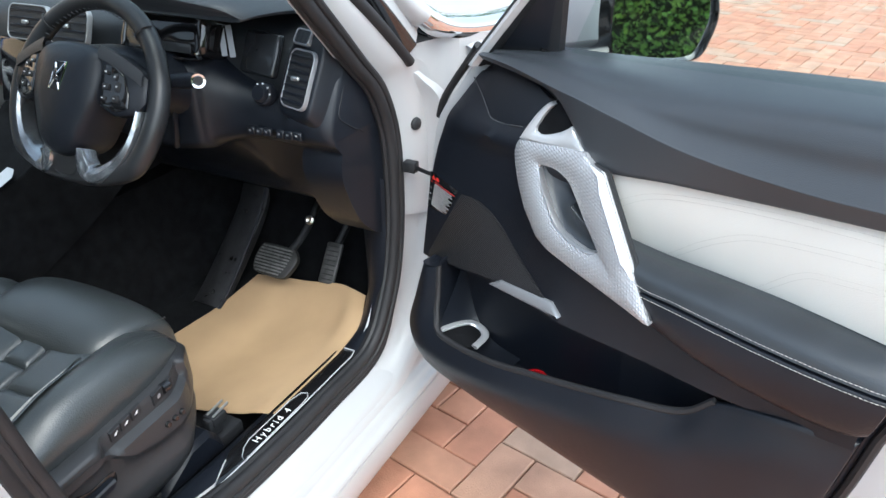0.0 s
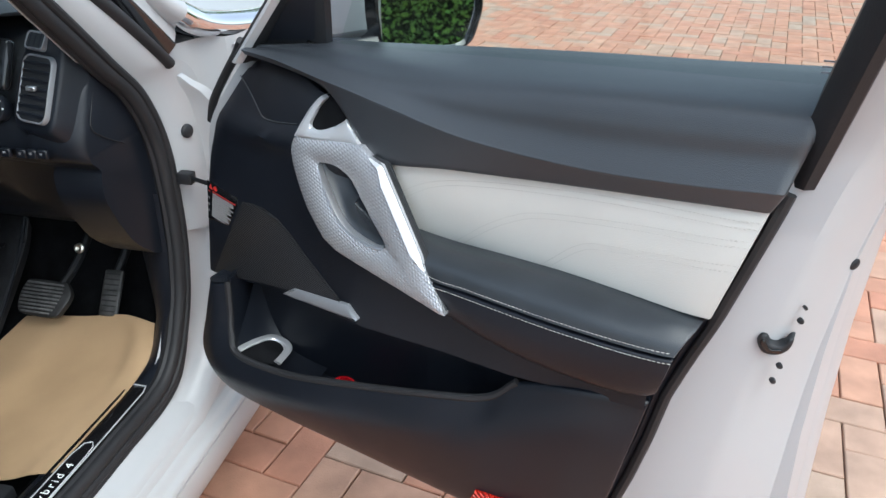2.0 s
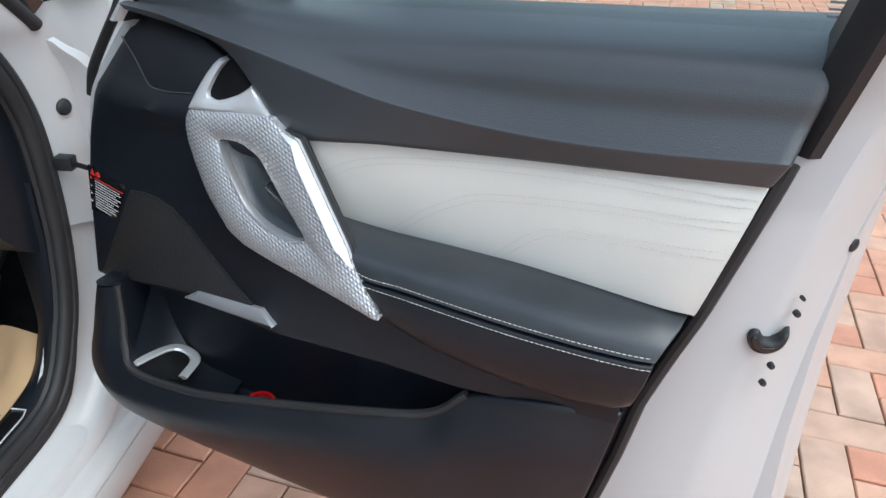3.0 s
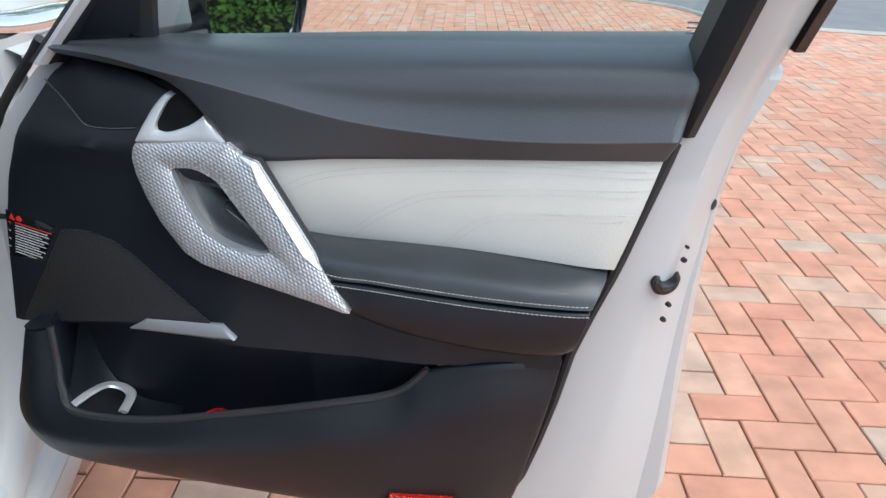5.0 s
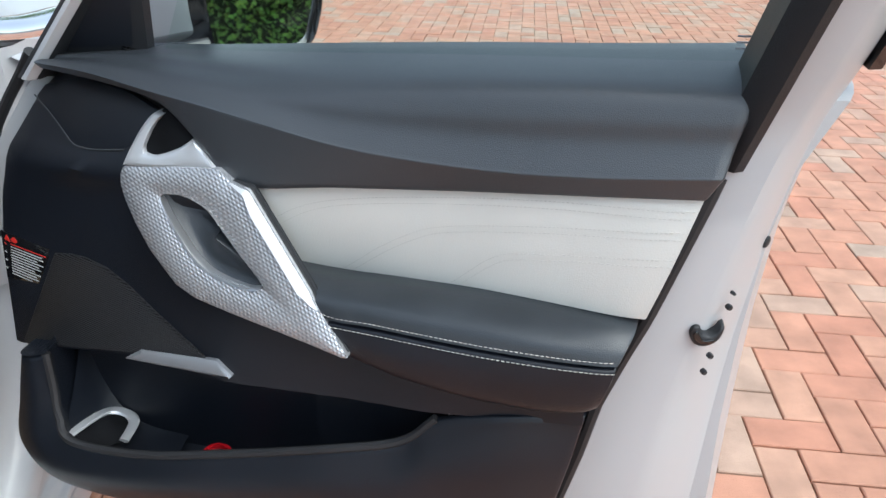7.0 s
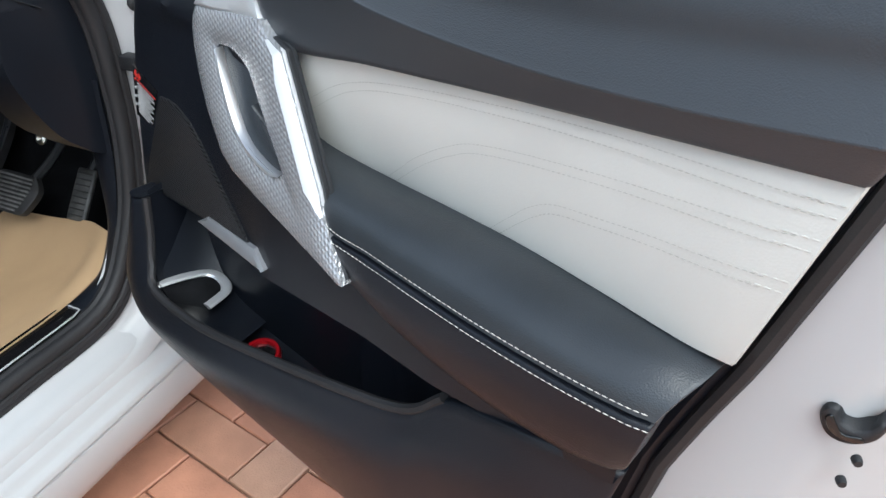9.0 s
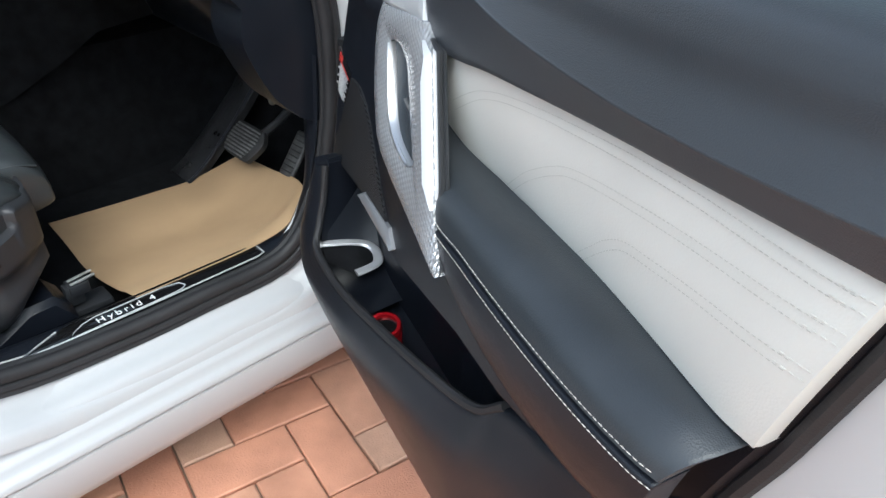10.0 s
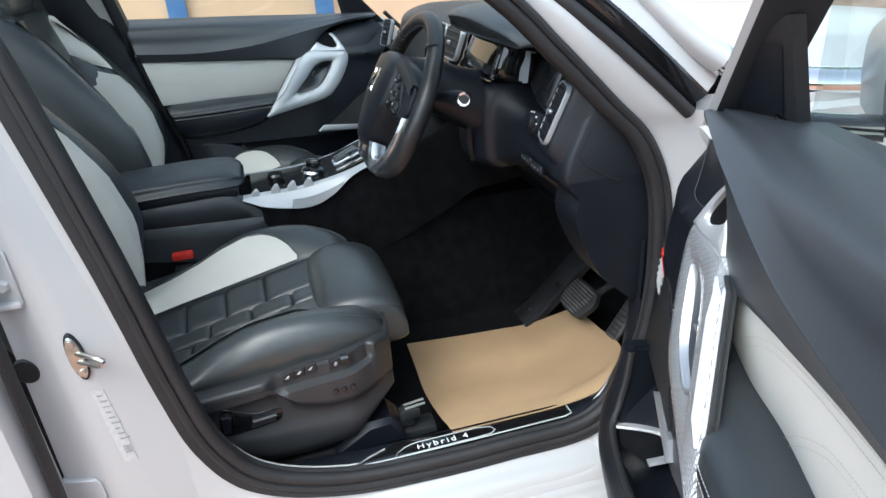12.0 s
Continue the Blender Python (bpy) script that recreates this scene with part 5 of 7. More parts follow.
for n, s in ((-0.197, 0.05), (-0.19, 0.42), (-0.168, 0.73), (-0.12, 0.93), (-0.05, 1.02), (-0.018, 1.022), (-0.016, 1.0)):
    rows_.append([MP(rc_[0] + (q[0] - rc_[0]) * s + 0.32 * min(0, n), n, max(0.985, rc_[1] + (q[1] - rc_[1]) * s)) for q in rim])
part("cap", sheet(rows_, True), PAINT, mir, "white painted mirror cap")
gl = [MP(rc_[0] + (q[0] - rc_[0]) * 0.905, 0.002, rc_[1] + (q[1] - rc_[1]) * 0.905) for q in rim]
part("mirror_glass", (gl, [tuple(range(48))]), MIRROR, mir, "mirror glass", flat=True)
part("foot", tube(crv([DP(0.25, 0.02, 1.0), DP(0.28, -0.03, 0.998), DP(0.31, -0.08, 1.0)], 10), [0.03] * 10, 12, flatten=(1, 0.5)), GLOSSBLACK, mir, "black mirror foot")

# ---- torch in the door bin ----
torch = thing("red_canister", "red metal canister with a ringed dark top in the door bin", "canister", pose(0.322, -0.272, 0.405))
part("body", lathe([(0.0, 0.0), (0.019, 0.0), (0.021, 0.003), (0.021, 0.066), (0.018, 0.07), (0.018, 0.074), (0.0, 0.074)], (0, 0, 0), (0, 0, 1), 28), REDMETAL, torch)
part("ring", lathe([(0.017, 0.074), (0.023, 0.075), (0.0245, 0.081), (0.0225, 0.087), (0.018, 0.087), (0.0165, 0.080)], (0, 0, 0), (0.1, -0.15, 0.98), 28), REDMETAL, torch, "red top ring")
part("lens", lathe([(0.0, 0.0815), (0.0175, 0.0815), (0.0175, 0.074)], (0, 0, 0), (0.1, -0.15, 0.98), 24), GLOSSBLACK, torch, "dark inset top")


# ---- seats ----
def pillow(P, curves, n=24, m=12):
    """A closed cushion over cross rings, each given as a few points (a, b, c)."""
    rings = [loop(r, n) for r in curves]
    cols = [crv([r[i] for r in rings], m) for i in range(n)]
    rows = [[P(*cols[i][j]) for i in range(n)] for j in range(m)]
    return sheet(rows, True, True)


def car_seat(xc, side, label, driver):
    """A leather seat about x = xc; side: +1 where its door is at greater x."""
    s = thing("driver_seat" if driver else "passenger_seat", label, "car seat", pose(xc, 0.0 if driver else 0.02, 0.0 if driver else -0.025), group="front seats")
    P = lambda a, b, c: (a * side, b, c)
    # squab base
    pz = lambda a, y: 0.548 + 0.22 * (y + 0.64) + 0.014 * ((a - 0.006) / 0.14) ** 2
    base = []
    for y, hw in ((-1.04, 0.20), (-0.88, 0.215), (-0.72, 0.215), (-0.64, 0.205), (-0.58, 0.19)):
        z1, z0 = pz(0, y) - 0.02, 0.40
        base.append([(-hw, y, z0), (-hw, y, z1 - 0.004), (0.0, y, z1 - 0.006), (hw, y, z1 - 0.004), (hw, y, z0), (0, y, z0 - 0.02)])
    part("squab_base", pillow(P, base, 28, 14), SEATLEATHER, s, "black leather seat cushion")
    # sewn panels in three columns, laid like a brick bond
    for (a0, a1), cuts in (((-0.142, -0.026), (-1.06, -0.932, -0.842, -0.752)), ((-0.026, 0.037), (-1.06, -0.968, -0.878, -0.788, -0.697)), ((0.037, 0.156), (-1.06, -0.918, -0.828, -0.738))):
        ys = [*cuts, -0.634]
        for y0, y1 in zip(ys, ys[1:]):
            rows = []
            for e in (0, 0.03, 0.08, 0.2, 0.35, 0.5, 0.65, 0.8, 0.92, 0.97, 1.0):
                y = y0 + (y1 - y0) * e
                rows.append([])
                for g in (0, 0.03, 0.08, 0.2, 0.35, 0.5, 0.65, 0.8, 0.92, 0.97, 1):
                    a = a0 + (a1 - a0) * g
                    swell = (1 - abs(2 * e - 1) ** 12) * (1 - abs(2 * g - 1) ** 11)
                    crease_ = 0.0012 * noise.noise(Vector((a * 26, y * 40, a0 * 9))) + 0.0008 * noise.noise(Vector((a * 70, y * 110, a0)))
                    rows[-1].append(P(a, y, pz(a, y) - 0.011 + 0.011 * swell + crease_ * swell))
            part("panel", sheet(rows), SEATLEATHER, s, sharp=80)
    # thigh support in front
    th = []
    for y, zt, zb, hw in ((-0.655, 0.535, 0.50, 0.135), (-0.648, 0.560, 0.48, 0.150), (-0.625, 0.580, 0.47, 0.160), (-0.585, 0.590, 0.465, 0.165), (-0.545, 0.588, 0.462, 0.166), (-0.512, 0.576, 0.462, 0.165), (-0.490, 0.558, 0.464, 0.161), (-0.478, 0.536, 0.467, 0.155), (-0.475, 0.512, 0.47, 0.148), (-0.482, 0.488, 0.474, 0.138)):
        th.append([(-hw + 0.012, y, zb), (-hw, y, (zt + zb) / 2), (-hw + 0.008, y, zt - 0.020), (-0.11, y, zt - 0.003), (0.0, y, zt + 0.004), (0.11, y, zt - 0.003), (hw - 0.008, y, zt - 0.020), (hw, y, (zt + zb) / 2), (hw - 0.012, y, zb), (0.0, y, zb - 0.004)])
    part("thigh_support", pillow(P, th, 56, 36), SEATLEATHER, s, "separate black leather thigh support", sharp=80)
    for k in (1, -1):
        part("thigh_seam", tube([P(k * a, y, z) for a, y, z in crv([(0.159, -0.615, 0.559), (0.1625, -0.565, 0.561), (0.1605, -0.52, 0.556), (0.156, -0.489, 0.545)], 30)], 0.0016, 6), SEATLEATHER, s)
    # side bolsters, black outside and cream inside
    spec = ((-1.06, 0.272, 0.500, 0.505), (-0.97, 0.277, 0.527, 0.510), (-0.90, 0.281, 0.553, 0.515), (-0.84, 0.283, 0.582, 0.519), (-0.78, 0.284, 0.603, 0.523), (-0.71, 0.282, 0.610, 0.527), (-0.64, 0.277, 0.604, 0.531), (-0.585, 0.264, 0.586, 0.535), (-0.552, 0.246, 0.567, 0.535), (-0.535, 0.228, 0.548, 0.532))
    for k, nm in ((1, "outer_bolster"), (-1, "inner_bolster")):
        x0 = 0.154 if k > 0 else 0.140
        bl = []
        for y, x1, zt, zl in spec:
            zi = min(pz(k * x0, y), zt - 0.02)
            bl.append([(k * (x0 + 0.02), y, zi - 0.03), (k * (x0 - 0.002), y, zi - 0.005), (k * (x0 * 0.72 + x1 * 0.28), y, zi + (zt - zi) * 0.66), (k * (x0 * 0.40 + x1 * 0.60), y, zt), (k * (x0 * 0.14 + x1 * 0.86), y, zt - 0.010), (k * x1, y, zl + (zt - zl) * 0.45), (k * (x1 - 0.004), y, zl), (k * x1 * 0.93, y, zl - 0.025)])
        b = part(nm, pillow(P, bl, 48, 44), SEATLEATHER, s, "black leather side bolster", sharp=80)
        at = lambda y, n: float(np.interp(y, [q[0] for q in spec], [q[n] for q in spec]))
        cols = []
        for y in np.linspace(-1.05, -0.668, 30):
            x1, zt = at(y, 1), at(y, 2)
            zi = min(pz(k * x0, y), zt - 0.02)
            h = max(0.02, math.sin(min(1.0, (-0.662 - y) / 0.10) * math.pi / 2) ** 0.8)
            full = crv([(k * (x0 - 0.004), y, zi + 0.001), (k * (x0 * 0.72 + x1 * 0.28), y, zi + (zt - zi) * 0.66), (k * (x0 * 0.46 + x1 * 0.54), y, zt - 0.001)], 33)
            cols.append([P(q[0] - 0.004 * k, q[1], q[2] + 0.004) for q in (full[int(32 * h * e / 11)] for e in range(12))])
        part("cream_face", sheet(cols), CREAM, b, "cream leather inner face", sharp=80)
        part("piping", tube([(c[11][0], c[11][1], c[11][2] + 0.001) for c in cols], 0.0020, 6), SEATLEATHER, b)
        # twin sewn seam along the shoulder
        for o in (0.0, 0.007):
            sm = crv([(k * (x0 * 0.34 + x1 * 0.66 + o), y, zt - 0.0012 - 0.25 * o) for y, x1, zt, zl in spec], 80)
            part("shoulder_seam", tube([P(q[0], q[1], q[2]) for q in sm], 0.0014, 5), SEATLEATHER, b)
    # backrest
    back_y = -1.03 if driver else -1.075
    lean, rise = (0.25, 0.60) if driver else (0.17, 0.56)
    bk = lambda a, t, d: (a, back_y - lean * t - d * 0.93, 0.56 + rise * t + d * 0.36)
    mid = []
    for t in (0.0, 0.2, 0.5, 0.8, 1.0):
        mid.append([bk(-0.15, t, 0.02), bk(0, t, 0.03), bk(0.15, t, 0.02), bk(0.15, t, 0.12), bk(-0.15, t, 0.12)])
    part("backrest", pillow(P, mid, 24, 14), SEATLEATHER, s, "black leather backrest")
    for k in (1, -1):
        bl = []
        for t, dp, x1 in ((-0.02, -0.01, 0.24), (0.1, -0.05, 0.25), (0.3, -0.115, 0.262), (0.5, -0.135, 0.262), (0.65, -0.115, 0.252), (0.8, -0.07, 0.235), (0.92, -0.02, 0.21), (1.0, 0.03, 0.18)):
            bl.append([bk(k * 0.13, t, 0.03), bk(k * 0.165, t, dp * 0.6), bk(k * (x1 - 0.035), t, dp), bk(k * x1, t, dp + 0.02), bk(k * (x1 + 0.008), t, 0.06), bk(k * x1, t, 0.13), bk(k * 0.15, t, 0.13)])
        b = part("back_bolster", pillow(P, bl, 36, 26), SEATLEATHER, s, "black leather back bolster")
        for ta, tb in (((0.0, 0.70), (0.735, 0.98)) if driver or k < 0 else ((0.0, 0.55),)):
            rows = []
            for j in range(14):
                t = ta + (tb - ta) * j / 13
                dp = float(np.interp(t, [0, 0.1, 0.3, 0.5, 0.65, 0.8, 0.92, 1.0], [-0.01, -0.05, -0.115, -0.135, -0.115, -0.07, -0.02, 0.03]))
                x1 = float(np.interp(t, [0, 0.1, 0.3, 0.5, 0.65, 0.8, 0.92, 1.0], [0.24, 0.25, 0.262, 0.262, 0.252, 0.235, 0.21, 0.18]))
                inset = 0.02 * (1 - abs(math.sin(math.pi * j / 13)) ** 0.4)
                c = crv([bk(k * (0.125 + inset), t, 0.022), bk(k * 0.155, t, dp * 0.62 - 0.013), bk(k * (x1 - 0.068 - inset), t, dp * 0.88 - 0.011)], 9)
                rows.append([P(*q) for q in c])
            part("cream_face", sheet(rows), CREAM, b, "cream leather inner face")
        part("piping", tube([P(*bk(k * (float(np.interp(t, [0, 0.1, 0.3, 0.5, 0.65, 0.8, 0.92, 1.0], [0.24, 0.25, 0.262, 0.262, 0.252, 0.235, 0.21, 0.18])) - 0.064), t, 0.88 * float(np.interp(t, [0, 0.1, 0.3, 0.5, 0.65, 0.8, 0.92, 1.0], [-0.01, -0.05, -0.115, -0.135, -0.115, -0.07, -0.02, 0.03])) - 0.003)) for t in np.linspace(0.02, 0.95, 24)], 0.0025, 6), DARK, b)
    hr = [[bk(-0.10, 1.0 + 0.32 * q, 0.02 + dd_), bk(0.10, 1.0 + 0.32 * q, 0.02 + dd_), bk(0.115, 1.0 + 0.32 * q, 0.06), bk(0.10, 1.0 + 0.32 * q, 0.10 - dd_), bk(-0.10, 1.0 + 0.32 * q, 0.10 - dd_), bk(-0.115, 1.0 + 0.32 * q, 0.06)] for q, dd_ in ((0.0, 0.02), (0.15, 0.0), (0.5, -0.01), (0.85, 0.0), (1.0, 0.025))]
    part("headrest", pillow(P, hr, 24, 12), SEATLEATHER, s, "black leather headrest")
    part("airbag_tag", rbox(P(0.271, -1.15, 0.86), (0.003, 0.014, 0.008), 0.001, 1), GREYSATIN, s, "small grey tag")
    # side valance with its switches: a proud upper band, a recessed flank and a rounded skirt
    ys = np.linspace(-1.03, -0.532, 70)
    ip = lambda y, a, b: float(np.interp(y, a, b))
    v_top = lambda y: ip(y, [-1.03, -0.88, -0.76, -0.63, -0.57, -0.532], [0.512, 0.519, 0.528, 0.538, 0.546, 0.540])
    v_step = lambda y: ip(y, [-1.03, -0.80, -0.765, -0.745, -0.72, -0.67, -0.617, -0.57, -0.532], [0.492, 0.508, 0.506, 0.486, 0.466, 0.453, 0.453, 0.457, 0.462])
    v_skirt = lambda y: ip(y, [-1.03, -0.85, -0.61, -0.57, -0.532], [0.413, 0.415, 0.412, 0.422, 0.438])
    v_low = lambda y: ip(y, [-1.03, -0.86, -0.785, -0.71, -0.635, -0.60, -0.56, -0.532], [0.37, 0.350, 0.328, 0.331, 0.342, 0.362, 0.400, 0.430])
    turn_in = lambda y: 2.3 * max(0, y + 0.625) ** 1.5
    soft_box = lambda y: min(1.0, max(0, (y + 0.775) / 0.018), 1.0) * min(1.0, max(0, (-0.568 - y) / 0.014))
    out = lambda y, x: x - turn_in(y)
    rows = []
    for f_ in (lambda y: (0.24, v_top(y) + 0.004), lambda y: (0.285, v_top(y) + 0.002), lambda y: (0.306 - 0.014 * soft_box(y), v_top(y) + 0.001 * soft_box(y)), lambda y: (0.311 - 0.0175 * soft_box(y), v_top(y) - 0.003),
               lambda y: (0.3125 - 0.0178 * soft_box(y), v_top(y) - 0.006), lambda y: (0.313 - 0.018 * soft_box(y), v_top(y) * 0.5 + (v_top(y) - 0.03) * 0.5), lambda y: (0.314 - 0.017 * soft_box(y), v_top(y) - 0.027), lambda y: (0.314 - 0.001 * soft_box(y), v_top(y) - 0.033 + 0.012 * (1 - soft_box(y)) * (y < -0.7)),
               lambda y: (0.315, max(v_step(y) + 0.006, v_step(y) * 0.8 + v_top(y) * 0.2 - 0.004)), lambda y: (0.314, v_step(y) + 0.003), lambda y: (0.309, v_step(y) - 0.001), lambda y: (0.303, v_step(y) - 0.006), lambda y: (0.301, v_step(y) * 0.6 + v_skirt(y) * 0.4),
               lambda y: (0.302, v_skirt(y) + 0.012), lambda y: (0.308, v_skirt(y) + 0.002), lambda y: (0.310, v_skirt(y) - 0.012), lambda y: (0.307, (v_skirt(y) + v_low(y)) / 2), lambda y: (0.292, v_low(y) + 0.012), lambda y: (0.27, v_low(y)), lambda y: (0.22, v_low(y) - 0.004)):
        rows.append([P(out(y, f_(y)[0]), y, f_(y)[1]) for y in ys])
    rows = [[*r, (r[-1][0] - 0.05 * side, r[-1][1] + 0.006, r[-1][2])] for r in rows]
    v = part("side_valance", sheet(rows), SEATPLASTIC, s, "black plastic seat valance", sharp=50)
    if driver:
        SP = lambda y, w, z: P(w, y, z)
        vx = lambda y: out(y, 0.2965)
        for i in range(3):
            yy, zz = -0.733 + 0.0215 * i, 0.5215 + 0.0045 * i
            fr = [(yy - 0.0098, zz - 0.0105), (yy + 0.0098, zz - 0.0062), (yy + 0.0098, zz + 0.0105), (yy - 0.0098, zz + 0.0062)]
            b = part("memory_button", plate(SP, fr, lambda y, z: vx(y) + 0.003, 0.006, 0.0008, 0.0012), DARK, v, "black memory button")
            part("symbol", both(plate(SP, [(yy - 0.004, zz - 0.003), (yy + 0.002, zz - 0.002), (yy + 0.002, zz - 0.0008), (yy - 0.004, zz - 0.0018)], lambda y, z: vx(y) + 0.0034, 0.001, 0.0001, 0.0001), plate(SP, [(yy - 0.001, zz - 0.001), (yy + 0.004, zz + 0.002), (yy + 0.003, zz + 0.003), (yy - 0.002, zz)], lambda y, z: vx(y) + 0.0034, 0.001, 0.0001, 0.0001)), PRINT, b)
        hp = [(-0.656, 0.516), (-0.612, 0.526), (-0.612, 0.545), (-0.656, 0.536)]
        hs = part("seat_heater_switch", plate(SP, hp, lambda y, z: vx(y) + 0.003, 0.006, 0.0008, 0.0012), DARK, v, "black seat heater switch")
        part("thumb_wheel", tube([P(vx(-0.627) + 0.000, -0.634, 0.534), P(vx(-0.627) + 0.000, -0.620, 0.534)], 0.0095, 14), GLOSSBLACK, hs, "ribbed black thumb wheel")
        part("symbol", plate(SP, loop([(-0.647, 0.525), (-0.642, 0.526), (-0.641, 0.532), (-0.646, 0.531)], 12), lambda y, z: vx(y) + 0.0034, 0.001, 0.0001, 0.0001), DIMSILVER, hs)
        for i in range(3):
            part("round_button", lathe([(0, 0.005), (0.004, 0.0045), (0.0058, 0.001), (0.0058, -0.006)], P(out(-0.652 + 0.016 * i, 0.315), -0.652 + 0.016 * i, 0.4805 + 0.001 * i), P(1, 0, 0.1), 16), GLOSSBLACK, v, "round glossy button")
        rec = loop([(-0.862, 0.478), (-0.850, 0.484), (-0.832, 0.475), (-0.80, 0.463), (-0.765, 0.466), (-0.754, 0.459), (-0.760, 0.438), (-0.80, 0.431), (-0.85, 0.425), (-0.866, 0.436)], 40)
        part("lever_recess", plate(SP, rec, lambda y, z: 0.3035, 0.006, 0.001, 0.0015), GLOSSBLACK, v, "dark recess for the seat levers")
        part("slide_lever", plate(SP, [(-0.812, 0.440), (-0.768, 0.445), (-0.764, 0.460), (-0.808, 0.456)], lambda y, z: 0.316, 0.018, 0.003, 0.003), PLASTIC, v, "black seat slide switch")
        part("recline_lever", plate(SP, [(-0.860, 0.440), (-0.848, 0.440), (-0.842, 0.470), (-0.850, 0.478), (-0.860, 0.474)], lambda y, z: 0.316, 0.018, 0.003, 0.003), PLASTIC, v, "black recline switch")
        wedge = [(-0.675, 0.300), (-0.668, 0.326), (-0.60, 0.366), (-0.552, 0.368), (-0.530, 0.340), (-0.522, 0.300)]
        part("rail_cover", plate(SP, wedge, lambda y, z: 0.285, 0.08, 0.010, 0.012), PLASTIC, s, "angular black seat rail cover")
        part("slide_rail", both(rbox(P(0.25, -0.66, 0.300), (0.05, 0.40, 0.04), 0.006), rbox(P(0.255, -0.508, 0.356), (0.030, 0.034, 0.022), 0.003), rbox(P(0.255, -0.517, 0.345), (0.02, 0.03, 0.04), 0.003)), DARK, s, "black seat slide rail")
        for o in (-0.007, 0.007):
            part("rail_prong", tube([P(0.255 + o, -0.52, 0.367), P(0.255 + o, -0.478, 0.372)], 0.0026, 8), STEEL, s)
    part("seat_pan", rbox(P(0.0, -0.80, 0.355), (0.40, 0.44, 0.10), 0.02), DARK, s, "dark seat frame")
    return s


car_seat(-0.485, 1, "black and cream leather driver's seat with sewn panels", True)
car_seat(-1.345, 1, "black and cream leather passenger seat", False)
buckle = thing("seat_belt_buckle", "black seat belt buckle with a red button", "seat belt buckle", pose(-0.775, -0.936, 0.440))
part("stalk", rbox((0, 0, 0.03), (0.025, 0.045, 0.12), 0.006), DARK, buckle)
part("button", rbox((0.002, 0.003, 0.117), (0.022, 0.05, 0.018), 0.004), material("red_button", (0.6, 0.03, 0.02), 0.4, spots=0.05, spot_scale=50), buckle, "red release button")

# ---- centre console ----
con = thing("centre_console", "black centre console with silver rails and an armrest", "centre console")
body = []
for y, z0, hw in ((-1.25, 0.66, 0.115), (-1.05, 0.665, 0.115), (-0.85, 0.662, 0.115), (-0.72, 0.648, 0.115), (-0.60, 0.64, 0.11), (-0.50, 0.675, 0.112), (-0.40, 0.70, 0.118), (-0.28, 0.76, 0.13), (-0.18, 0.82, 0.14), (0.0, 0.84, 0.14), (0.15, 0.84, 0.14)):
    body.append([(-0.92 - hw - 0.004, y, z0 - 0.22), (-0.92 - hw, y, z0 - 0.02), (-0.92 - hw + 0.02, y, z0), (-0.92, y, z0), (-0.92 + hw - 0.02, y, z0), (-0.92 + hw, y, z0 - 0.02), (-0.92 + hw + 0.004, y, z0 - 0.22)])
part("body", sheet([crv(r, 24) for r in body]), CARPET, con, "black console body")
lid = []
for y, z, hw, t in ((-1.20, 0.715, 0.07, 0.02), (-1.18, 0.722, 0.096, 0.034), (-1.0, 0.731, 0.100, 0.036), (-0.88, 0.734, 0.099, 0.037), (-0.80, 0.731, 0.094, 0.036), (-0.768, 0.722, 0.078, 0.028), (-0.757, 0.708, 0.055, 0.010)):
    lid.append([(-0.91 - hw, y, z - t), (-0.91 - hw * 1.02, y, z - t * 0.5), (-0.91 - hw * 0.86, y, z - 0.004), (-0.91, y, z + 0.003), (-0.91 + hw * 0.86, y, z - 0.004), (-0.91 + hw * 1.02, y, z - t * 0.5), (-0.91 + hw, y, z - t)])
lid_ob = part("armrest_lid", pillow(CAR, lid, 40, 28), LEATHER, con, "black leather armrest lid")
part("lid_seam", tube(crv([(-0.809, -1.15, 0.708), (-0.808, -0.95, 0.712), (-0.811, -0.83, 0.712), (-0.826, -0.779, 0.708)], 20), 0.0014, 6), GREYSATIN, lid_ob)
part("lid_base", rbox((-0.91, -0.985, 0.685), (0.205, 0.42, 0.026), 0.008), PLASTIC, con)
for k in (1, -1):
    flank = []
    for o, f_ in ((0.085, -0.02), (0.104, 0.0), (0.113, 0.10), (0.117, 0.5), (0.1185, 0.97), (0.1165, 1.0), (0.1185, 1.03), (0.120, 1.6), (0.124, 2.6)):
        row = []
        for y in np.linspace(-1.22, -0.66, 40):
            zt, zs_ = (float(np.interp(y, [-1.22, -1.0, -0.82, -0.79, -0.767, -0.72, -0.68, -0.66], q)) for q in ([0.676, 0.679, 0.685, 0.678, 0.660, 0.634, 0.617, 0.610], [0.635, 0.626, 0.616, 0.6145, 0.614, 0.612, 0.611, 0.606]))
            row.append((-0.92 + k * (o - 0.4 * max(0, y + 0.735)), y, zt + (zs_ - zt) * f_))
        flank.append(row)
    part("side_cover", sheet(flank), LEATHER, con, "black leather side of the console with a seam", sharp=60)
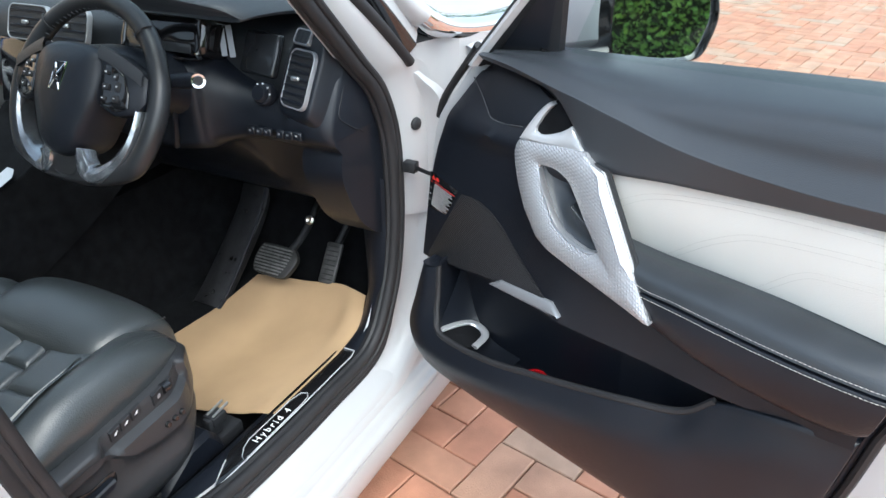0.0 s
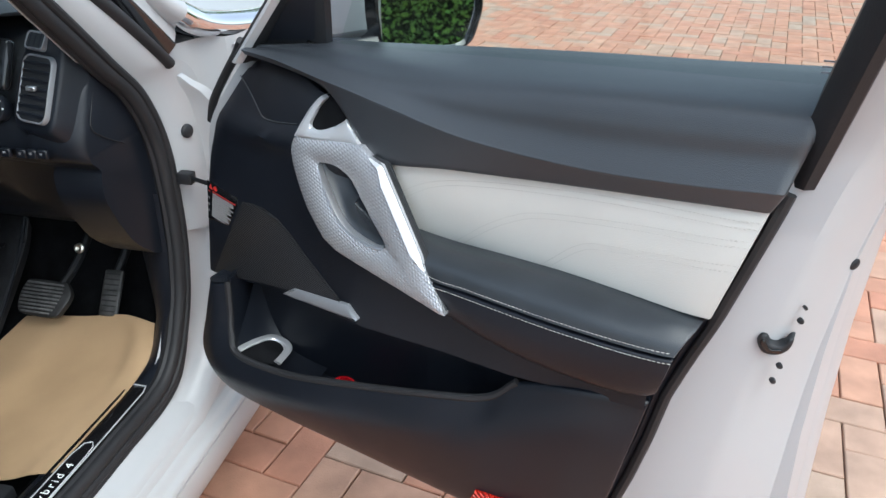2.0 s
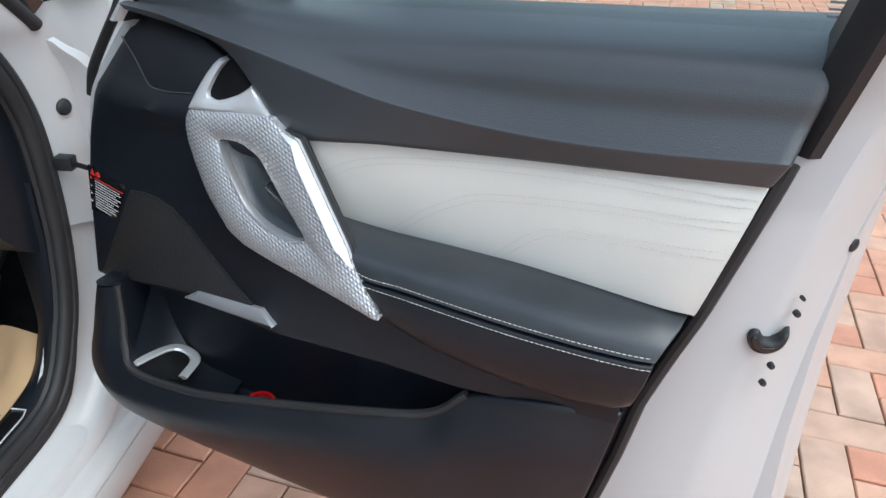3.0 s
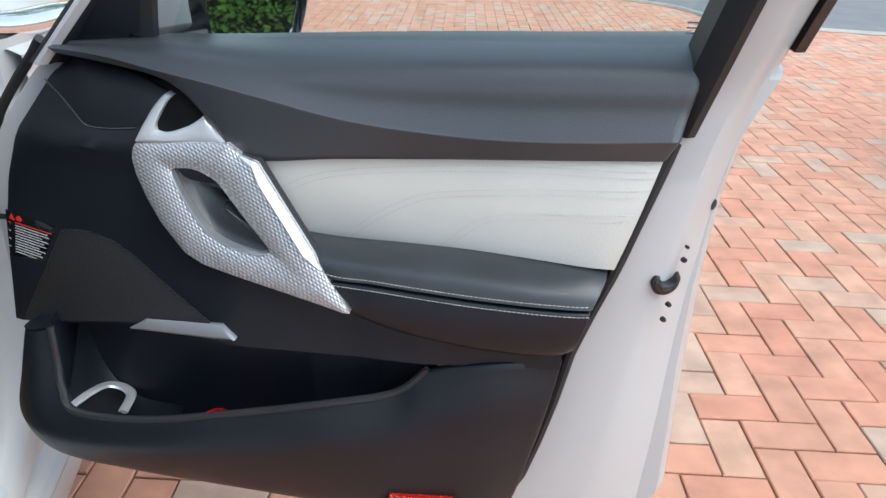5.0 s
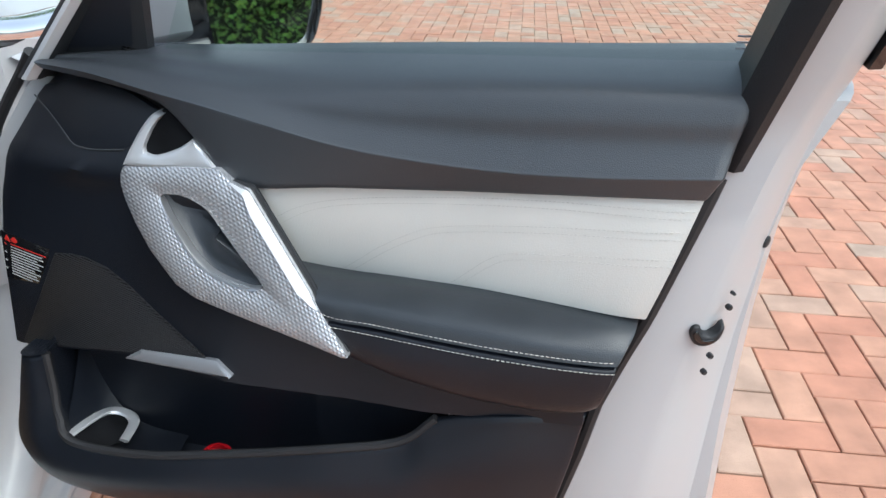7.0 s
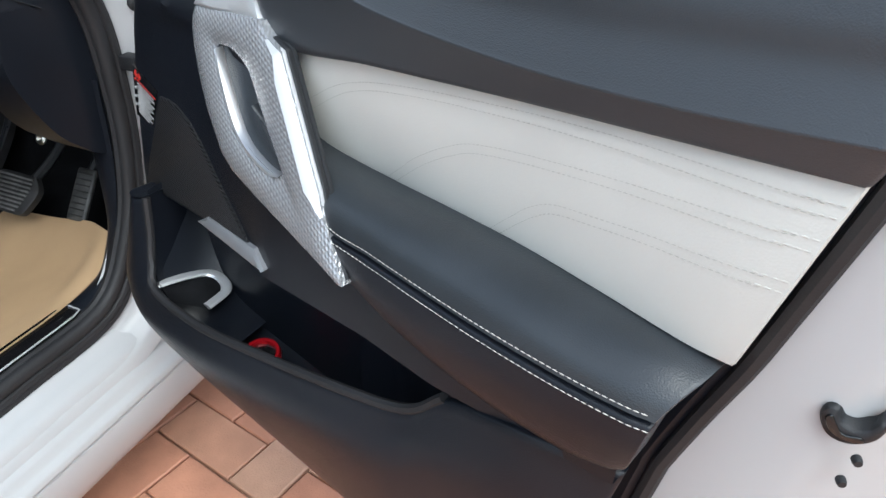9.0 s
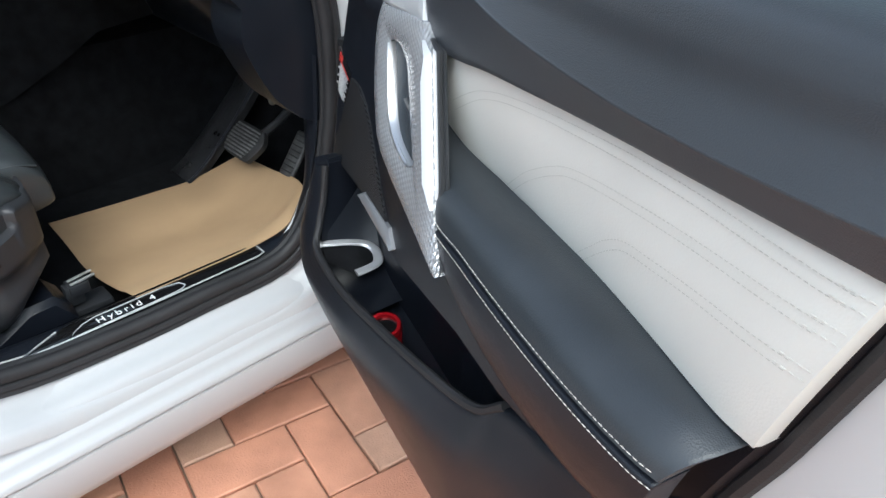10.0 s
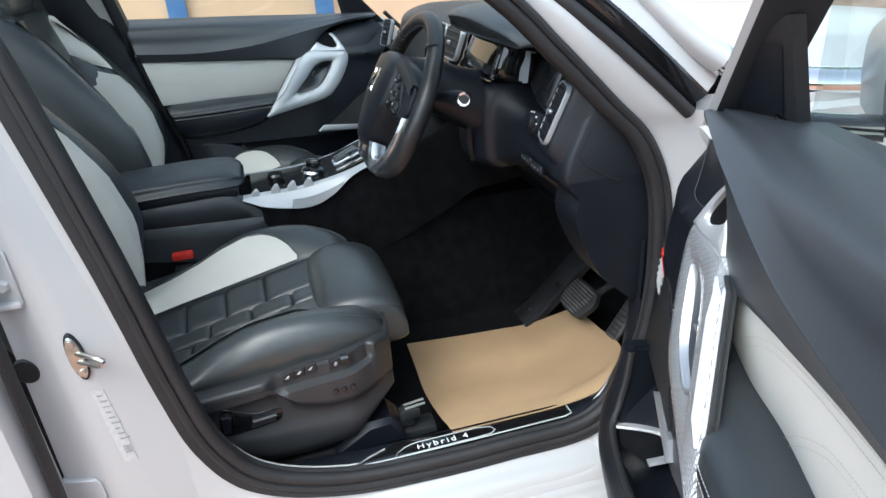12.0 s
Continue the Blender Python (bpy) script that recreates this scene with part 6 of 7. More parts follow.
for k in (1, -1):
    r_top = crv([(-0.768, 0.664), (-0.723, 0.664), (-0.643, 0.665), (-0.597, 0.669), (-0.531, 0.680), (-0.473, 0.696), (-0.40, 0.722)], 40)
    r_low = crv([(-0.770, 0.662), (-0.72, 0.636), (-0.655, 0.621), (-0.60, 0.619), (-0.548, 0.640), (-0.49, 0.684), (-0.42, 0.712)], 40)
    rail = [[(-0.92 + k * 0.086, q[0], q[1] + 0.001) for q in r_top]]
    for f_, o in ((0.0, 0.104), (0.06, 0.108), (0.5, 0.117), (0.94, 0.1225), (1.0, 0.121), (1.0, 0.112)):
        rail.append([(-0.92 + k * o, *(a + (b - a) * f_)) for a, b in zip(r_top, r_low)])
    rl = part("side_rail", sheet(rail), BRIGHT, con, "smooth silver console rail")
    part("dimpled_patch", sheet([[(-0.92 + k * (0.1185 + 0.006 * f_), *(r_top[n] + (r_low[n] - r_top[n]) * f_)) for n in range(13, 30)] for f_ in (0.45, 0.6, 0.8, 0.96)]), DIMPLE, rl, "dimpled patch on the rail")
    for y, z in () if k < 0 else ((-0.734, 0.676), (-0.683, 0.681), (-0.641, 0.683), (-0.599, 0.685)):
        fin = [(y - 0.019, z - 0.020), (y - 0.012, z - 0.009), (y - 0.003, z), (y + 0.003, z), (y + 0.006, z - 0.008), (y + 0.008, z - 0.018)]
        part("fin", plate(lambda a, w, b: (-0.92 + k * w, a, b), fin, lambda a, b: 0.107, 0.022, 0.0015, 0.001), BRIGHT, rl, "pointed silver fin")
part("gear_plate", sheet([[(x, y, z + 0.014) for x in (-1.005, -0.92, -0.835)] for y, z in ((-0.745, 0.65), (-0.62, 0.652), (-0.52, 0.672), (-0.42, 0.708))]), GLOSSBLACK, con, "gloss black switch plate")
lever = part("gear_lever", lathe([(0.028, 0.0), (0.03, 0.008), (0.021, 0.013), (0.020, 0.020), (0.022, 0.026), (0.017, 0.031), (0.0, 0.032)], (-0.92, -0.58, 0.675), (0, 0.15, 1), 20), GLOSSBLACK, con, "black gear selector")
part("lever_ring", lathe([(0.03, 0.0), (0.034, 0.004), (0.03, 0.010)], (-0.92, -0.58, 0.668), (0, 0.15, 1), 20), CHROME, lever)
part("controller", lathe([(0.02, 0.0), (0.022, 0.012), (0.018, 0.018), (0.0, 0.018)], (-0.92, -0.68, 0.665), (0, 0, 1), 20), GLOSSBLACK, con, "round black control knob")
part("brake_switch", rbox((-0.91, -0.49, 0.707), (0.05, 0.07, 0.016), 0.006, 2, Euler((radians(20), 0, 0)).to_matrix()), GLOSSBLACK, con, "black parking brake switch")
part("switch_rim", rbox((-0.91, -0.49, 0.703), (0.058, 0.08, 0.010), 0.004, 2, Euler((radians(20), 0, 0)).to_matrix()), CHROME, con)

# ---- dashboard ----
dash = thing("dashboard", "black dashboard with air vents and instrument hood", "dashboard")
prof = [(0.27, 0.985), (0.10, 1.012), (-0.02, 1.022), (-0.10, 1.018), (-0.155, 0.998), (-0.175, 0.965), (-0.185, 0.90), (-0.190, 0.84), (-0.165, 0.80), (-0.10, 0.775), (0.0, 0.76), (0.2, 0.74)]
rows = []
for x in np.linspace(-1.70, -0.16, 26):
    c = abs((x + 0.9) / 0.76)
    rows.append([(x, y + 0.03 * c ** 4 * (1 if y < -0.05 else 0), z - 0.03 * c ** 3) for y, z in crv(prof, 40)])
part("body", sheet(rows), cells(material("dash_skin", (0.022, 0.025, 0.029), 0.45, spots=0.1, spot_scale=5, rough_var=0.05), 900, 0.25, 0.0007), dash, "black soft dashboard", sharp=60)
# end cap beside the door with the sculpted shoulder
cap_rows = []
for x, k in ((-0.20, 0.0), (-0.165, 0.02), (-0.135, 0.25), (-0.115, 0.6), (-0.108, 1.0)):
    cp = crv([(0.05, 0.995), (-0.06, 1.012), (-0.112 + 0.01 * k, 1.008), (-0.148 + 0.015 * k, 0.992), (-0.186 + 0.02 * k, 0.95), (-0.215 + 0.02 * k, 0.89), (-0.228 + 0.02 * k, 0.852), (-0.222 + 0.01 * k, 0.824), (-0.200, 0.808), (-0.192, 0.796), (-0.198, 0.778), (-0.195, 0.735), (-0.157, 0.652), (-0.115, 0.606), (-0.07, 0.578), (0.05, 0.566)], 60)
    cap_rows.append([(x - 0.02 * max(0, z - 0.95) * 10, y, z) for y, z in cp])
cap_rows.append([(-0.108, 0.06, 0.56 + (q[2] - 0.56) * 0.99) for q in cap_rows[-1]])
part("end_cap", sheet(cap_rows), PLASTIC, dash, "black dashboard end beside the door", sharp=50)
# knee bolster under the wheel: a panel that swells round the column and falls back to the door
kb = []
for x, y0, zt, zb in ((-0.80, -0.20, 0.90, 0.76), (-0.66, -0.235, 0.93, 0.765), (-0.56, -0.268, 0.945, 0.775), (-0.47, -0.280, 0.955, 0.780), (-0.395, -0.268, 0.945, 0.788), (-0.375, -0.245, 0.930, 0.795), (-0.33, -0.222, 0.905, 0.802), (-0.26, -0.212, 0.885, 0.812), (-0.19, -0.212, 0.872, 0.815), (-0.15, -0.205, 0.87, 0.812)):
    kb.append([(x, y, z) for y, z in crv([(y0 + 0.09, zt + 0.012), (y0 + 0.03, zt + 0.008), (y0 + 0.004, zt - 0.012), (y0 - 0.004, zt - 0.05), (y0 - 0.004, zb + 0.03), (y0 + 0.004, zb + 0.008), (y0 + 0.03, zb - 0.006), (y0 + 0.10, zb - 0.02), (-0.06, 0.65), (-0.03, 0.60), (0.06, 0.575)], 44)])
cols_ = [crv([r[i] for r in kb], 60) for i in range(44)]
part("knee_panel", sheet([[c[j] for c in cols_] for j in range(60)]), PLASTIC, dash, "black knee panel round the column", sharp=60)
part("knee_ridge", tube(crv([(-0.418, -0.284, 0.935), (-0.420, -0.288, 0.88), (-0.430, -0.287, 0.83), (-0.445, -0.280, 0.79)], 20), 0.005, 8, flatten=(1.2, 0.7)), PLASTIC, dash)
for i in range(6):
    x_ = -0.300 + 0.0235 * i + (0.012 if i > 2 else 0)
    y_ = -0.208 - 0.16 * (x_ + 0.300)
    b = part("dash_button", rbox((x_, y_ - 0.0105, 0.827 + 0.0028 * i), (0.019, 0.008, 0.016), 0.002, 1), PLASTIC, dash, "small black dash button")
    part("symbol", rbox((x_, y_ - 0.0155, 0.829 + 0.0028 * i), (0.0045, 0.0008, 0.0036), 0, 1), DIMSILVER, b)
# cover flap with its joint on the dashboard end
part("flap_joint", tube(crv([(-0.110, -0.150, 0.955), (-0.108, -0.182, 0.90), (-0.107, -0.192, 0.872), (-0.106, -0.165, 0.848), (-0.106, -0.120, 0.822)], 30), 0.0012, 5), DARK, dash)


def vent(parent, centre, w, h, normal, slats, roll=0.0, vertical=False):
    """An air vent: bright frame, dark mouth, slats."""
    m = look(centre, Vector(centre) - Vector(normal), roll)
    put = lambda a, b, c: tuple(m @ Vector((a, b, c)))
    rc = min(w, h) * 0.22
    o = [(sx_ * (w / 2 - rc) + rc * math.cos(a), sy_ * (h / 2 - rc) + rc * math.sin(a)) for sx_, sy_, a0 in ((1, 1, 0), (-1, 1, 90), (-1, -1, 180), (1, -1, 270)) for a in [radians(a0 + 15 * q) for q in range(7)]]
    rr = []
    grow = lambda e, d: [put(q[0] * (1 + 2 * e / w), q[1] * (1 + 2 * e / h), d) for q in o]
    fr = part("vent_frame", sheet([grow(e, d) for e, d in ((0.0015, -0.008), (0.0012, 0.002), (0.0, 0.004), (-0.0015, 0.004), (-0.0022, 0.0025))], True), DIMSILVER, parent, "thin satin silver vent frame")
    part("vent_mouth", sheet([grow(-0.0021, 0.0025), grow(-0.0028, 0.0), grow(-0.004, -0.014), grow(-w / 3, -0.0145)], True, True), DARK, fr, "dark mouth of the vent")
    for i in range(slats):
        t = (i + 0.5) / slats - 0.5
        if vertical:
            bits = sheet([[put(t * w * 0.85 + dx, b * h * 0.44, dz) for b in (-1, 1)] for dx, dz in ((0.002, 0.002), (-0.002, 0.003), (-0.004, -0.012), (0.0, -0.012), (0.002, 0.002))])
        else:
            bits = sheet([[put(a * w * 0.45, t * h * 0.9 + dy, dz) for a in (-1, -0.3, 0.3, 1)] for dy, dz in ((0.0042, 0.001), (0.001, 0.005), (-0.0035, 0.004), (-0.005, -0.01), (0.0, -0.012), (0.0042, 0.001))])
        part("slat", bits, PLASTIC, fr)
    if not vertical:
        part("vent_tab", rbox(put(0, 0.0, 0.008), (0.018, 0.008, 0.008), 0.002, 1), SATIN, fr)


VB = look((-0.1785, -0.2065, 0.9375), Vector((-0.1785, -0.2065, 0.9375)) - Vector((-0.225, -0.879, 0.419)))
capsule = loop([(-0.050, -0.050), (-0.034, -0.066), (0.0, -0.069), (0.030, -0.066), (0.043, -0.050), (0.045, 0.0), (0.044, 0.05), (0.038, 0.083), (0.020, 0.098), (-0.006, 0.098), (-0.030, 0.082), (-0.046, 0.055), (-0.053, 0.0)], 64)
part("vent_bezel", sheet([[tuple(VB @ Vector((q[0] * k, 0.012 + (q[1] - 0.012) * k, d))) for q in capsule] for k, d in ((1.30, -0.045), (1.12, -0.022), (1.03, -0.008), (0.97, -0.003), (0.90, -0.002), (0.3, -0.003))], True, True), PLASTIC, dash, "dark satin shell round the side vents", sharp=60)
vent(dash, (-0.1785, -0.2085, 0.9385), 0.068, 0.106, (-0.225, -0.879, 0.419), 7, 0)
vent(dash, (-0.186, -0.171, 1.006), 0.044, 0.028, (-0.225, -0.80, 0.55), 3, 0, True)
vent(dash, (-0.905, -0.215, 0.982), 0.13, 0.075, (0, -0.93, 0.36), 4)
vent(dash, (-0.772, -0.215, 0.984), 0.12, 0.075, (0, -0.93, 0.36), 4)
vent(dash, (-1.605, -0.212, 0.915), 0.055, 0.09, (0.25, -0.90, 0.32), 5)
knob = part("light_knob", lathe([(0.0225, -0.01), (0.0225, 0.004), (0.0205, 0.007), (0.017, 0.008), (0.0155, 0.016), (0.0135, 0.019), (0.0, 0.0195)], (-0.266, -0.208, 0.901), (0.05, -0.93, 0.35), 28), PLASTIC, dash, "round light switch knob")
for i in range(9):
    a = radians(40 * i)
    part("knob_mark", rbox((-0.266 + 0.0192 * math.cos(a), -0.2135 - 0.0072 * math.sin(a) * -0.35, 0.9035 + 0.0185 * math.sin(a)), (0.0028, 0.0028, 0.0028), 0, 1), PRINT, knob)
# instrument hood and dials
hood = []
for y, z, hw, t in ((-0.262, 1.062, 0.165, 0.020), (-0.268, 1.074, 0.178, 0.038), (-0.245, 1.085, 0.185, 0.048), (-0.19, 1.090, 0.19, 0.056), (-0.12, 1.086, 0.20, 0.06), (-0.04, 1.06, 0.21, 0.05), (0.04, 1.025, 0.21, 0.04)):
    hood.append([(-0.46 - hw, y + 0.02, z - t), (-0.46 - hw * 0.97, y + 0.012, z - t * 0.4), (-0.46 - hw * 0.75, y, z - 0.002), (-0.46, y, z + 0.004), (-0.46 + hw * 0.6, y + 0.006, z - 0.004), (-0.46 + hw * 0.92, y + 0.02, z - t * 0.45), (-0.46 + hw, y + 0.035, z - t), (-0.46, y + 0.004, z - t * 0.75)])
hd = part("instrument_hood", pillow(CAR, hood, 48, 28), SKIN, dash, "stitched black instrument hood")
part("hood_seam", both(*[stitches(CAR, crv([(-0.395 + o, -0.262, 1.070), (-0.392 + o, -0.235, 1.0865), (-0.388 + o, -0.18, 1.093), (-0.382 + o, -0.10, 1.084)], 30), 0.005, 0.003, 0.0009) for o in (0.0, 0.009)]), GREYSATIN, hd)["kind"] = "stuff"
tilt_ = Euler((radians(-22), 0, 0)).to_matrix()
binn = part("dial_housing", rbox((-0.475, -0.195, 0.995), (0.215, 0.09, 0.088), 0.022, 4, tilt_), GLOSSBLACK, dash, "gloss black instrument housing")
part("dial_face", rbox((-0.475, -0.2385, 0.9985), (0.165, 0.006, 0.058), 0.006, 2, tilt_), SCREEN, binn, "dark instrument screen")
part("dial_rim", tube([(-0.475 + a, -0.2405 + 0.40 * b, 0.998 + b) for a, b in loop([(-0.092, -0.034), (0.092, -0.034), (0.098, -0.02), (0.094, 0.030), (0.08, 0.036), (-0.08, 0.036), (-0.094, 0.030), (-0.098, -0.02)], 48)], 0.005, 8, True, flatten=(1.0, 0.6)), GLOSSBLACK, binn, "gloss rim round the screen")
for o in (0.0, 0.020):
    part("blade", sheet([[(-0.384 + o + 0.014 * s_ + 0.015 * a, -0.180 - 0.014 * s_ - 0.008 * (1 - abs(2 * a - 1)), 1.016 - 0.056 * s_) for a in (0, 0.25, 0.5, 0.75, 1)] for s_ in np.linspace(0, 1, 6)]), GREYSATIN, dash, "satin blade beside the screen")
part("side_screen", rbox((-0.300, -0.160, 0.962), (0.10, 0.02, 0.085), 0.009, 3, Euler((radians(-24), 0, radians(-10))).to_matrix()), SCREEN, dash, "black panel beside the instruments")
part("radio", rbox((-0.90, -0.225, 0.87), (0.24, 0.03, 0.15), 0.008, 2, Euler((radians(-15), 0, 0)).to_matrix()), GLOSSBLACK, dash, "gloss black radio panel")
part("radio_knob", lathe([(0.02, 0), (0.02, 0.018), (0.016, 0.022), (0.0, 0.022)], (-0.80, -0.245, 0.875), (0, -0.95, 0.3), 20), SILVER, dash, "round silver radio knob")
# fuse flap seam and lower bracket on the end cap
part("socket", lathe([(0.006, 0.0), (0.011, 0.002), (0.011, 0.006), (0.007, 0.008), (0.0, 0.004)], (-0.363, 0.0, 0.518), (0.1, -0.9, 0.4), 16), STEEL, dash, "steel ring of a lock under the dash")

# ---- steering column and wheel ----
colm = thing("steering_column", "black steering column with stalks", "steering column")
cr_ = []
for y, z, hx, hz in ((-0.405, 0.972, 0.045, 0.045), (-0.38, 0.962, 0.055, 0.05), (-0.34, 0.945, 0.062, 0.058), (-0.28, 0.915, 0.07, 0.065), (-0.18, 0.88, 0.08, 0.07)):
    cr_.append([(-0.47 - hx, y, z - hz * 0.6), (-0.47 - hx, y, z + hz * 0.5), (-0.47, y, z + hz), (-0.47 + hx, y, z + hz * 0.5), (-0.47 + hx, y, z - hz * 0.6), (-0.47, y, z - hz)])
part("shroud", pillow(CAR, cr_, 28, 16), PLASTIC, colm, "black column shroud")
stalk = part("stalk", tube(crv([(-0.40, -0.36, 0.945), (-0.35, -0.34, 0.95), (-0.304, -0.329, 0.954)], 8), [0.010, 0.010, 0.011, 0.012, 0.013, 0.014, 0.014, 0.013], 14), PLASTIC, colm, "black indicator stalk")
part("stalk_end", lathe([(0.0, 0.003), (0.008, 0.003), (0.0085, 0.001), (0.0085, -0.004)], (-0.297, -0.334, 0.955), (0.75, -0.6, 0.15), 20), DARK, stalk)
part("stalk_ring", lathe([(0.0088, 0.0), (0.0125, 0.001), (0.0135, -0.002), (0.0125, -0.006)], (-0.297, -0.334, 0.955), (0.75, -0.6, 0.15), 24), CHROME, stalk, "bright ring")

WH = Matrix.Translation((-0.488, -0.421, 0.922)) @ Matrix.Rotation(radians(62.5), 4, "X")
SPOKE = material("polished_spoke", (0.45, 0.47, 0.50), 0.24, metal=0.92, spots=0.04, spot_scale=20)
wheel = thing("steering_wheel", "black leather steering wheel with silver spokes and a flat bottom", "steering wheel", WH)
rim_pts = []
for i in range(96):
    a = 2 * math.pi * i / 96
    x, y = 0.176 * math.cos(a), 0.176 * math.sin(a)
    y = y if y > -0.10 else -0.10 - (abs(y) - 0.10) * 0.42
    rim_pts.append((x, y, 0.0))
part("rim", tube(rim_pts, [0.0185 - 0.002 * max(0, math.sin(2 * math.pi * i / 96)) for i in range(96)], 18, True, flatten=(1.0, 0.98)), RIMLEATHER, wheel, "black leather rim")
part("rim_stitching", both(*[tube([(rim_pts[i][0] * 0.895, rim_pts[i][1] * 0.895, 0.004), (rim_pts[i][0] * 0.905, rim_pts[i][1] * 0.905, 0.010)], 0.0011, 5) for i in range(10, 39)]), GREYSATIN, wheel)["kind"] = "stuff"
for k in (1, -1):
    q = np.array((k * 0.1215, 0.127, 0.0))
    part("rim_seam", tube([tuple(q * (1 - 0.11 * math.cos(b)) + np.array((0, 0, 0.0192 * math.sin(b)))) for b in np.linspace(0.2, 2.9, 12)], 0.0016, 6), DARK, wheel)
hub = loop([(0.0, 0.094), (0.045, 0.090), (0.072, 0.076), (0.080, 0.04), (0.076, -0.005), (0.060, -0.045), (0.040, -0.085), (0.0, -0.104), (-0.040, -0.085), (-0.060, -0.045), (-0.076, -0.005), (-0.080, 0.04), (-0.072, 0.076), (-0.045, 0.090)], 64)
part("hub", sheet([[(q[0] * s, 0.01 + (q[1] - 0.01) * s, h) for q in hub] for s, h in ((0.9, -0.040), (1.0, -0.01), (1.0, 0.030), (0.97, 0.043), (0.88, 0.052), (0.5, 0.060), (0.02, 0.062))], True, True), PLASTIC, wheel, "black airbag cover")
part("badge", both(tube([(-0.019, 0.006, 0.0605), (-0.011, 0.052, 0.0605), (0.016, 0.054, 0.0605), (0.008, 0.004, 0.0605)], 0.0018, 6, True), tube([(-0.010, 0.050, 0.061), (0.0, 0.030, 0.0645), (0.007, 0.006, 0.061)], 0.0022, 6), tube([(0.015, 0.052, 0.061), (0.0, 0.030, 0.0645), (-0.017, 0.008, 0.061)], 0.0022, 6)), CHROME, wheel, "plain bright badge outline")
for k in (1, -1):
    # arm with its button pad
    arm_o = [(k * 0.066, 0.088), (k * 0.105, 0.082), (k * 0.140, 0.064), (k * 0.163, 0.050), (k * 0.166, 0.010), (k * 0.150, -0.012), (k * 0.112, -0.020), (k * 0.082, -0.008), (k * 0.078, 0.04)]
    sp = part("spoke", plate(lambda a, w, b: (a, b, w), arm_o, lambda a, b: 0.042 - 0.20 * max(0, abs(a) - 0.07), 0.030, 0.004, 0.005), PLASTIC, wheel, "black spoke with buttons")
    part("spoke_trim", sheet([[(k * (0.070 + 0.090 * e), 0.088 - 0.034 * e ** 1.3 + o, 0.044 - 0.20 * 0.090 * e + h) for e in np.linspace(0, 1, 8)] for o, h in ((0.004, -0.01), (0.004, 0.002), (-0.006, 0.004), (-0.018 , 0.002), (-0.018, -0.004))]), SEATPLASTIC, sp, "dark grey trim over the spoke")
    pad_ = [(k * 0.083, 0.062), (k * 0.106, 0.062), (k * 0.126, 0.046), (k * 0.138, 0.018), (k * 0.141, -0.004), (k * 0.116, -0.014), (k * 0.086, -0.004)]
    part("button_pad", plate(lambda a, w, b: (a, b, w), pad_, lambda a, b: 0.0465 - 0.20 * max(0, abs(a) - 0.07), 0.010, 0.002, 0.003), GLOSSBLACK, sp, "black button pad")
    for bx, by, bw, bh in ((0.094, 0.050, 0.010, 0.007), (0.112, 0.044, 0.008, 0.009), (0.096, 0.026, 0.016, 0.010), (0.118, 0.028, 0.010, 0.016), (0.094, 0.006, 0.012, 0.007), (0.117, 0.008, 0.012, 0.012)):
        b = part("wheel_button", rbox((k * bx, by, 0.047 - 0.20 * (bx - 0.07)), (bw, bh, 0.006), 0.0015, 1), DARK, sp)
        part("symbol", rbox((k * bx, by, 0.0503 - 0.20 * (bx - 0.07)), (0.003, 0.002, 0.0008), 0, 1), PRINT, b)
    # bright band that hugs the rim and hooks inwards to the foot of the hub
    run = crv([(0.152, 0.018), (0.150, -0.030), (0.136, -0.072), (0.112, -0.104), (0.080, -0.124), (0.058, -0.126), (0.046, -0.112), (0.040, -0.086)], 44)
    wid = np.interp(np.linspace(0, 1, 44), [0, 0.3, 0.6, 0.75, 0.88, 1], [0.003, 0.010, 0.015, 0.017, 0.015, 0.010])
    rows = []
    for f_, h in ((-1.0, -0.008), (-1.0, 0.012), (-0.75, 0.020), (0.0, 0.024), (0.75, 0.020), (1.0, 0.010), (1.0, -0.008)):
        row = []
        for i in range(44):
            t_ = run[min(i + 1, 43)] - run[max(i - 1, 0)]
            n_ = np.array([t_[1], -t_[0]]) / np.linalg.norm(t_)
            q = run[i] + n_ * wid[i] * f_
            row.append((k * q[0], q[1], h + 0.012 * max(0, (i - 30) / 13)))
        rows.append(row)
    part("silver_spoke", sheet(rows), SPOKE, wheel, "satin silver lower spoke")
part("foot", plate(lambda a, w, b: (a, b, w), loop([(-0.040, -0.088), (-0.034, -0.120), (-0.02, -0.138), (0.02, -0.138), (0.034, -0.120), (0.040, -0.088), (0.0, -0.080)], 30), lambda a, b: 0.020, 0.03, 0.004, 0.005), RIMLEATHER, wheel, "black stitched foot of the wheel")

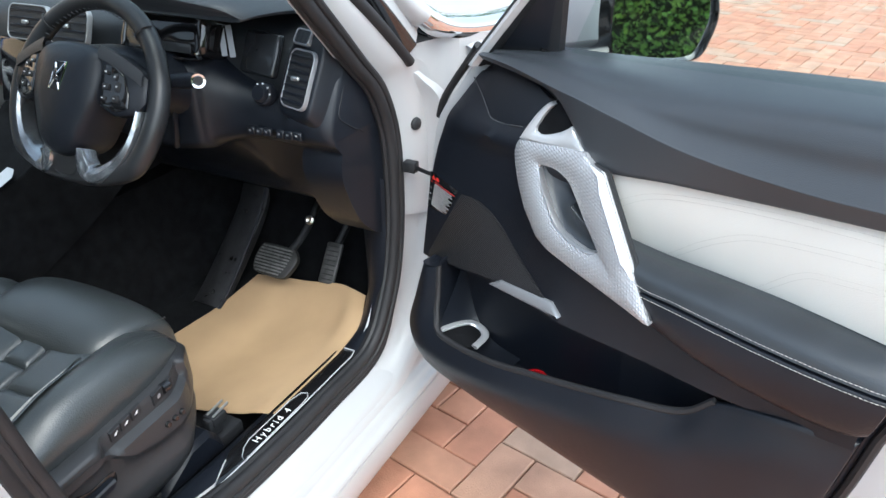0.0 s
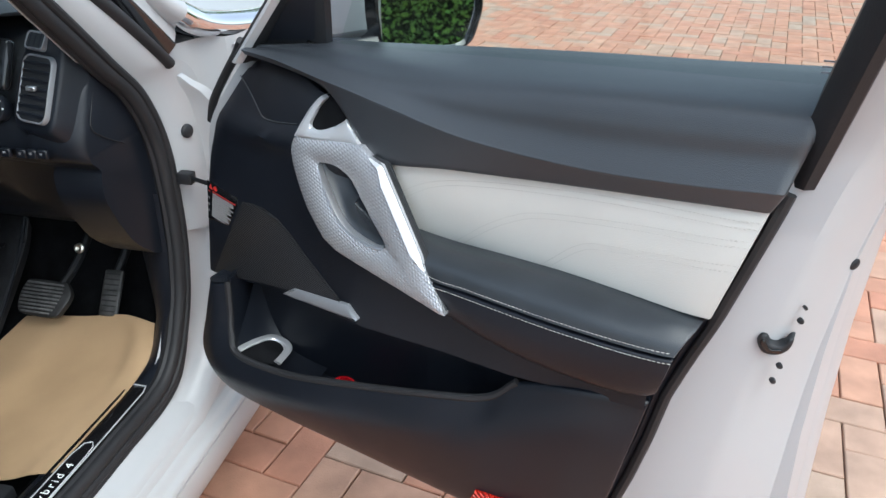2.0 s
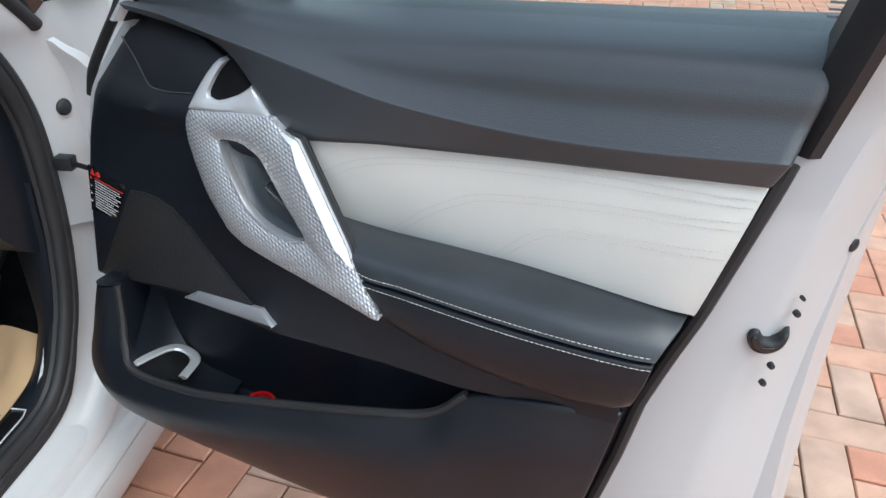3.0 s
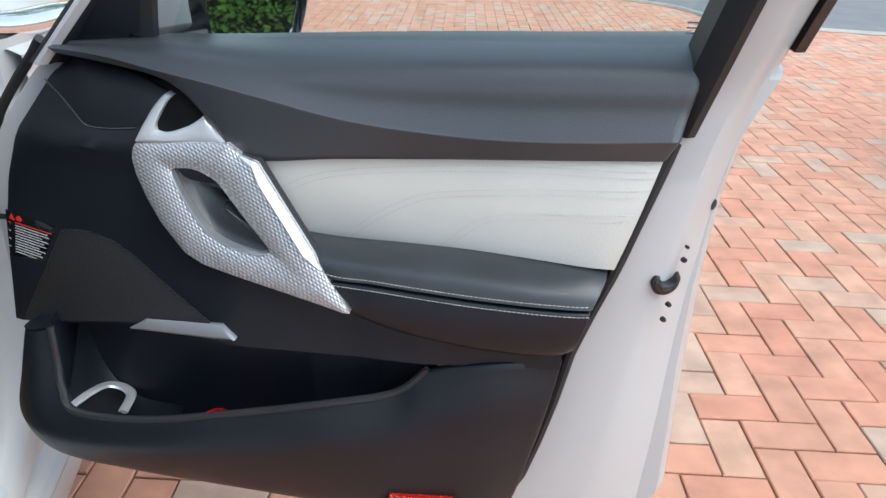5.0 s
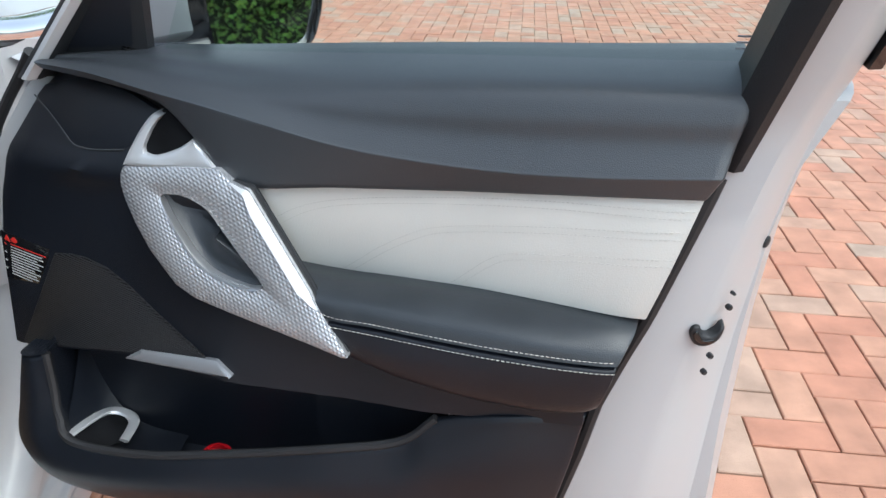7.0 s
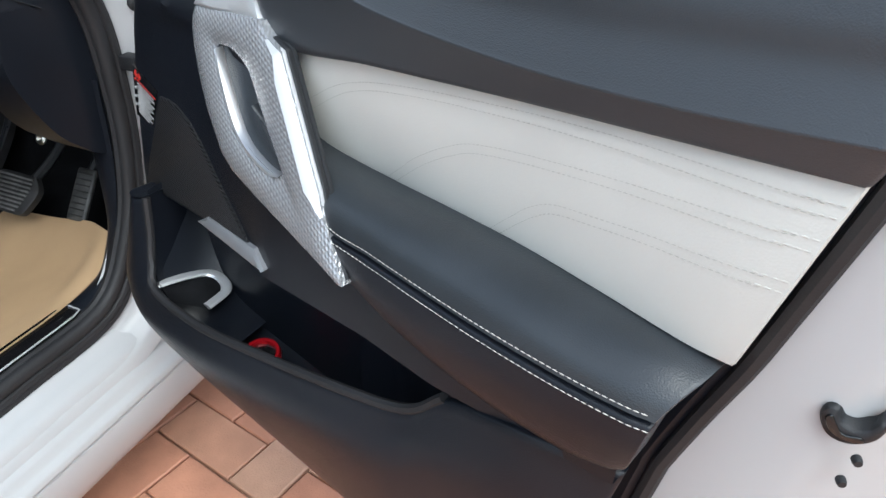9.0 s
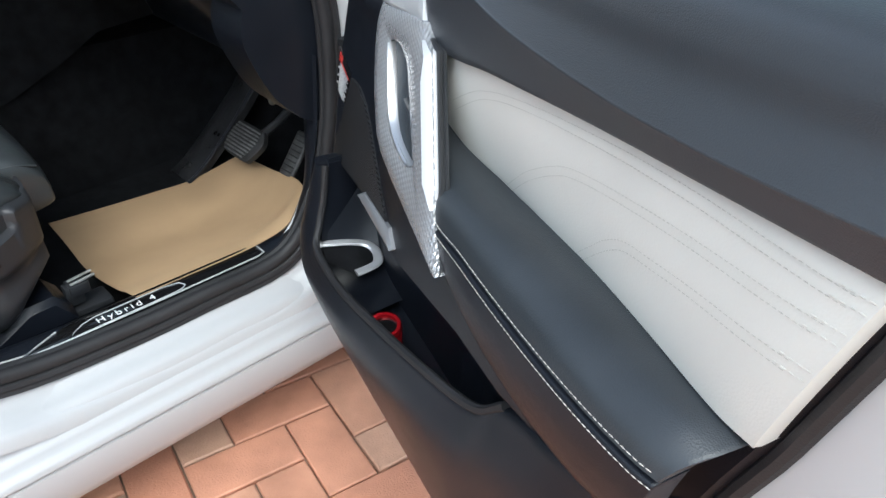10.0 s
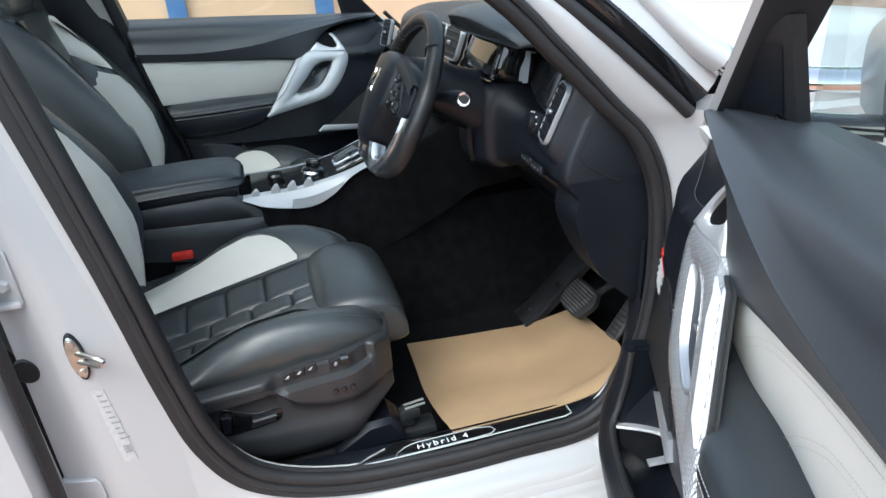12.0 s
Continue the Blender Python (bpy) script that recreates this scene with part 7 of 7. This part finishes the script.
# ---- pedals, footrest and the paper mat ----
brake = thing("brake_pedal", "ribbed black rubber brake pedal", "pedal", pose(-0.474, -0.018, 0.385, 46, 0, 0))
pad_rim = [(-0.062, 0.012), (-0.054, 0.034), (-0.036, 0.040), (0.036, 0.040), (0.050, 0.034), (0.063, 0.012), (0.052, -0.022), (0.034, -0.040), (-0.040, -0.040), (-0.058, -0.030), (-0.063, -0.010)]
part("pad", plate(lambda a, w, b: (a, b, w), loop(pad_rim, 44), lambda a, b: 0.008, 0.016, 0.003, 0.004), PEDAL, brake)
for i in range(9):
    yy = -0.034 + 0.0083 * i
    x0 = float(np.interp(yy, [-0.04, -0.03, -0.01, 0.012, 0.034, 0.04], [-0.038, -0.052, -0.057, -0.056, -0.048, -0.036]))
    x1 = float(np.interp(yy, [-0.04, -0.022, 0.012, 0.034, 0.04], [0.022, 0.034, 0.045, 0.044, 0.034]))
    part("rib", rbox(((x0 + x1) / 2, yy, 0.0095), (x1 - x0, 0.0040, 0.005), 0.001, 1), PEDALRIB, brake)
part("arm", tube(crv([(0.02, 0.02, -0.008), (0.03, 0.10, -0.03), (0.03, 0.24, -0.05)], 12), 0.010, 8), DARK, brake)
acc = thing("accelerator_pedal", "narrow black accelerator pedal", "pedal", pose(-0.332, 0.022, 0.394, 52, 0, 4))
part("pad", rbox((0, 0.0, 0), (0.045, 0.105, 0.012), 0.008, 3), SCUFFRUB, acc)
for i in range(8):
    part("rib", rbox((0, -0.042 + 0.012 * i, 0.007), (0.036, 0.003, 0.003), 0.001, 1), PEDAL, acc)
part("arm", tube(crv([(0, 0.04, -0.006), (0.01, 0.12, -0.02), (0.02, 0.22, -0.03)], 10), 0.010, 8), DARK, acc)
rest = thing("footrest", "scuffed dark plastic footrest plate", "footrest", kind="thing")
rest.location = (-0.645, -0.113, 0.246)
FR = [(0.0, 0.0, 0.012), (0.0, 0.05, 0.045), (0.005, 0.14, 0.13), (0.012, 0.21, 0.21), (0.012, 0.24, 0.26)]
part("plate", sheet([[(x + q[0], q[1], q[2] + dz) for q in crv(FR, 14)] for x, dz in ((-0.055, -0.03), (-0.055, -0.004), (-0.05, 0.0), (0.03, 0.0), (0.035, -0.004), (0.035, -0.03))]), material("scuffed_plastic", (0.02, 0.02, 0.022), 0.4, spots=0.5, spot_scale=35, grain=0.5, grain_scale=90, rough_var=0.15), rest)
part("edge_rim", tube([(0.037, q[1], q[2] - 0.002) for q in crv(FR, 14)], 0.005, 8), PLASTIC, rest)
for yy, zz in ((0.03, 0.034), (0.20, 0.198)):
    part("fixing", lathe([(0.0, 0.003), (0.006, 0.003), (0.008, 0.0), (0.008, -0.003)], (-0.01, yy, zz), (0, -0.65, 0.75), 14), DARK, rest)
paper = thing("paper_mat", "brown kraft paper mat on the footwell floor", "paper mat", pose(0, 0, 0))
left = crv([(-0.648, -0.428, 0.254), (-0.636, -0.30, 0.253), (-0.626, -0.18, 0.253), (-0.615, -0.095, 0.258), (-0.572, 0.010, 0.304)], 26)
fold = crv([(-0.42, -0.438, 0.257), (-0.42, -0.30, 0.256), (-0.41, -0.17, 0.262), (-0.405, -0.07, 0.286), (-0.41, 0.002, 0.334)], 26)
side = crv([(-0.250, -0.442, 0.304), (-0.250, -0.30, 0.306), (-0.250, -0.18, 0.311), (-0.265, -0.08, 0.326), (-0.300, -0.012, 0.362)], 26)
slope = crv([(-0.188, -0.444, 0.331), (-0.188, -0.30, 0.332), (-0.190, -0.19, 0.336), (-0.210, -0.09, 0.352), (-0.238, -0.030, 0.374)], 26)
right = crv([(-0.137, -0.446, 0.351), (-0.136, -0.32, 0.351), (-0.138, -0.22, 0.351), (-0.150, -0.13, 0.357), (-0.183, -0.050, 0.381)], 26)
pr = []
for dz in (0.0, 0.0012):
    rws = []
    for j, (l, m_, q_, w_, r) in enumerate(zip(left, fold, side, slope, right)):
        c = crv([l, l + (m_ - l) * 0.5, m_, q_, w_, r], 36)
        rws.append([q + np.array([0, 0, dz + 0.002 * math.sin(0.3 * k + 0.25 * j) * math.sin(math.pi * k / 35)]) for k, q in enumerate(c)])
    pr.append(rws)
part("sheet", both(sheet(pr[0]), sheet(pr[1])), PAPER, paper)

# ---- rear door edge behind the pillar ----
rd = thing("rear_door", "closed white rear door with a dark gasket", "car door")
part("skin", sheet([[(x, y - 0.05 * (z - 0.5), z) for z in np.linspace(0.26, 1.0, 20)] for x, y in ((-0.07, -1.100), (-0.03, -1.102), (0.0, -1.106), (0.010, -1.114), (0.018, -1.17), (0.022, -1.6))]), PAINT, rd, "white rear door skin")
part("gasket", tube([(-0.020, -1.093 - 0.03 * (z - 0.5), z) for z in np.linspace(0.3, 1.05, 20)], 0.011, 8, flatten=(1.4, 0.7)), RUBBER, rd, "dark rubber gasket")
for zc, h, y1 in ((0.853, 0.046, -1.064), (0.452, 0.036, -1.042)):
    leaf = [(-1.104, zc - h), (y1 - 0.004, zc - h), (y1, zc - h + 0.006), (y1 - 0.003, zc + h - 0.008), (y1 - 0.010, zc + h), (-1.104, zc + h)]
    hinge = part("hinge", plate(STK, leaf, lambda a, b: pillar_x(a, b) + 0.007, 0.014, 0.002, 0.002), PAINT, rd, "white painted hinge leaf")
    part("ledge", rbox((pillar_x(y1 - 0.02, zc) + 0.010, y1 - 0.022, zc - h + 0.004), (0.016, 0.040, 0.009), 0.003), PAINT, hinge)
    part("bolt_head", lathe([(0.0, 0.008), (0.007, 0.008), (0.009, 0.006), (0.010, 0.0), (0.013, -0.001), (0.013, -0.004)], (pillar_x(y1 - 0.018, zc) + 0.008, y1 - 0.019, zc - 0.012), (1, 0, 0), 6), PAINT, hinge)
part("rubber_plug", lathe([(0.0, 0.003), (0.018, 0.003), (0.021, 0.0), (0.021, -0.004)], (pillar_x(-1.096, 0.695), -1.098, 0.695), (1, -0.2, 0), 28), DARK, car, "black rubber plug in the centre pillar")


# ---- surroundings ----
wall_west = thing("wall_west", "beige rendered wall with blue posts", "wall", kind="structure")
part("render_face", rbox((-6.2, -2.0, 1.4), (0.2, 14.0, 2.8), 0.02), RENDERED, wall_west)
for y in (-3.6, -1.17, 0.10, 2.6):
    part("post", rbox((-6.05, y, 1.4), (0.08, 0.16, 2.8), 0.01), BLUE, wall_west, "blue painted post")

random.seed(5)


def leaves(n, place, size, rng):
    """Many small folded leaves; place gives a centre and an outward direction."""
    verts, faces = [], []
    for _ in range(n):
        c, out = place()
        c, out = Vector(c), Vector(out)
        a = Vector((rng.uniform(-1, 1), rng.uniform(-1, 1), rng.uniform(-0.6, 1))) * 0.8 + out
        a.normalize()
        s = a.cross(Vector((rng.uniform(-1, 1), rng.uniform(-1, 1), rng.uniform(-1, 1)))).normalized()
        l = size * rng.uniform(0.6, 1.3)
        k = len(verts)
        verts += [c, c + a * l * 0.5 + s * l * 0.28, c + a * l, c + a * l * 0.5 - s * l * 0.28 + out * l * 0.1]
        faces.append((k, k + 1, k + 2, k + 3))
    return [tuple(v) for v in verts], faces


rng = random.Random(3)
HA, HB = Vector((4.0, -4.6, 0)), Vector((4.3, 1.9, 0))
ALONG = (HB - HA).normalized()
OUT = Vector((-ALONG.y, ALONG.x, 0))


def on_hedge():
    t = rng.random() * (HB - HA).length
    p = rng.random()
    bump = 0.06 * noise.noise(Vector((t * 1.7, p * 3, 0)))
    if p < 0.55:
        d, z, o = 0.40 + bump, rng.random() * 0.8, OUT
    else:
        d, z, o = rng.uniform(-0.4, 0.4), 0.8 + bump, Vector((0, 0, 1))
    q = HA + ALONG * t + OUT * d
    return (q.x, q.y, z), o


hedge = thing("hedge", "clipped green garden hedge", "hedge", kind="stuff")
part("leaves", leaves(26000, on_hedge, 0.045, rng), LEAF, hedge, flat=True)
# near-black sheet inside stands in for the shade between the leaves
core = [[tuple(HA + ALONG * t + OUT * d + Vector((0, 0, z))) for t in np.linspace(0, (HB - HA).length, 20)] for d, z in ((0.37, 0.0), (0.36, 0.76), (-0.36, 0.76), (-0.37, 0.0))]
part("dark_core", sheet(core), material("hedge_shade", (0.012, 0.02, 0.006), 0.9, spots=0.4, spot_scale=20), hedge)
for i in range(5):
    base = HA + ALONG * (0.6 + 1.35 * i) - OUT * (1.3 + 0.2 * (i % 2))
    sh = thing("shrub", "tall green garden shrub behind the hedge", "shrub", Matrix.Translation(base), group="shrubs")
    part("trunk", tube(crv([(0, 0, 0), (0.03, 0.02, 0.6), (0.0, 0.05, 1.3)], 10), [0.05 - 0.003 * j for j in range(10)], 8), BARK, sh)
    hgt = 1.7 + 0.3 * rng.random()

    def in_crown():
        d = Vector((rng.gauss(0, 1), rng.gauss(0, 1), rng.gauss(0, 1))).normalized()
        r = 0.55 + 0.4 * rng.random() + 0.25 * noise.noise(d * 2.2 + Vector((i * 7, 0, 0)))
        return (d.x * r * 0.75, d.y * r * 0.75, 0.25 + hgt * 0.5 + d.z * r * hgt * 0.5), d

    part("crown", leaves(7000, in_crown, 0.07, rng), LEAF2, sh, flat=True)

# ---- trees ahead of the car ----
for bx, by, hgt in ((-5.2, 12.5, 6.5), (-8.5, 10.0, 7.5), (-2.6, 16.5, 7.0)):
    tr = thing("tree", "leafy green garden tree beyond the driveway", "tree", Matrix.Translation((bx, by, 0)), group="trees")
    part("trunk", tube(crv([(0, 0, 0), (0.06, 0.03, hgt * 0.25), (-0.03, 0.05, hgt * 0.5), (0.05, 0.0, hgt * 0.75)], 14), [0.16 - 0.009 * j for j in range(14)], 10), BARK, tr)
    limbs = []
    for j in range(9):
        a = j * 2.4
        z0 = hgt * (0.26 + 0.05 * j)
        tip = Vector((math.cos(a) * hgt * 0.22, math.sin(a) * hgt * 0.22, z0 + hgt * 0.16))
        limbs.append(tip)
        part("limb", tube(crv([(0, 0, z0), tuple(tip * 0.5 + Vector((0, 0, z0 * 0.5))), tuple(tip)], 8), [0.05 - 0.005 * q for q in range(8)], 6), BARK, tr)

    def on_limb():
        c = limbs[rng.randrange(9)] + Vector((0, 0, rng.uniform(-0.3, 0.6)))
        d = Vector((rng.gauss(0, 1), rng.gauss(0, 1), rng.gauss(0, 1))).normalized()
        return tuple(c + d * (0.45 + 0.55 * rng.random())), d

    part("crown", leaves(7000, on_limb, 0.14, rng), LEAF2, tr, flat=True)

# ---- pavers, last ----
B = 0.1038
half_v = 0.0022


def paver_mesh(lx, ly):
    """One clay paver with chamfered arrises, its top at z = 0."""
    c = 0.0028
    x0, x1, y0, y1 = half_v, lx - half_v, half_v, ly - half_v
    vs = [(x0, y0, -0.03), (x1, y0, -0.03), (x1, y1, -0.03), (x0, y1, -0.03), (x0, y0, -c), (x1, y0, -c), (x1, y1, -c), (x0, y1, -c), (x0 + c, y0 + c, 0), (x1 - c, y0 + c, 0), (x1 - c, y1 - c, 0), (x0 + c, y1 - c, 0)]
    fs = [(8, 9, 10, 11)] + [(a, (a + 1) % 4, (a + 1) % 4 + 4, a + 4) for a in range(4)] + [(a + 4, (a + 1) % 4 + 4, (a + 1) % 4 + 8, a + 8) for a in range(4)]
    return vs, fs


shared = {}
for nm, lx, ly in (("across", 2 * B, B), ("along", B, 2 * B)):
    me = bpy.data.meshes.new("paver_" + nm)
    vs, fs = paver_mesh(lx, ly)
    me.from_pydata(vs, [], fs)
    me.materials.append(BRICK)
    shared[nm] = me
paving = thing("paving", "herringbone driveway of orange clay pavers", "pavement", DRIVE, kind="structure")
rng = random.Random(11)
far_v, far_f = [], []
count = 0
line = np.array(edge_line)
for i in range(-64, 110):
    for j in range(-130, 60):
        kindk = (i - j) % 4
        if kindk not in (0, 1):
            continue
        nm = "along" if kindk == 0 else "across"
        x, y = i * B, -(j + (2 if nm == "along" else 1)) * B
        if y > np.interp(x, line[:, 0], line[:, 1]) + 0.2:
            continue
        if y < -6:
            continue
        near_bit = (-1.75 < x < -0.75 and -1.55 < y < -0.35) or (-0.35 < x < 1.35 and -0.75 < y < 1.0)
        lift = rng.uniform(-0.0018, 0.0018)
        if near_bit and count < 300:
            ob = new("paver", shared[nm])
            ob.parent = paving
            ob.matrix_local = pose(x, y, lift, rng.uniform(-0.25, 0.25), rng.uniform(-0.25, 0.25), rng.uniform(-0.3, 0.3))
            count += 1
        else:
            vs, fs = paver_mesh(*((B, 2 * B) if nm == "along" else (2 * B, B)))
            k = len(far_v)
            tx, ty = rng.uniform(-0.004, 0.004), rng.uniform(-0.004, 0.004)
            far_v += [(a + x, b + y, c + lift + tx * a + ty * b) for a, b, c in vs]
            far_f += [tuple(q + k for q in f_) for f_ in fs]
me = bpy.data.meshes.new("far_pavers")
me.from_pydata(far_v, [], far_f)
me.materials.append(BRICKS_FAR)
ob = new("far_pavers", me)
ob.parent = paving
tagged(ob, kind="stuff")
